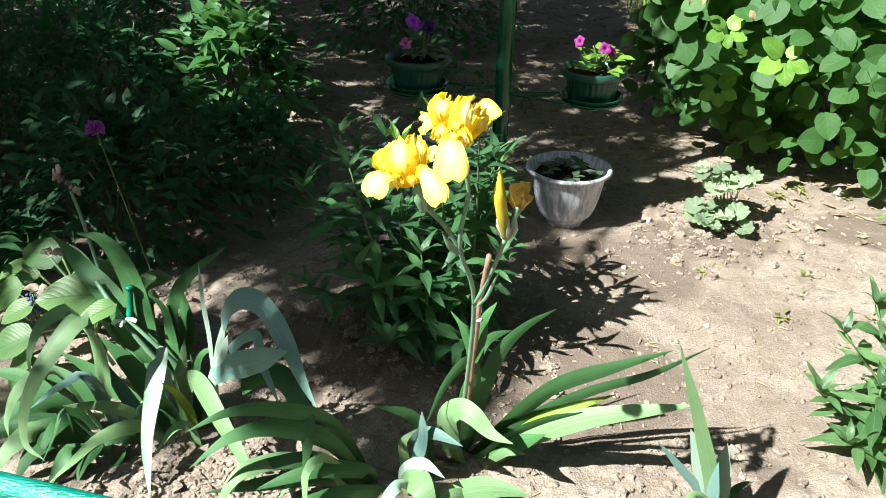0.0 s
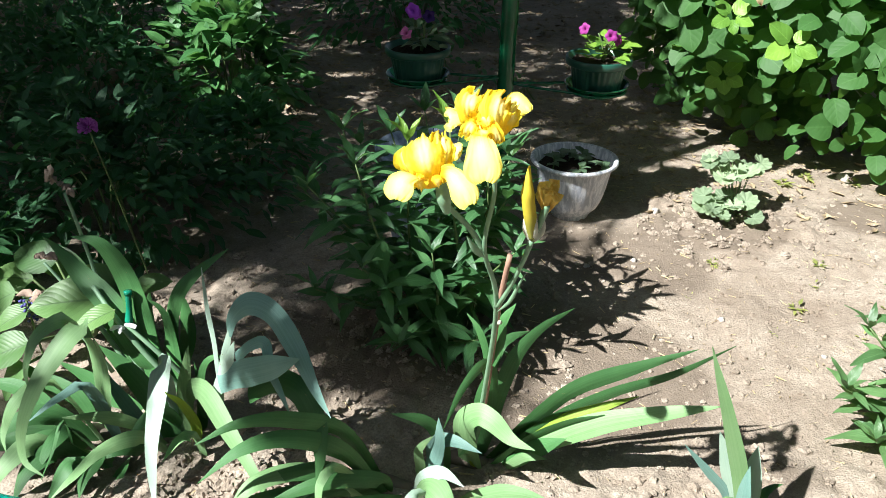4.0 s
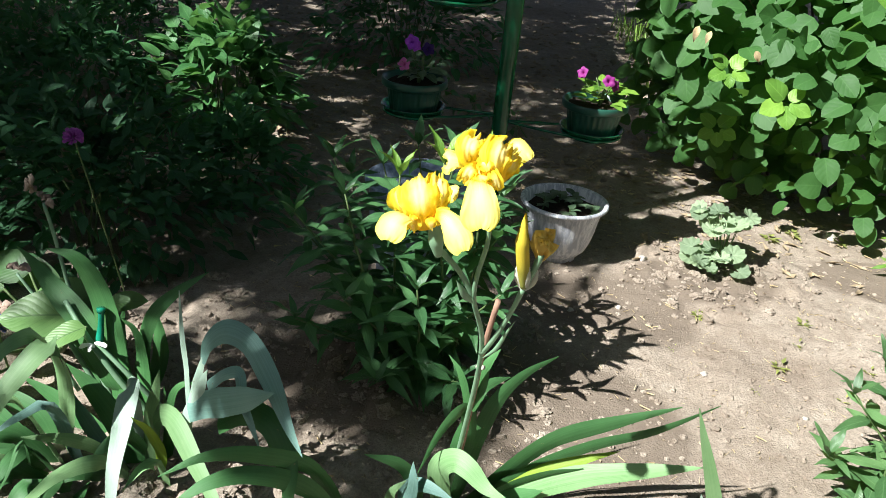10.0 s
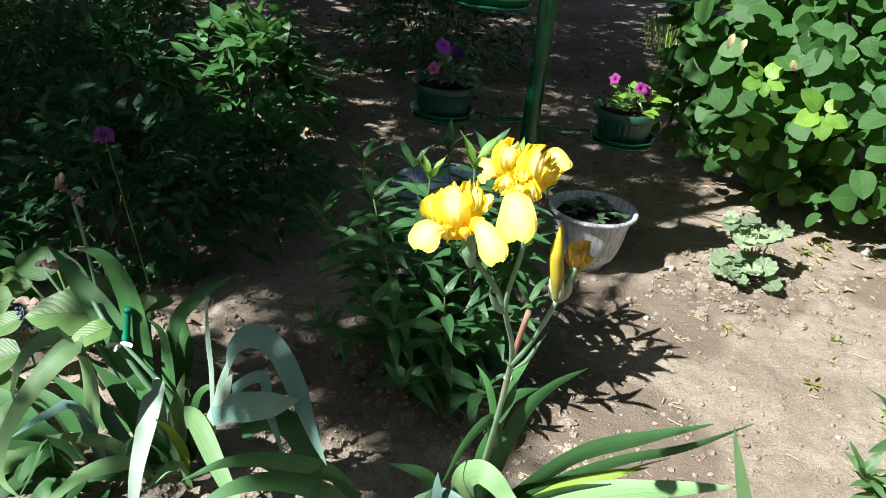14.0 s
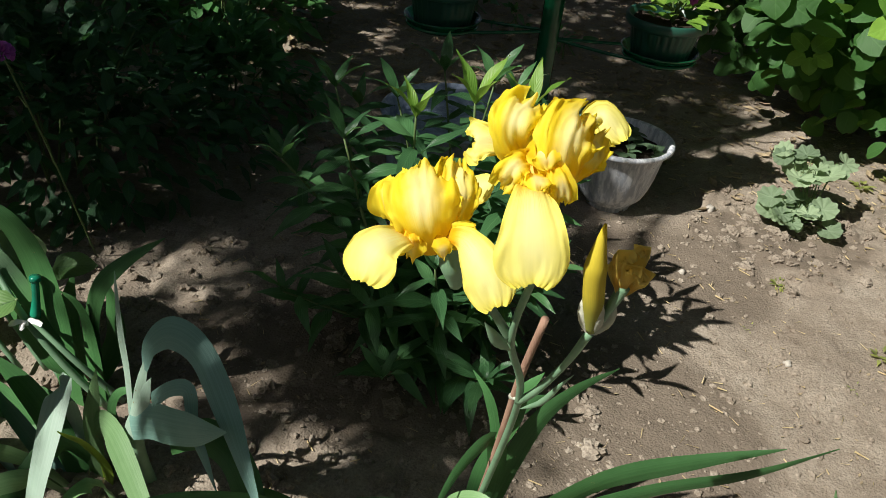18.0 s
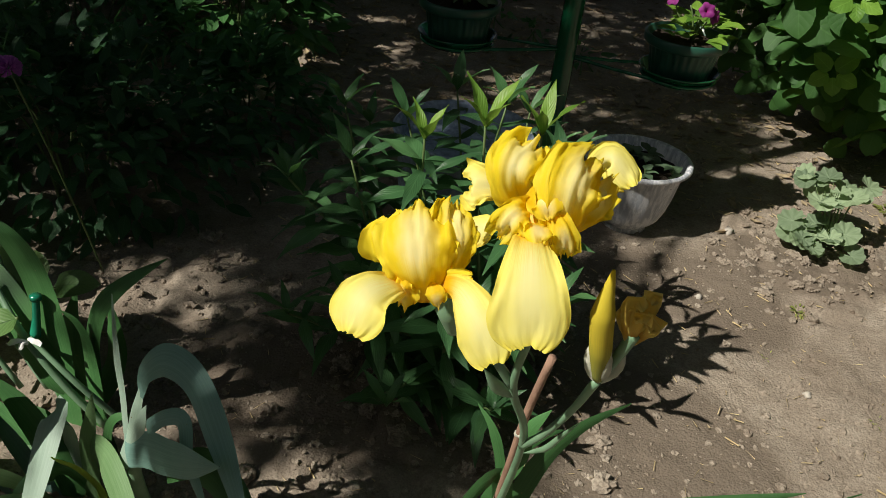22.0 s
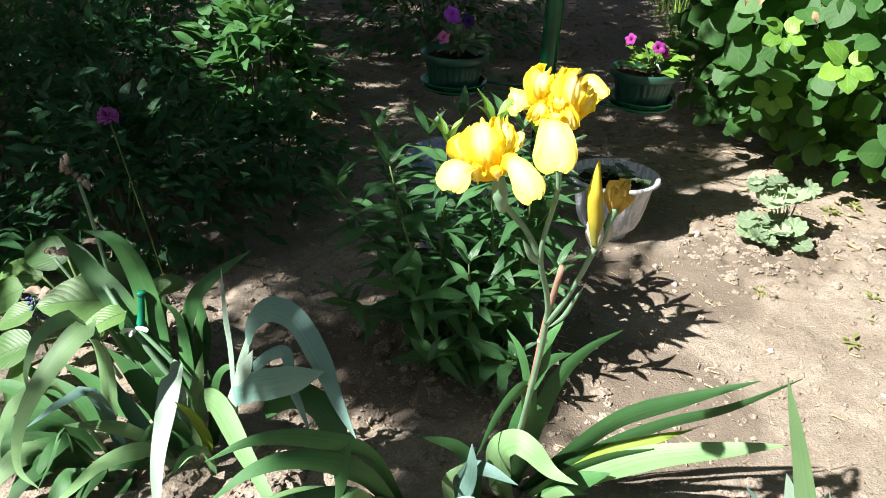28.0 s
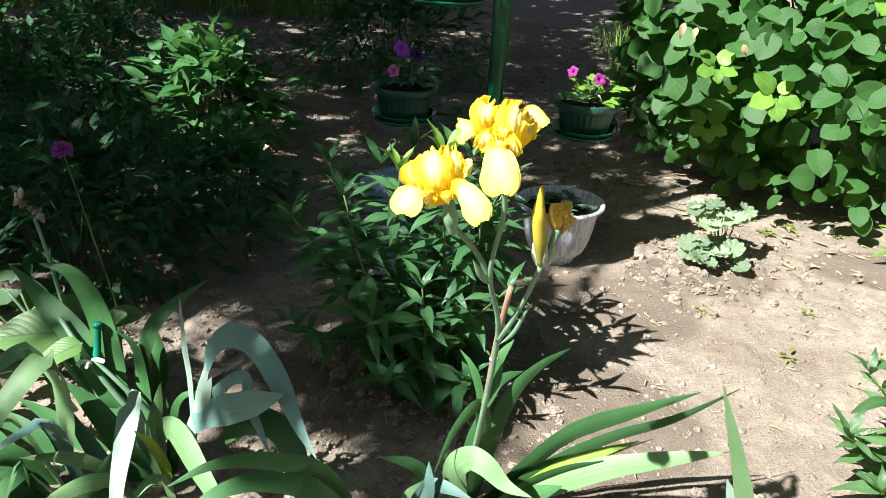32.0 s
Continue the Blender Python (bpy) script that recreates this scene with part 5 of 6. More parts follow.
# hydrangea: many upright stems, broad pointed leaves on the outside of a tall mound
hyd_leaves = leaf_set("hydrangea_leaf", heart, 0.90, HYDRANGEA, 7, 8, droop=0.16, fold=0.14, rows=10, cols=6, teeth=0.018, wave=0.014)
hyd_young = leaf_set("hydrangea_young_leaf", heart, 0.84, HYDRANGEA_YOUNG, 4, 9, droop=0.12, fold=0.16, rows=10, cols=6, teeth=0.018)
HC = Vector((1.64, 3.36, 0.0))
hydrangea = thing("hydrangea_bush", (HC.x, HC.y, gz(HC.x, HC.y)), "large hydrangea shrub with broad bright green leaves", "hydrangea")
rng = random.Random(31)


def mound(a, h):
    """Place on the shrub's outside: a round the axis, h from 0 at the foot to 1 at the top."""
    r = (0.82 + 0.20 * math.sin(math.pi * min(1, h * 0.75 + 0.18))) * (1 - 0.62 * max(0.0, h - 0.6) / 0.4)
    r *= 1 + 0.10 * math.sin(3 * a + 5 * h) + 0.05 * math.sin(7 * a)
    return HC + Vector((0.95 * r * math.cos(a), 0.78 * r * math.sin(a), 0.06 + 1.12 * h))


rest = []
for k in range(3000):
    a = rng.uniform(math.radians(150), math.radians(330)) if k < 2650 else rng.uniform(0, 2 * math.pi)
    h = rng.random() ** 0.9
    p = mound(a, h)
    inner = rng.random()
    p = p.lerp(HC + Vector((0, 0, p.z)), 0.0 if inner < 0.18 else rng.uniform(0.10, 0.52))
    outw = Vector((math.cos(a), math.sin(a), 0))
    p = p + outw * rng.uniform(-0.05, 0.06)
    d = outw * rng.uniform(0.0, 0.9) + Vector((rng.uniform(-1.0, 1.0), rng.uniform(-0.7, 0.4), rng.uniform(-1.0, 0.5)))
    n = outw * rng.uniform(0.2, 1.0) + UP * rng.uniform(0.15, 1.1) + Vector((rng.uniform(-0.7, 0.45), rng.uniform(-0.8, 0.25), 0))
    size = rng.triangular(0.050, 0.135, 0.095) * (0.85 if h < 0.2 else 1)
    at = p - d.normalized() * size * 0.4
    if k < 290:
        put_part("leaf", rng.choice(hyd_leaves), hydrangea, at=at, turn=aim(d, n, size))
    else:
        rest.append((rng.choice(hyd_leaves), at, aim(d, n, size)))
v, f, u = join_leaves(rest)
tagged(put_part("foliage", make_mesh("foliage", v, f, HYDRANGEA, u), hydrangea), kind="stuff")
for (x, y, z, s) in ((1.03, 2.62, 0.50, 0.085), (0.86, 2.74, 0.56, 0.07), (1.48, 2.58, 0.66, 0.08), (1.75, 2.60, 0.55, 0.09), (1.30, 2.58, 0.84, 0.1), (0.86, 2.72, 0.36, 0.07)):
    for k in range(5):
        a = k * 1.256 + x * 7
        d = Vector((math.cos(a), 0.5 * math.sin(a) - 0.35, 0.75 * math.sin(a) - 0.1))
        put_part("young_leaf", rng.choice(hyd_young), hydrangea, "bright lime young leaf", at=Vector((x, y, z)) + d * 0.012, turn=aim(d, Vector((-0.1, -0.8, 0.7)), s * rng.uniform(0.7, 1.1)))
for k in range(20):
    a = rng.uniform(math.radians(140), math.radians(350))
    q = mound(a, rng.uniform(0.35, 0.95))
    q = q.lerp(HC + Vector((0, 0, q.z)), 0.22)
    foot = HC + Vector((0.30 * math.cos(a) * rng.uniform(0.3, 1.4), 0.28 * math.sin(a) * rng.uniform(0.3, 1.4), -0.02))
    put_part("stem", make_mesh("stem", *tube([foot, foot.lerp(q, 0.5) + Vector((0, 0, 0.10)), q], [0.006, 0.005, 0.003], 6, 4)[:2], DRY_STEM), hydrangea)

withered_leaves = leaf_set("withered_leaf", lance, 0.5, STRAW, 3, 10, droop=0.6, fold=0.6, rows=8, cols=4)
for x, y, z, s in ((0.728, 2.720, 0.696, 0.05), (0.765, 2.700, 0.686, 0.04), (0.886, 2.600, 0.656, 0.04)):
    put_part("withered_leaf", rng.choice(withered_leaves), hydrangea, "curled beige withered leaf", at=(x, y, z), turn=aim((rng.uniform(-0.5, 0.5), -0.3, -0.8), (-0.3, -0.8, 0.5), s))

# pelargonium with scalloped round leaves
def scalloped(seed):
    """Round leaf with a sinus at the stalk, nine shallow lobes and pleats running out from the stalk."""
    r = random.Random(seed)
    verts, faces, uvs = [(0, 0.30, 0)], [], [(0.5, 0.30)]
    ph = r.uniform(0, 6)
    for j in range(1, 6):
        for k in range(37):
            a = -math.pi / 2 + math.radians(14) + (2 * math.pi - math.radians(28)) * k / 36
            rad = 0.5 * j / 5 * (1 + (0.055 * math.cos(a * 9 + ph) if j > 3 else 0))
            z = 0.05 * (j / 5) ** 1.5 * math.sin(a * 9 + ph + 1.2) + 0.07 * (j / 5) ** 2 * math.sin(2 * a + ph) + 0.10 * j / 5
            x, y = rad * math.cos(a), 0.36 + rad * math.sin(a) * (1 if math.sin(a) > -0.3 else 0.86)
            verts.append((x, y, z))
            uvs.append((0.5 + x, y))
    for k in range(36):
        faces.append((0, 1 + k, 2 + k))
    for j in range(4):
        for k in range(36):
            b = 1 + j * 37 + k
            faces.append((b, b + 37, b + 38, b + 1))
    return make_mesh("pelargonium_leaf", verts, faces, GERANIUM, uvs)


ger_leaves = [scalloped(k) for k in range(5)]
geranium = thing("pelargonium", (0.86, 2.36, gz(0.86, 2.36)), "small grey-green pelargonium with scalloped leaves in dug soil", "pelargonium")
rng = random.Random(41)
for k in range(38):
    high = k < 16
    a, r = rng.uniform(0, 6.28), rng.uniform(0.02, 0.095)
    z = rng.uniform(0.11, 0.17) if high else rng.uniform(0.03, 0.08)
    cx, cy = (0.86, 2.42) if high else (0.84, 2.33)
    p = Vector((cx + r * math.cos(a), cy + 0.8 * r * math.sin(a), z))
    d = Vector((math.cos(a), math.sin(a), rng.uniform(-0.3, 0.2)))
    put_part("leaf", rng.choice(ger_leaves), geranium, at=p - d * 0.02, turn=aim(d, Vector((-0.2, -0.5, 0.9)) + Vector((math.cos(a), math.sin(a), 0)) * 0.3, rng.uniform(0.046, 0.074)))
    put_part("leaf_stem", make_mesh("leaf_stem", *tube([(0.86, 2.36, 0.01), (0.86 + 0.4 * (p.x - 0.86), 2.36 + 0.3 * (p.y - 2.36), z * 0.6), tuple(p - d * 0.02)], [0.0018, 0.0014, 0.001], 5, 4)[:2], STEM), geranium)

# hosta with broad ribbed leaves
hosta_leaves = leaf_set("hosta_leaf", heart, 0.66, HOSTA, 5, 14, droop=0.30, fold=0.25, rows=10, cols=6, wave=0.02)
hosta = thing("hosta", (-0.90, 1.55, gz(-0.90, 1.55)), "hosta with broad ribbed green leaves", "hosta")
rng = random.Random(51)
for x, y, z, tx, ty, tz in ((-0.753, 1.420, 0.204, -0.912, 1.360, 0.237), (-0.721, 1.360, 0.217, -0.794, 1.300, 0.213), (-0.758, 1.460, 0.199, -0.937, 1.500, 0.220), (-0.748, 1.480, 0.203, -0.830, 1.520, 0.228), (-0.952, 1.420, 0.168, -1.029, 1.380, 0.145), (-0.909, 1.330, 0.143, -1.033, 1.300, 0.113), (-0.910, 1.300, 0.109, -0.995, 1.270, 0.038), (-0.715, 1.460, 0.211, -0.638, 1.440, 0.255), (-0.973, 1.600, 0.188, -1.104, 1.620, 0.210), (-1.044, 1.600, 0.135, -1.196, 1.620, 0.139), (-1.027, 1.500, 0.162, -1.149, 1.480, 0.110), (-0.829, 1.500, 0.205, -0.753, 1.420, 0.204), (-1.038, 1.660, 0.168, -0.919, 1.600, 0.167)):
    d = Vector((tx - x, ty - y, tz - z))
    put_part("leaf", rng.choice(hosta_leaves), hosta, at=(x, y, z), turn=aim(d, Vector((-0.25, -0.6, 0.9)), d.length))
    put_part("leaf_stem", make_mesh("leaf_stem", *tube([(-0.90, 1.55, 0), (x * 0.5 - 0.45, y * 0.5 + 0.775, z * 0.6), (x, y, z)], [0.005, 0.004, 0.003], 6, 4)[:2], STEM), hosta)
grape = thing("grape_hyacinth", (-0.957, 1.44, 0.0), "small spike of dark blue bell florets", "flower")
put_part("stem", make_mesh("stem", *tube([(-0.957, 1.44, -0.01), (-0.957, 1.43, 0.08), (-0.955, 1.425, 0.19)], [0.003, 0.0025, 0.002], 6, 4)[:2], STEM), grape)
for k in range(26):
    a, z = k * 2.4, 0.14 + 0.002 * k
    c0 = Vector((-0.956 + 0.009 * math.cos(a), 1.427 + 0.009 * math.sin(a), z))
    put_part("floret", make_mesh("floret", *tube([c0, c0 + Vector((0.006 * math.cos(a), 0.006 * math.sin(a), -0.003))], [0.003, 0.0035], 6, 2)[:2], MUSCARI), grape)


# ---- bushes in the shade ----
bush_leaves = leaf_set("bush_leaf", lance, 0.42, BUSH, 5, 15, droop=0.3, fold=0.25, rows=5, cols=2)
bush_fresh = leaf_set("lit_leaf", ovate, 0.52, BUSH_LIT, 5, 16, droop=0.25, fold=0.25, rows=7, cols=4)


def bush(name, at, radii, count, seed, leaves, size, mat, label, category, parts=0, stems=14):
    """Rounded leafy bush: leaves throughout an uneven mound, thicker to the outside, on thin stems."""
    rng = random.Random(seed)
    x, y = at
    ob = thing(name, (x, y, gz(x, y)), label, category)
    items = []
    for k in range(count):
        a, b = rng.uniform(0, 2 * math.pi), rng.uniform(0.0, 1.45)
        r = rng.uniform(0.55, 1.0) ** 0.8 * (1 + 0.18 * math.sin(3 * a + seed) + 0.12 * math.sin(5 * b + 2 * a))
        outw = Vector((math.cos(a) * math.cos(b), math.sin(a) * math.cos(b), math.sin(b)))
        p = Vector((x + radii[0] * r * outw.x, y + radii[1] * r * outw.y, 0.03 + radii[2] * r * outw.z))
        d = outw + Vector((rng.uniform(-0.8, 0.8), rng.uniform(-0.8, 0.8), rng.uniform(-0.9, 0.3)))
        items.append((rng.choice(leaves), p, aim(d, UP + outw * 0.5 + Vector((rng.uniform(-0.5, 0.5), rng.uniform(-0.5, 0.5), 0)), size * rng.uniform(0.6, 1.2))))
    for me, p, m in items[:parts]:
        put_part("leaf", me, ob, at=p, turn=m)
    if items[parts:]:
        v, f, u = join_leaves(items[parts:])
        tagged(put_part("foliage", make_mesh("foliage", v, f, mat, u), ob), kind="stuff")
    for k in range(stems):
        a = k * 2.4
        q = Vector((x + 0.7 * radii[0] * math.cos(a) * rng.random(), y + 0.7 * radii[1] * math.sin(a) * rng.random(), radii[2] * rng.uniform(0.6, 0.95)))
        put_part("stem", make_mesh("stem", *tube([(x + 0.06 * math.cos(a), y + 0.06 * math.sin(a), -0.02), (q.x * 0.6 + x * 0.4, q.y * 0.6 + y * 0.4, q.z * 0.6), tuple(q)], [0.004, 0.003, 0.002], 5, 4)[:2], STEM), ob)
    return ob


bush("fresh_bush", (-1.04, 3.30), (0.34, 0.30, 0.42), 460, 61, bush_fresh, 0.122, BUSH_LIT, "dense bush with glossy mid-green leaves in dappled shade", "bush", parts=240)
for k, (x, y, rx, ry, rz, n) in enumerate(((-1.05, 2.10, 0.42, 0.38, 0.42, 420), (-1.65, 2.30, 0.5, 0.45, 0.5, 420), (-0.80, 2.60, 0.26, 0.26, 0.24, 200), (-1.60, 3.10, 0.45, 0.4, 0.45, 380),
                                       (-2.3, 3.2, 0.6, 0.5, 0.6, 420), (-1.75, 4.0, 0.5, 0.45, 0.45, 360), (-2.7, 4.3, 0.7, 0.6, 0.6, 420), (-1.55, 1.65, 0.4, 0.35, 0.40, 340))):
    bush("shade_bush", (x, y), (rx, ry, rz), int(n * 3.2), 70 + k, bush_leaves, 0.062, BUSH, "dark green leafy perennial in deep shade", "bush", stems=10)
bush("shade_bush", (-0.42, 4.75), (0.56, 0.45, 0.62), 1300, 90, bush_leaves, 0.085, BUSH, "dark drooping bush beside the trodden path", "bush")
bush("shade_bush", (-3.3, 5.6), (0.8, 0.6, 0.6), 420, 91, bush_fresh, 0.13, BUSH_LIT, "leafy clump before the sunlit grass", "bush")
bush("shade_bush", (1.6, 5.2), (0.6, 0.4, 0.25), 300, 92, bush_fresh, 0.07, BUSH_LIT, "low green weeds behind the hydrangea", "bush", stems=6)
for k, (x, y) in enumerate(((0.02, 3.75), (0.22, 3.55), (-0.16, 3.95))):
    bush("seedling", (x, y), (0.10, 0.08, 0.07), 14, 95 + k, bush_fresh, 0.06, BUSH_LIT, "small self-sown seedling on shaded soil", "seedling", parts=14, stems=3)

thistle = thing("lilac_flower", (-0.84, 1.80, gz(-0.84, 1.80)), "round lilac flower head on a thin stem in the shade", "flower")
put_part("stem", make_mesh("stem", *tube([(-0.84, 1.80, -0.01), (-0.845, 1.72, 0.28), (-0.838, 1.632, 0.515)], [0.002, 0.0018, 0.0015], 6, 5)[:2], STEM), thistle)
rng = random.Random(99)
for k in range(38):
    a, b = k * 2.4, math.acos(1 - 1.5 * (k + 0.5) / 38)
    d = Vector((math.sin(b) * math.cos(a), math.sin(b) * math.sin(a), math.cos(b)))
    s = Vector((-0.837, 1.628, 0.525))
    add_petal("floret", thistle, LILAC, [s + d * 0.004, s + d * 0.014, s + d * rng.uniform(0.020, 0.026)], 0.010, fall_shape, 0.5, 0.001, 200 + k, rows=4, cols=3)


# ---- pots, bucket, stand ----
def seat(profile_mesh, name, parent, at, label=""):
    return put_part(name, profile_mesh, parent, label, at=at)


seed_leaves = leaf_set("seedling_leaf", ovate, 0.72, SEEDLING, 4, 17, droop=0.2, fold=0.2, rows=6, cols=4)

BX, BY = 0.338, 2.365
bz = gz(BX, BY) - 0.004
bucket = thing("bucket", (BX, BY, bz), "weathered white plastic bucket planted with seedlings", "bucket")
outer = [(0.0, 0.006), (0.050, 0.006), (0.054, 0.0), (0.060, 0.002), (0.060, 0.014), (0.072, 0.024), (0.088, 0.042), (0.099, 0.068), (0.108, 0.105), (0.115, 0.145), (0.121, 0.180), (0.134, 0.187), (0.140, 0.192), (0.139, 0.199), (0.131, 0.202), (0.125, 0.197), (0.119, 0.165), (0.117, 0.16)]
bm_v, bm_f, bm_u = lathe(outer, 96, 0.012, 32, (6, 9))
seat(make_mesh("shell", bm_v, bm_f, WHITE_PLASTIC, bm_u), "shell", bucket, (BX, BY, bz))
rng = random.Random(7)


def soil_disc(radius, z, seed):
    r = random.Random(seed)
    verts, faces = [(0, 0, z + 0.008)], []
    for j in range(1, 7):
        for k in range(24):
            a = 2 * math.pi * k / 24
            verts.append((radius * j / 6 * math.cos(a), radius * j / 6 * math.sin(a), z + r.uniform(-0.005, 0.007)))
    for k in range(24):
        faces.append((0, 1 + k, 1 + (k + 1) % 24))
    for j in range(5):
        for k in range(24):
            faces.append((1 + j * 24 + k, 1 + (j + 1) * 24 + k, 1 + (j + 1) * 24 + (k + 1) % 24, 1 + j * 24 + (k + 1) % 24))
    return make_mesh("soil", verts, faces, DARK_SOIL)


seat(soil_disc(0.118, 0.164, 3), "soil", bucket, (BX, BY, bz), "dark potting soil")
for k in range(7):
    a, r = k * 2.4, 0.035 + 0.07 * ((k * 0.37) % 1)
    px, py = BX + r * math.cos(a), BY + r * math.sin(a)
    seedling = thing("seedling", (px, py, bz + 0.162), "grey-green seedling in dark potting soil", "seedling", "seedlings in the bucket")
    put_part("stem", make_mesh("stem", *tube([(px, py, bz + 0.160), (px + 0.004, py, bz + 0.185), (px, py - 0.003, bz + 0.21)], [0.0025, 0.002, 0.0015], 5, 3)[:2], STEM), seedling)
    for q in range(6):
        b = q * 1.05 + k
        d = Vector((math.cos(b), math.sin(b), 0.35))
        put_part("leaf", rng.choice(seed_leaves), seedling, at=(px, py, bz + 0.18 + 0.005 * q), turn=aim(d, UP, rng.uniform(0.034, 0.05)))

SX, SY = 0.115, 2.42
stand = thing("flower_stand", (SX, SY, gz(SX, SY)), "green painted metal flower stand with ring holders on arms", "plant stand")
put_part("post", make_mesh("post", *tube([(SX - 0.012, SY, -0.05), (SX - 0.006, SY, 0.4), (SX, SY, 0.9), (SX + 0.004, SY, 1.5)], [0.026, 0.026, 0.026, 0.026], 20, 4)[:2], GREEN_PAINT), stand)


def holder(cx, cy, z, radius):
    """Ring of bent rod with two arms welded to the post."""
    ring = [(cx + radius * math.cos(a), cy + radius * math.sin(a), z) for a in [2 * math.pi * k / 20 for k in range(21)]]
    put_part("ring", make_mesh("ring", *tube(ring, [0.004] * 21, 6, 2)[:2], GREEN_PAINT), stand)
    side = Vector((cy - SY, SX - cx, 0)).normalized()
    for s in (-1, 1):
        e = Vector((cx, cy, z)) + side * (s * radius * 0.85)
        put_part("arm", make_mesh("arm", *tube([(SX, SY, z + 0.005), tuple(Vector((SX, SY, z)).lerp(e, 0.5)), tuple(e)], [0.0045] * 3, 6, 4)[:2], GREEN_PAINT), stand)


def petunia(pot_at, z, blooms, seed, label):
    rng = random.Random(seed)
    x, y = pot_at
    plant = thing("petunia", (x, y, z), label, "petunia")
    for k in range(34):
        a, r = k * 2.4, rng.uniform(0.01, 0.055)
        p = Vector((x + 0.02 + r * math.cos(a), y + r * math.sin(a), z + rng.uniform(0.010, 0.075)))
        d = Vector((math.cos(a), math.sin(a), rng.uniform(-0.1, 0.6)))
        put_part("leaf", rng.choice(leaf_choice), plant, at=p, turn=aim(d, UP + SUNNY * 0.8, rng.uniform(0.038, 0.058)))
    for k in range(4):
        a = k * 1.57
        put_part("stem", make_mesh("stem", *tube([(x + 0.01, y, z - 0.005), (x + 0.02 + 0.015 * math.cos(a), y + 0.015 * math.sin(a), z + 0.05), (x + 0.02 + 0.03 * math.cos(a), y + 0.02 * math.sin(a), z + 0.085)], [0.003, 0.0025, 0.002], 5, 3)[:2], STEM), plant)
    for (dx, dy, dz, mat, s, face) in blooms:
        c0 = Vector((x + dx, y + dy, z + dz))
        f = Vector(face).normalized()
        sx = f.cross(UP).normalized()
        sy = sx.cross(f)
        verts, faces, uvs = [], [], []
        rings = ((0.003, -0.028), (0.005, -0.012), (0.012, -0.003), (0.024, 0.0), (0.031, -0.004))
        for j, (r, h) in enumerate(rings):
            for q in range(20):
                a = 2 * math.pi * q / 20
                lobe = 1 + (0.14 * math.cos(5 * a) if j > 2 else 0)
                verts.append(c0 + (sx * math.cos(a) + sy * math.sin(a)) * (r * lobe * s) + f * (h * s + 0.002 * math.sin(7 * a + dx * 90) * (j > 2)))
                uvs.append((q / 20, 0.2 + 0.8 * j / 4))
        for j in range(4):
            for q in range(20):
                faces.append((j * 20 + q, j * 20 + (q + 1) % 20, (j + 1) * 20 + (q + 1) % 20, (j + 1) * 20 + q))
        put_part("bloom", make_mesh("bloom", verts, faces, mat, uvs), plant)
        put_part("stem", make_mesh("stem", *tube([(x + 0.02, y, z + 0.02), tuple(c0.lerp(Vector((x, y, z)), 0.4)), tuple(c0 - f * 0.028 * s)], [0.002, 0.0018, 0.0018], 5, 3)[:2], STEM), plant)


def pot(cx, cy, z, size, label):
    """Fluted plastic pot on a deep saucer, its foot at height z."""
    ob = thing("flower_pot", (cx, cy, z), label, "flower pot", "pots on the stand")
    body = [(0.0, 0.010), (0.066, 0.010), (0.070, 0.014), (0.076, 0.045), (0.083, 0.082), (0.085, 0.086), (0.094, 0.088), (0.098, 0.092), (0.099, 0.108), (0.096, 0.112), (0.091, 0.110), (0.086, 0.090), (0.084, 0.086)]
    body = [(r * size, h * size) for r, h in body]
    v, f, u = lathe(body, 112, 0.055, 28, (3, 4))
    seat(make_mesh("body", v, f, GREEN_PLASTIC, u), "body", ob, (cx, cy, z))
    dish = [(0.0, 0.0), (0.072, 0.0), (0.078, 0.003), (0.094, 0.026), (0.097, 0.028), (0.097, 0.031), (0.093, 0.030), (0.076, 0.006), (0.0, 0.005)]
    v, f, u = lathe([(r * size, h * size) for r, h in dish], 48)
    seat(make_mesh("saucer", v, f, GREEN_PAINT, u), "saucer", ob, (cx, cy, z), "glossy green saucer")
    seat(soil_disc(0.087 * size, 0.092 * size, int(cx * 100) % 7), "soil", ob, (cx, cy, z), "dark potting soil")
    return z + 0.095 * size


for cx, cy, z, size in ((0.388, 2.40, 0.392, 1.02), (-0.163, 2.40, 0.410, 1.02), (-0.046, 2.10, 0.806, 1.16), (0.436, 2.40, 0.824, 1.02)):
    holder(cx, cy, z + 0.012, 0.088 * size)
leaf_choice = leaf_set("petunia_leaf", ovate, 0.62, PHLOX_TOP, 3, 18, droop=0.2, fold=0.2, rows=6, cols=4)
top_z = pot(0.388, 2.40, 0.392, 1.02, "dark green fluted plastic pot on a stand, partly sunlit")
petunia((0.388, 2.40), top_z, ((-0.055, -0.01, 0.10, MAGENTA, 0.55, (-0.5, -0.6, 0.4)), (0.025, -0.03, 0.085, MAGENTA, 0.6, (0.1, -0.9, 0.5)), (0.048, -0.02, 0.07, MAGENTA, 0.55, (0.5, -0.7, 0.2))), 1, "young petunia with magenta flowers and pale green leaves")
leaf_choice = leaf_set("petunia_leaf", ovate, 0.62, SEEDLING, 3, 19, droop=0.2, fold=0.2, rows=6, cols=4)
top_z = pot(-0.163, 2.40, 0.410, 1.02, "dark green fluted plastic pot on a stand in shade")
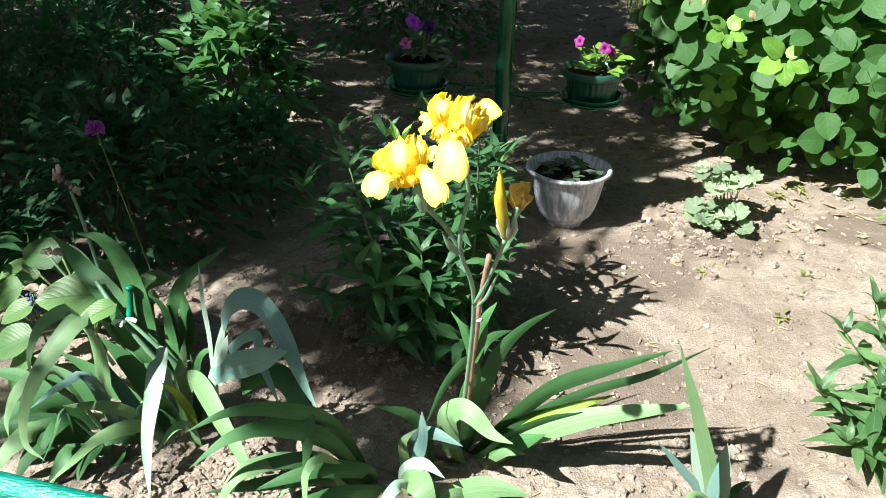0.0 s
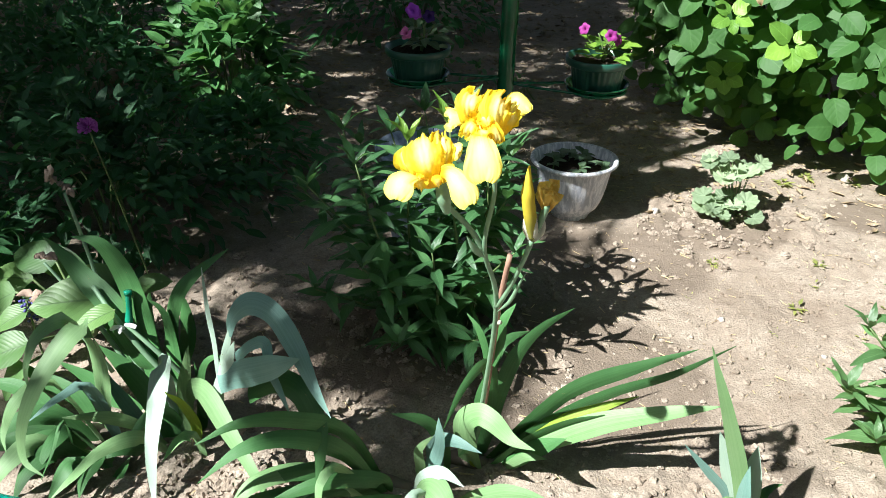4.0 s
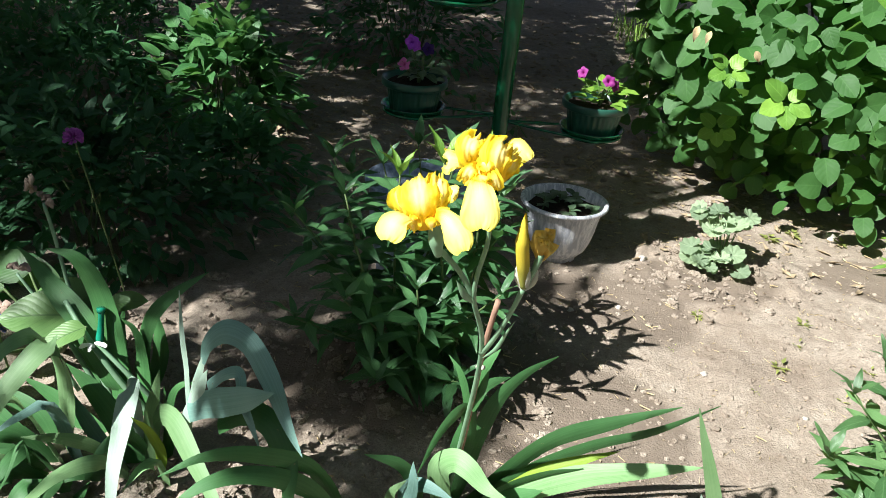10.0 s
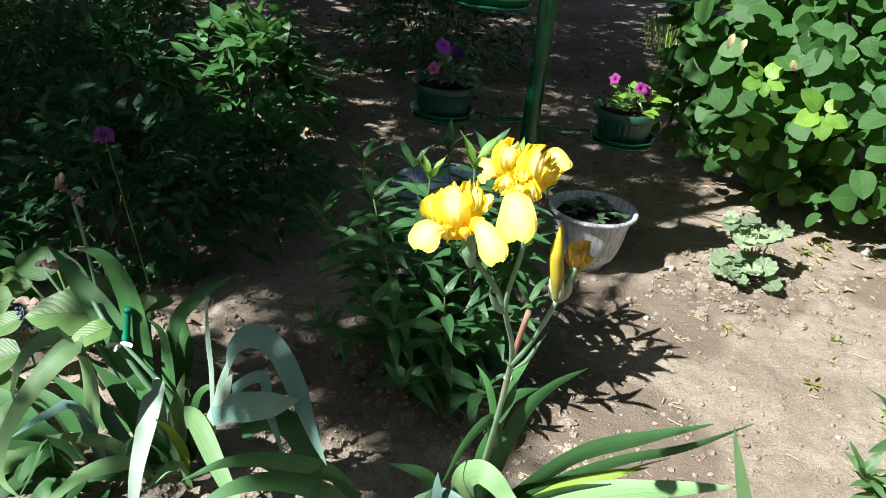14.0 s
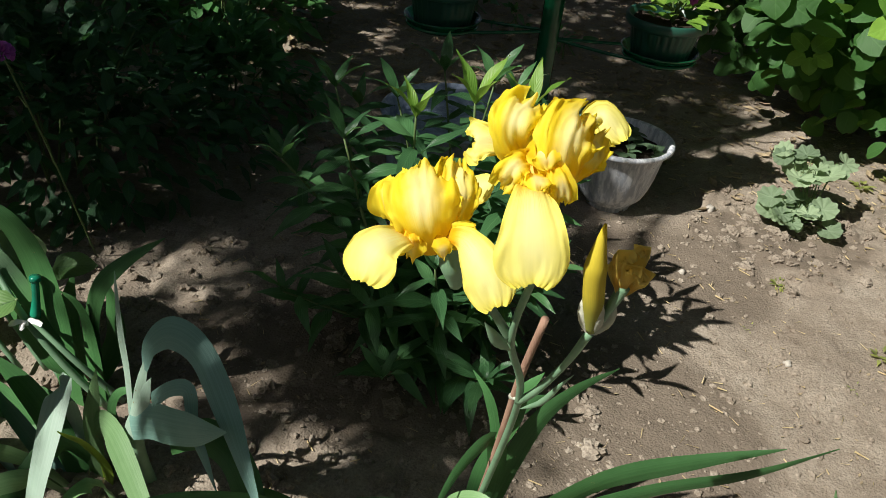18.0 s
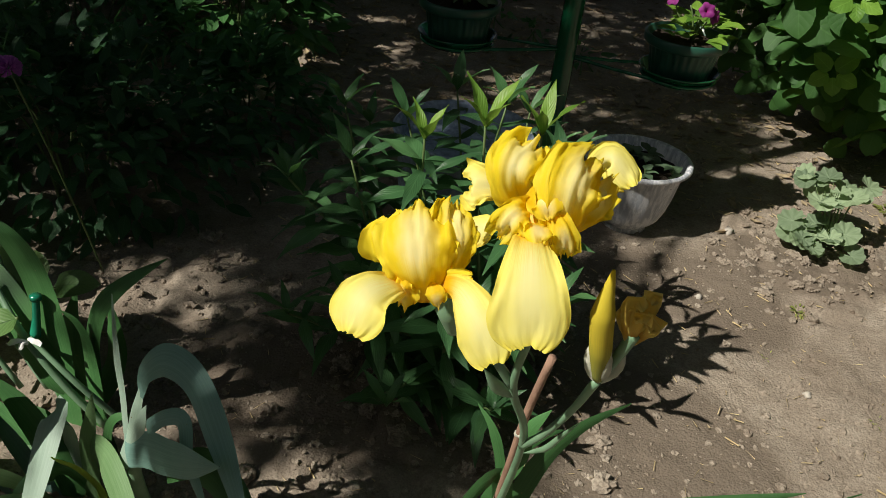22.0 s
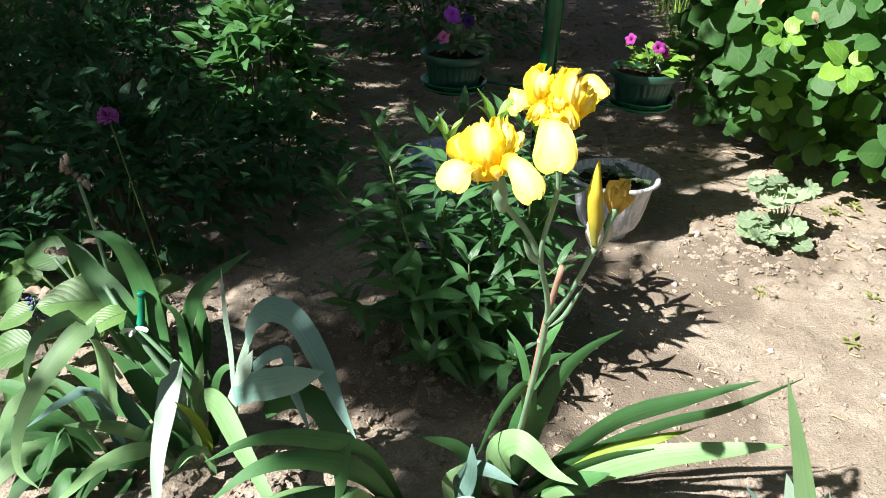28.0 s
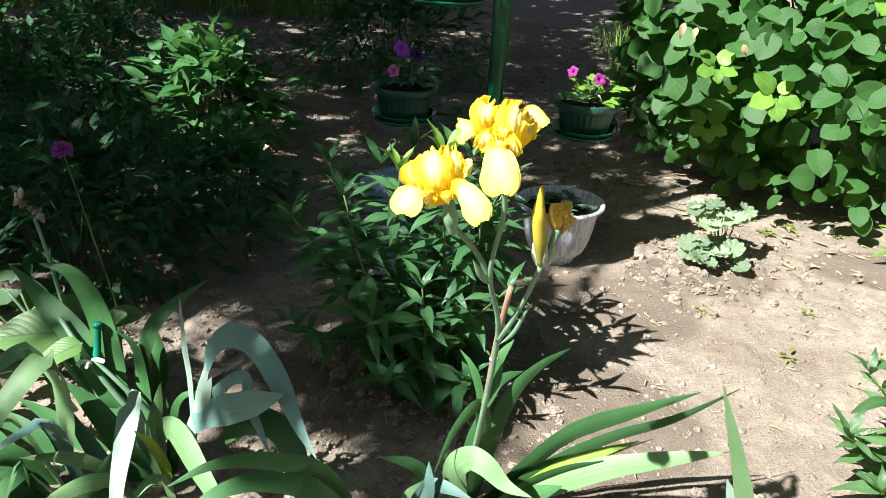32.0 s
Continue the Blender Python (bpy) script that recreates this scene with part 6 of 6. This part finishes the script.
petunia((-0.163, 2.40), top_z, ((-0.015, -0.02, 0.125, PURPLE, 0.7, (-0.3, -0.9, 0.1)), (-0.032, -0.045, 0.065, PINK, 0.6, (-0.2, -0.9, 0.4)), (0.035, 0.0, 0.105, VIOLET_DARK, 0.6, (0.3, -0.8, 0.3)), (-0.002, -0.01, 0.115, PURPLE, 0.55, (0.4, -0.8, 0.3))), 2, "young petunia with purple and pink flowers")
pot(-0.046, 2.10, 0.806, 1.16, "dark green plastic pot on the stand's upper tier")
pot(0.436, 2.40, 0.824, 1.02, "dark green plastic pot on the stand's upper tier")

basin = thing("enamel_basin", (-0.10, 2.16, gz(-0.10, 2.16)), "blue-grey enamel basin behind the phlox, sun spots in its colour", "basin")
v, f, u = lathe([(0.0, 0.004), (0.115, 0.0), (0.125, 0.006), (0.150, 0.16), (0.158, 0.29), (0.168, 0.294), (0.170, 0.300), (0.164, 0.304), (0.153, 0.294), (0.146, 0.25), (0.0, 0.245)], 48)
seat(make_mesh("bowl", v, f, ENAMEL, u), "bowl", basin, (-0.10, 2.16, gz(-0.10, 2.16)))

rail = thing("fence_rail", (-0.62, 0.757, 0.0), "low fence rail of glossy teal-painted pipe", "fence")
put_part("pipe", make_mesh("pipe", *tube([(-1.6, 0.935, 0.285), (-0.62, 0.757, 0.280), (-0.34, 0.706, 0.276), (0.2, 0.60, 0.272), (1.0, 0.45, 0.27)], [0.021] * 5, 16, 4)[:2], TEAL_PAINT), rail)
for x, y in ((-1.5, 0.917), (0.95, 0.46)):
    put_part("post", make_mesh("post", *tube([(x, y, -0.1), (x, y, 0.28)], [0.018, 0.018], 12, 2)[:2], TEAL_PAINT), rail)


# ---- trees that shade the bed, out of the camera's sight, some added to block sky ----
def shade(px, py):
    """How much the crowns close over the line from the sun to this spot of the ground: 0 open, 1 closed."""
    ex, ey = zip((-3.0, 1.55), (-1.6, 1.72), (-0.9, 1.80), (-0.6, 1.70), (-0.36, 1.56), (0.0, 1.64), (0.14, 1.92), (0.45, 2.36), (0.62, 2.62), (0.76, 2.90), (0.95, 3.40), (1.4, 3.80), (1.9, 3.90), (4.0, 4.9), (7.0, 5.5))
    deep = max(py - float(np.interp(px, ex, ey)), 0.45 - py, px - 2.7, -1.7 - px)
    full = min(1.0, max(0.0, (deep + 0.12) / 0.35))
    if px < 0.06 and py > 1.17:
        open_spots = ((-0.68, 1.60, 0.16), (-0.85, 1.50, 0.18), (-0.05, 1.46, 0.05), (-0.25, 1.27, 0.17), (-0.26, 1.47, 0.05))
        full = max(full, 0.0 if any(math.hypot(px - x, py - y) < r for x, y, r in open_spots) else 0.92 if px > -0.42 else 0.20)
    full *= 0.80 + 0.5 * float(vnoise(px, py, 2.6, 41)) - (0.85 if math.hypot(px + 0.8, py - 3.46) < 0.36 or math.hypot(px - 0.91, py - 4.49) < 0.20 else 0.0)
    return full * (0.58 if px < -0.75 and py > 1.75 else 0.6 if px < -0.5 and py > 2.3 else (0.60 if px > 0.25 else 0.80) if py > 2.2 else 1.0)


rng = random.Random(123)
tree_leaf = leaf_set("tree_leaf", ovate, 0.62, TREE_LEAF, 3, 20, rows=3, cols=2, droop=0.2, fold=0.2)


def tree(foot, span, seed, clumps, label):
    rng = random.Random(seed)
    x, y = foot
    ob = thing("shade_tree", (x, y, gz(x, y)), label, "tree")
    put_part("trunk", make_mesh("trunk", *tube([(x, y, -0.1), (x + 0.05, y + 0.05, 1.2), (x, y + 0.1, 2.6), (x + 0.1, y, 4.2)], [0.16, 0.12, 0.10, 0.05], 12, 5)[:2], BARK), ob)
    items, ends = [], []
    made = 0
    for trial in range(clumps):
        z = rng.uniform(2.5, 4.0)
        sx, sy = rng.uniform(*span[:2]), rng.uniform(*span[2:])
        if shade(sx, sy) < rng.uniform(0.02, 1.0):
            continue
        made += 1
        c0 = Vector((sx - 0.75 * z, sy - 0.55 * z, z))
        if made % 12 == 0:
            ends.append(c0)
        for q in range(24):
            p = c0 + Vector((rng.gauss(0, 0.06), rng.gauss(0, 0.06), rng.gauss(0, 0.05)))
            d = Vector((rng.uniform(-1, 1), rng.uniform(-1, 1), rng.uniform(-0.7, 0.3)))
            items.append((rng.choice(tree_leaf), p, aim(d, UP + Vector((rng.uniform(-0.8, 0.8), rng.uniform(-0.8, 0.8), 0)), rng.uniform(0.06, 0.10))))
    v, f, u = join_leaves(items)
    tagged(put_part("crown", make_mesh("crown", v, f, TREE_LEAF, u), ob), kind="stuff")
    for e in ends:
        s = Vector((x, y, rng.uniform(1.9, 3.2)))
        put_part("limb", make_mesh("limb", *tube([s, s.lerp(e, 0.5) + Vector((0, 0, 0.25)), e], [0.04, 0.022, 0.006], 6, 4)[:2], BARK), ob)


tree((-4.6, 1.3), (-4.2, 0.9, 1.0, 5.2), 1, 3700, "shade tree with a wide leafy crown over the bed")
tree((5.2, 6.4), (0.3, 6.5, 2.6, 9.0), 2, 5000, "shade tree with a wide leafy crown behind the hydrangea")
tree((-5.2, 6.4), (-6.5, 0.9, 4.6, 9.5), 3, 5600, "wide leafy shade tree at the back of the garden")
# These three unseen trees are added only to hold back sky light.
tree((1.5, 11.0), (-4.0, 3.5, 6.5, 11.5), 6, 4000, "unseen tree added to block sky light far down the garden")
tree((-2.5, -4.5), (-4.5, 4.5, -3.5, 0.5), 4, 1500, "unseen tree added to block sky light on the near side")
tree((5.5, 0.5), (2.6, 6.5, -1.5, 4.0), 5, 1300, "unseen tree added to block sky light beside the bare soil")


# ---- board fence added round the garden, beyond the view, to block low sky light ----
FENCE = plain_material("weathered_fence_boards", (0.10, 0.075, 0.05), (0.20, 0.15, 0.10), 5, 0.9, 0.4, 0.004, stretch=(6, 6, 0.6))


def wall(name, x0, y0, x1, y1, h):
    dx, dy = x1 - x0, y1 - y0
    n = math.hypot(dx, dy)
    ox, oy = -dy / n * 0.04, dx / n * 0.04
    low = [(x0 - ox, y0 - oy), (x1 - ox, y1 - oy), (x1 + ox, y1 + oy), (x0 + ox, y0 + oy)]
    verts = [(x, y, -0.2) for x, y in low] + [(x, y, h) for x, y in low]
    faces = [(0, 1, 5, 4), (1, 2, 6, 5), (2, 3, 7, 6), (3, 0, 4, 7), (4, 5, 6, 7)]
    tagged(new(name, make_mesh(name, verts, faces, FENCE, smooth=False)), "unseen board fence added to block low sky light", "fence", kind="structure")


wall("sky_block_west", -9.0, -7.0, -9.0, 17.0, 2.6)
wall("sky_block_east", 9.0, -7.0, 9.0, 17.0, 2.6)
wall("sky_block_south", -8.9, -7.0, 8.9, -7.0, 2.6)
wall("sky_block_north", -8.9, 17.0, 8.9, 17.0, 2.6)


# ---- litter, clods, weeds and grass ----
rng = random.Random(200)


def scatter(name, count, region, build, mat, label, category):
    verts, faces, base = [], [], 0
    for k in range(count):
        x, y = region()
        v, f = build(x, y, gz(x, y))
        verts += v
        faces += [tuple(i + base for i in q) for q in f]
        base += len(v)
    ob = new(name, make_mesh(name, verts, faces, mat, smooth=False))
    return tagged(ob, label, category, kind="stuff")


def lump(x, y, z, size):
    bm = bmesh.new()
    bmesh.ops.create_icosphere(bm, subdivisions=3 if size > 0.012 else 2 if size > 0.005 else 1, radius=1.0)
    a = rng.uniform(0, 6)
    sx, sy, sz = size * rng.uniform(0.7, 1.3), size * rng.uniform(0.7, 1.3), size * rng.uniform(0.5, 0.9)
    v = []
    for p in bm.verts:
        k = 1 + 0.55 * noise.noise(p.co * 1.9 + Vector((x * 31, y * 17, size * 900))) + 0.5 * noise.noise(p.co * 4.3 + Vector((y * 50, x * 20, 0)))
        q = Vector((p.co.x * sx, p.co.y * sy, p.co.z * sz)) * k
        v.append((x + q.x * math.cos(a) - q.y * math.sin(a), y + q.x * math.sin(a) + q.y * math.cos(a), z + q.z + sz * 0.1))
    f = [tuple(w.index for w in face.verts) for face in bm.faces]
    bm.free()
    return v, f


def dug_place():
    while True:
        x, y = rng.uniform(-1.0, 0.3), rng.uniform(0.75, 2.0)
        if rng.random() < 0.9 - 0.5 * max(0, x):
            return x, y


scatter("soil_clods", 900, dug_place, lambda x, y, z: lump(x, y, z, rng.choice((0.003, 0.004, 0.004, 0.005, 0.006, 0.008, 0.011, 0.018))), SOIL, "crumbly pale clods of dug soil", "soil")
scatter("soil_clods", 6200, lambda: (rng.uniform(-1.0, 1.7), rng.triangular(0.8, 3.2, 1.4)), lambda x, y, z: lump(x, y, z, rng.choice((0.0014, 0.0016, 0.0018, 0.002, 0.0024, 0.003, 0.004, 0.0055, 0.008))), SOIL, "small crumbs of dry soil", "soil")
scatter("soil_clods", 260, lambda: (0.84 + rng.gauss(0, 0.16), 2.32 + rng.gauss(0, 0.13)), lambda x, y, z: lump(x, y, z, rng.choice((0.004, 0.006, 0.009, 0.013))), SOIL, "crumbly soil dug round the pelargonium", "soil")
scatter("soil_clods", 160, lambda: (rng.uniform(0.1, 1.0), rng.uniform(0.95, 1.3)), lambda x, y, z: lump(x, y, z, rng.choice((0.004, 0.006, 0.008, 0.012))), SOIL, "pale clods in front of the iris fan", "soil")


scatter("soil_clods", 230, lambda: (-0.40 + rng.gauss(0, 0.09), 1.02 + rng.gauss(0, 0.07)), lambda x, y, z: lump(x, y, z, rng.choice((0.006, 0.008, 0.011, 0.015, 0.022))), SOIL, "heap of crumbly clods under the iris leaves", "soil")


def straw(x, y, z):
    a, l, w = rng.uniform(0, 6.28), rng.uniform(0.005, 0.03), rng.uniform(0.0004, 0.0012)
    dx, dy = math.cos(a), math.sin(a)
    h = z + 0.003 + rng.uniform(0, 0.004)
    v = [(x - dy * w, y + dx * w, h), (x + dy * w, y - dx * w, h + 0.001), (x + dx * l + dy * w * 0.4, y + dy * l - dx * w * 0.4, h + rng.uniform(-0.001, 0.006)), (x + dx * l - dy * w * 0.4, y + dy * l + dx * w * 0.4, h + 0.001)]
    return v, [(0, 1, 2, 3)]


DRY_LEAF = plain_material("dry_leaf", (0.16, 0.115, 0.065), (0.44, 0.35, 0.22), 30, 0.9, 0.3)


def dry_leaf(x, y, z, scale=1.0):
    """Curled scrap of a fallen leaf."""
    a, l = rng.uniform(0, 6.28), rng.uniform(0.006, 0.022) * scale
    w = l * rng.uniform(0.25, 0.45)
    dx, dy = math.cos(a), math.sin(a)
    h = z + 0.003
    c1, c2 = rng.uniform(0.0, 0.5) * l, rng.uniform(0.0, 0.4) * l
    v = [(x - dx * l, y - dy * l, h + c1), (x - dy * w, y + dx * w, h + c2), (x, y, h), (x + dy * w, y - dx * w, h + c2 * 0.5), (x + dx * l, y + dy * l, h + c1 * 0.6)]
    return v, [(0, 2, 1), (0, 3, 2), (2, 4, 1), (3, 4, 2)]


scatter("leaf_litter", 420, lambda: (rng.uniform(-0.5, 1.6), rng.uniform(1.2, 2.8)), lambda x, y, z: dry_leaf(x, y, z, 0.4), DRY_LEAF, "dry leaf scraps on bare soil", "litter")
scatter("straw_litter", 1300, lambda: (rng.uniform(-0.6, 1.7), rng.uniform(1.0, 3.2)), straw, STRAW, "dry stalk and grass bits on the soil", "litter")
scatter("soil_clods", 1800, lambda: (rng.uniform(-1.6, 1.4), rng.triangular(2.3, 7.0, 3.0)), lambda x, y, z: lump(x, y, z, rng.choice((0.003, 0.004, 0.005, 0.007, 0.010, 0.015))), SOIL, "crumbs and clods on the shaded soil", "soil")
scatter("leaf_litter", 4600, lambda: (rng.uniform(-1.8, 1.6), rng.triangular(2.2, 7.5, 3.2)), lambda x, y, z: dry_leaf(x, y, z, 1.5), DRY_LEAF, "dry brown leaf scraps on the shaded soil", "litter")
scatter("straw_litter", 1800, lambda: (rng.uniform(-1.2, 1.6), rng.triangular(2.3, 6.5, 3.0)), straw, STRAW, "dry stalk and leaf bits on shaded soil", "litter")
for x, y, s in ((0.683, 1.758, 0.011), (1.36, 2.74, 0.018), (0.62, 2.38, 0.012), (0.5, 2.05, 0.010), (0.36, 2.02, 0.009), (0.9, 1.62, 0.008)):
    v, f = lump(x, y, gz(x, y), s)
    tagged(new("stone", make_mesh("stone", v, f, STONE)), "small pale stone on dry soil", "stone", "loose stones")

weed_leaves = leaf_set("weed_leaf", ovate, 0.42, WEED, 3, 24, rows=4, cols=2, droop=0.2)
for k, (x, y, s, n) in enumerate(((0.735, 2.06, 0.030, 16), (0.90, 1.83, 0.032, 9), (1.04, 2.06, 0.030, 10), (0.98, 1.94, 0.02, 6), (0.80, 1.70, 0.016, 5), (1.14, 1.84, 0.02, 6), (1.12, 2.66, 0.045, 16), (1.22, 2.72, 0.04, 14), (1.38, 2.68, 0.04, 12), (0.62, 1.86, 0.014, 5), (1.02, 1.70, 0.018, 6))):
    w = thing("weed", (x, y, gz(x, y)), "tiny green weed in dry soil", "weed", "weeds in the bare soil")
    for q in range(n):
        a = q * 2.4
        d = Vector((math.cos(a), math.sin(a), rng.uniform(0.1, 0.8)))
        put_part("leaf", rng.choice(weed_leaves), w, at=(x + 0.006 * math.cos(a) * (q % 4), y + 0.006 * math.sin(a) * (q % 4), gz(x, y) + 0.003 + 0.002 * (q % 4)), turn=aim(d, UP, s * rng.uniform(0.38, 0.90)))


def grass_blade(x, y, z):
    a, h, w = rng.uniform(0, 6.28), rng.uniform(0.10, 0.28), rng.uniform(0.003, 0.006)
    lx, ly = rng.uniform(-0.1, 0.1), rng.uniform(-0.1, 0.1)
    dx, dy = w * math.cos(a), w * math.sin(a)
    return [(x - dx, y - dy, z), (x + dx, y + dy, z), (x + lx * 0.4 + dx * 0.8, y + ly * 0.4 + dy * 0.8, z + h * 0.6), (x + lx * 0.4 - dx * 0.8, y + ly * 0.4 - dy * 0.8, z + h * 0.6), (x + lx, y + ly, z + h)], [(0, 1, 2, 3), (3, 2, 4)]


scatter("grass", 9000, lambda: (rng.uniform(-6.0, -0.9), rng.uniform(6.6, 10.0)), grass_blade, GRASS, "tall fresh green grass in the sun", "grass")
scatter("grass", 1500, lambda: (rng.uniform(1.0, 3.5), rng.uniform(4.6, 6.5)), grass_blade, GRASS, "patch of low grass behind the hydrangea", "grass")
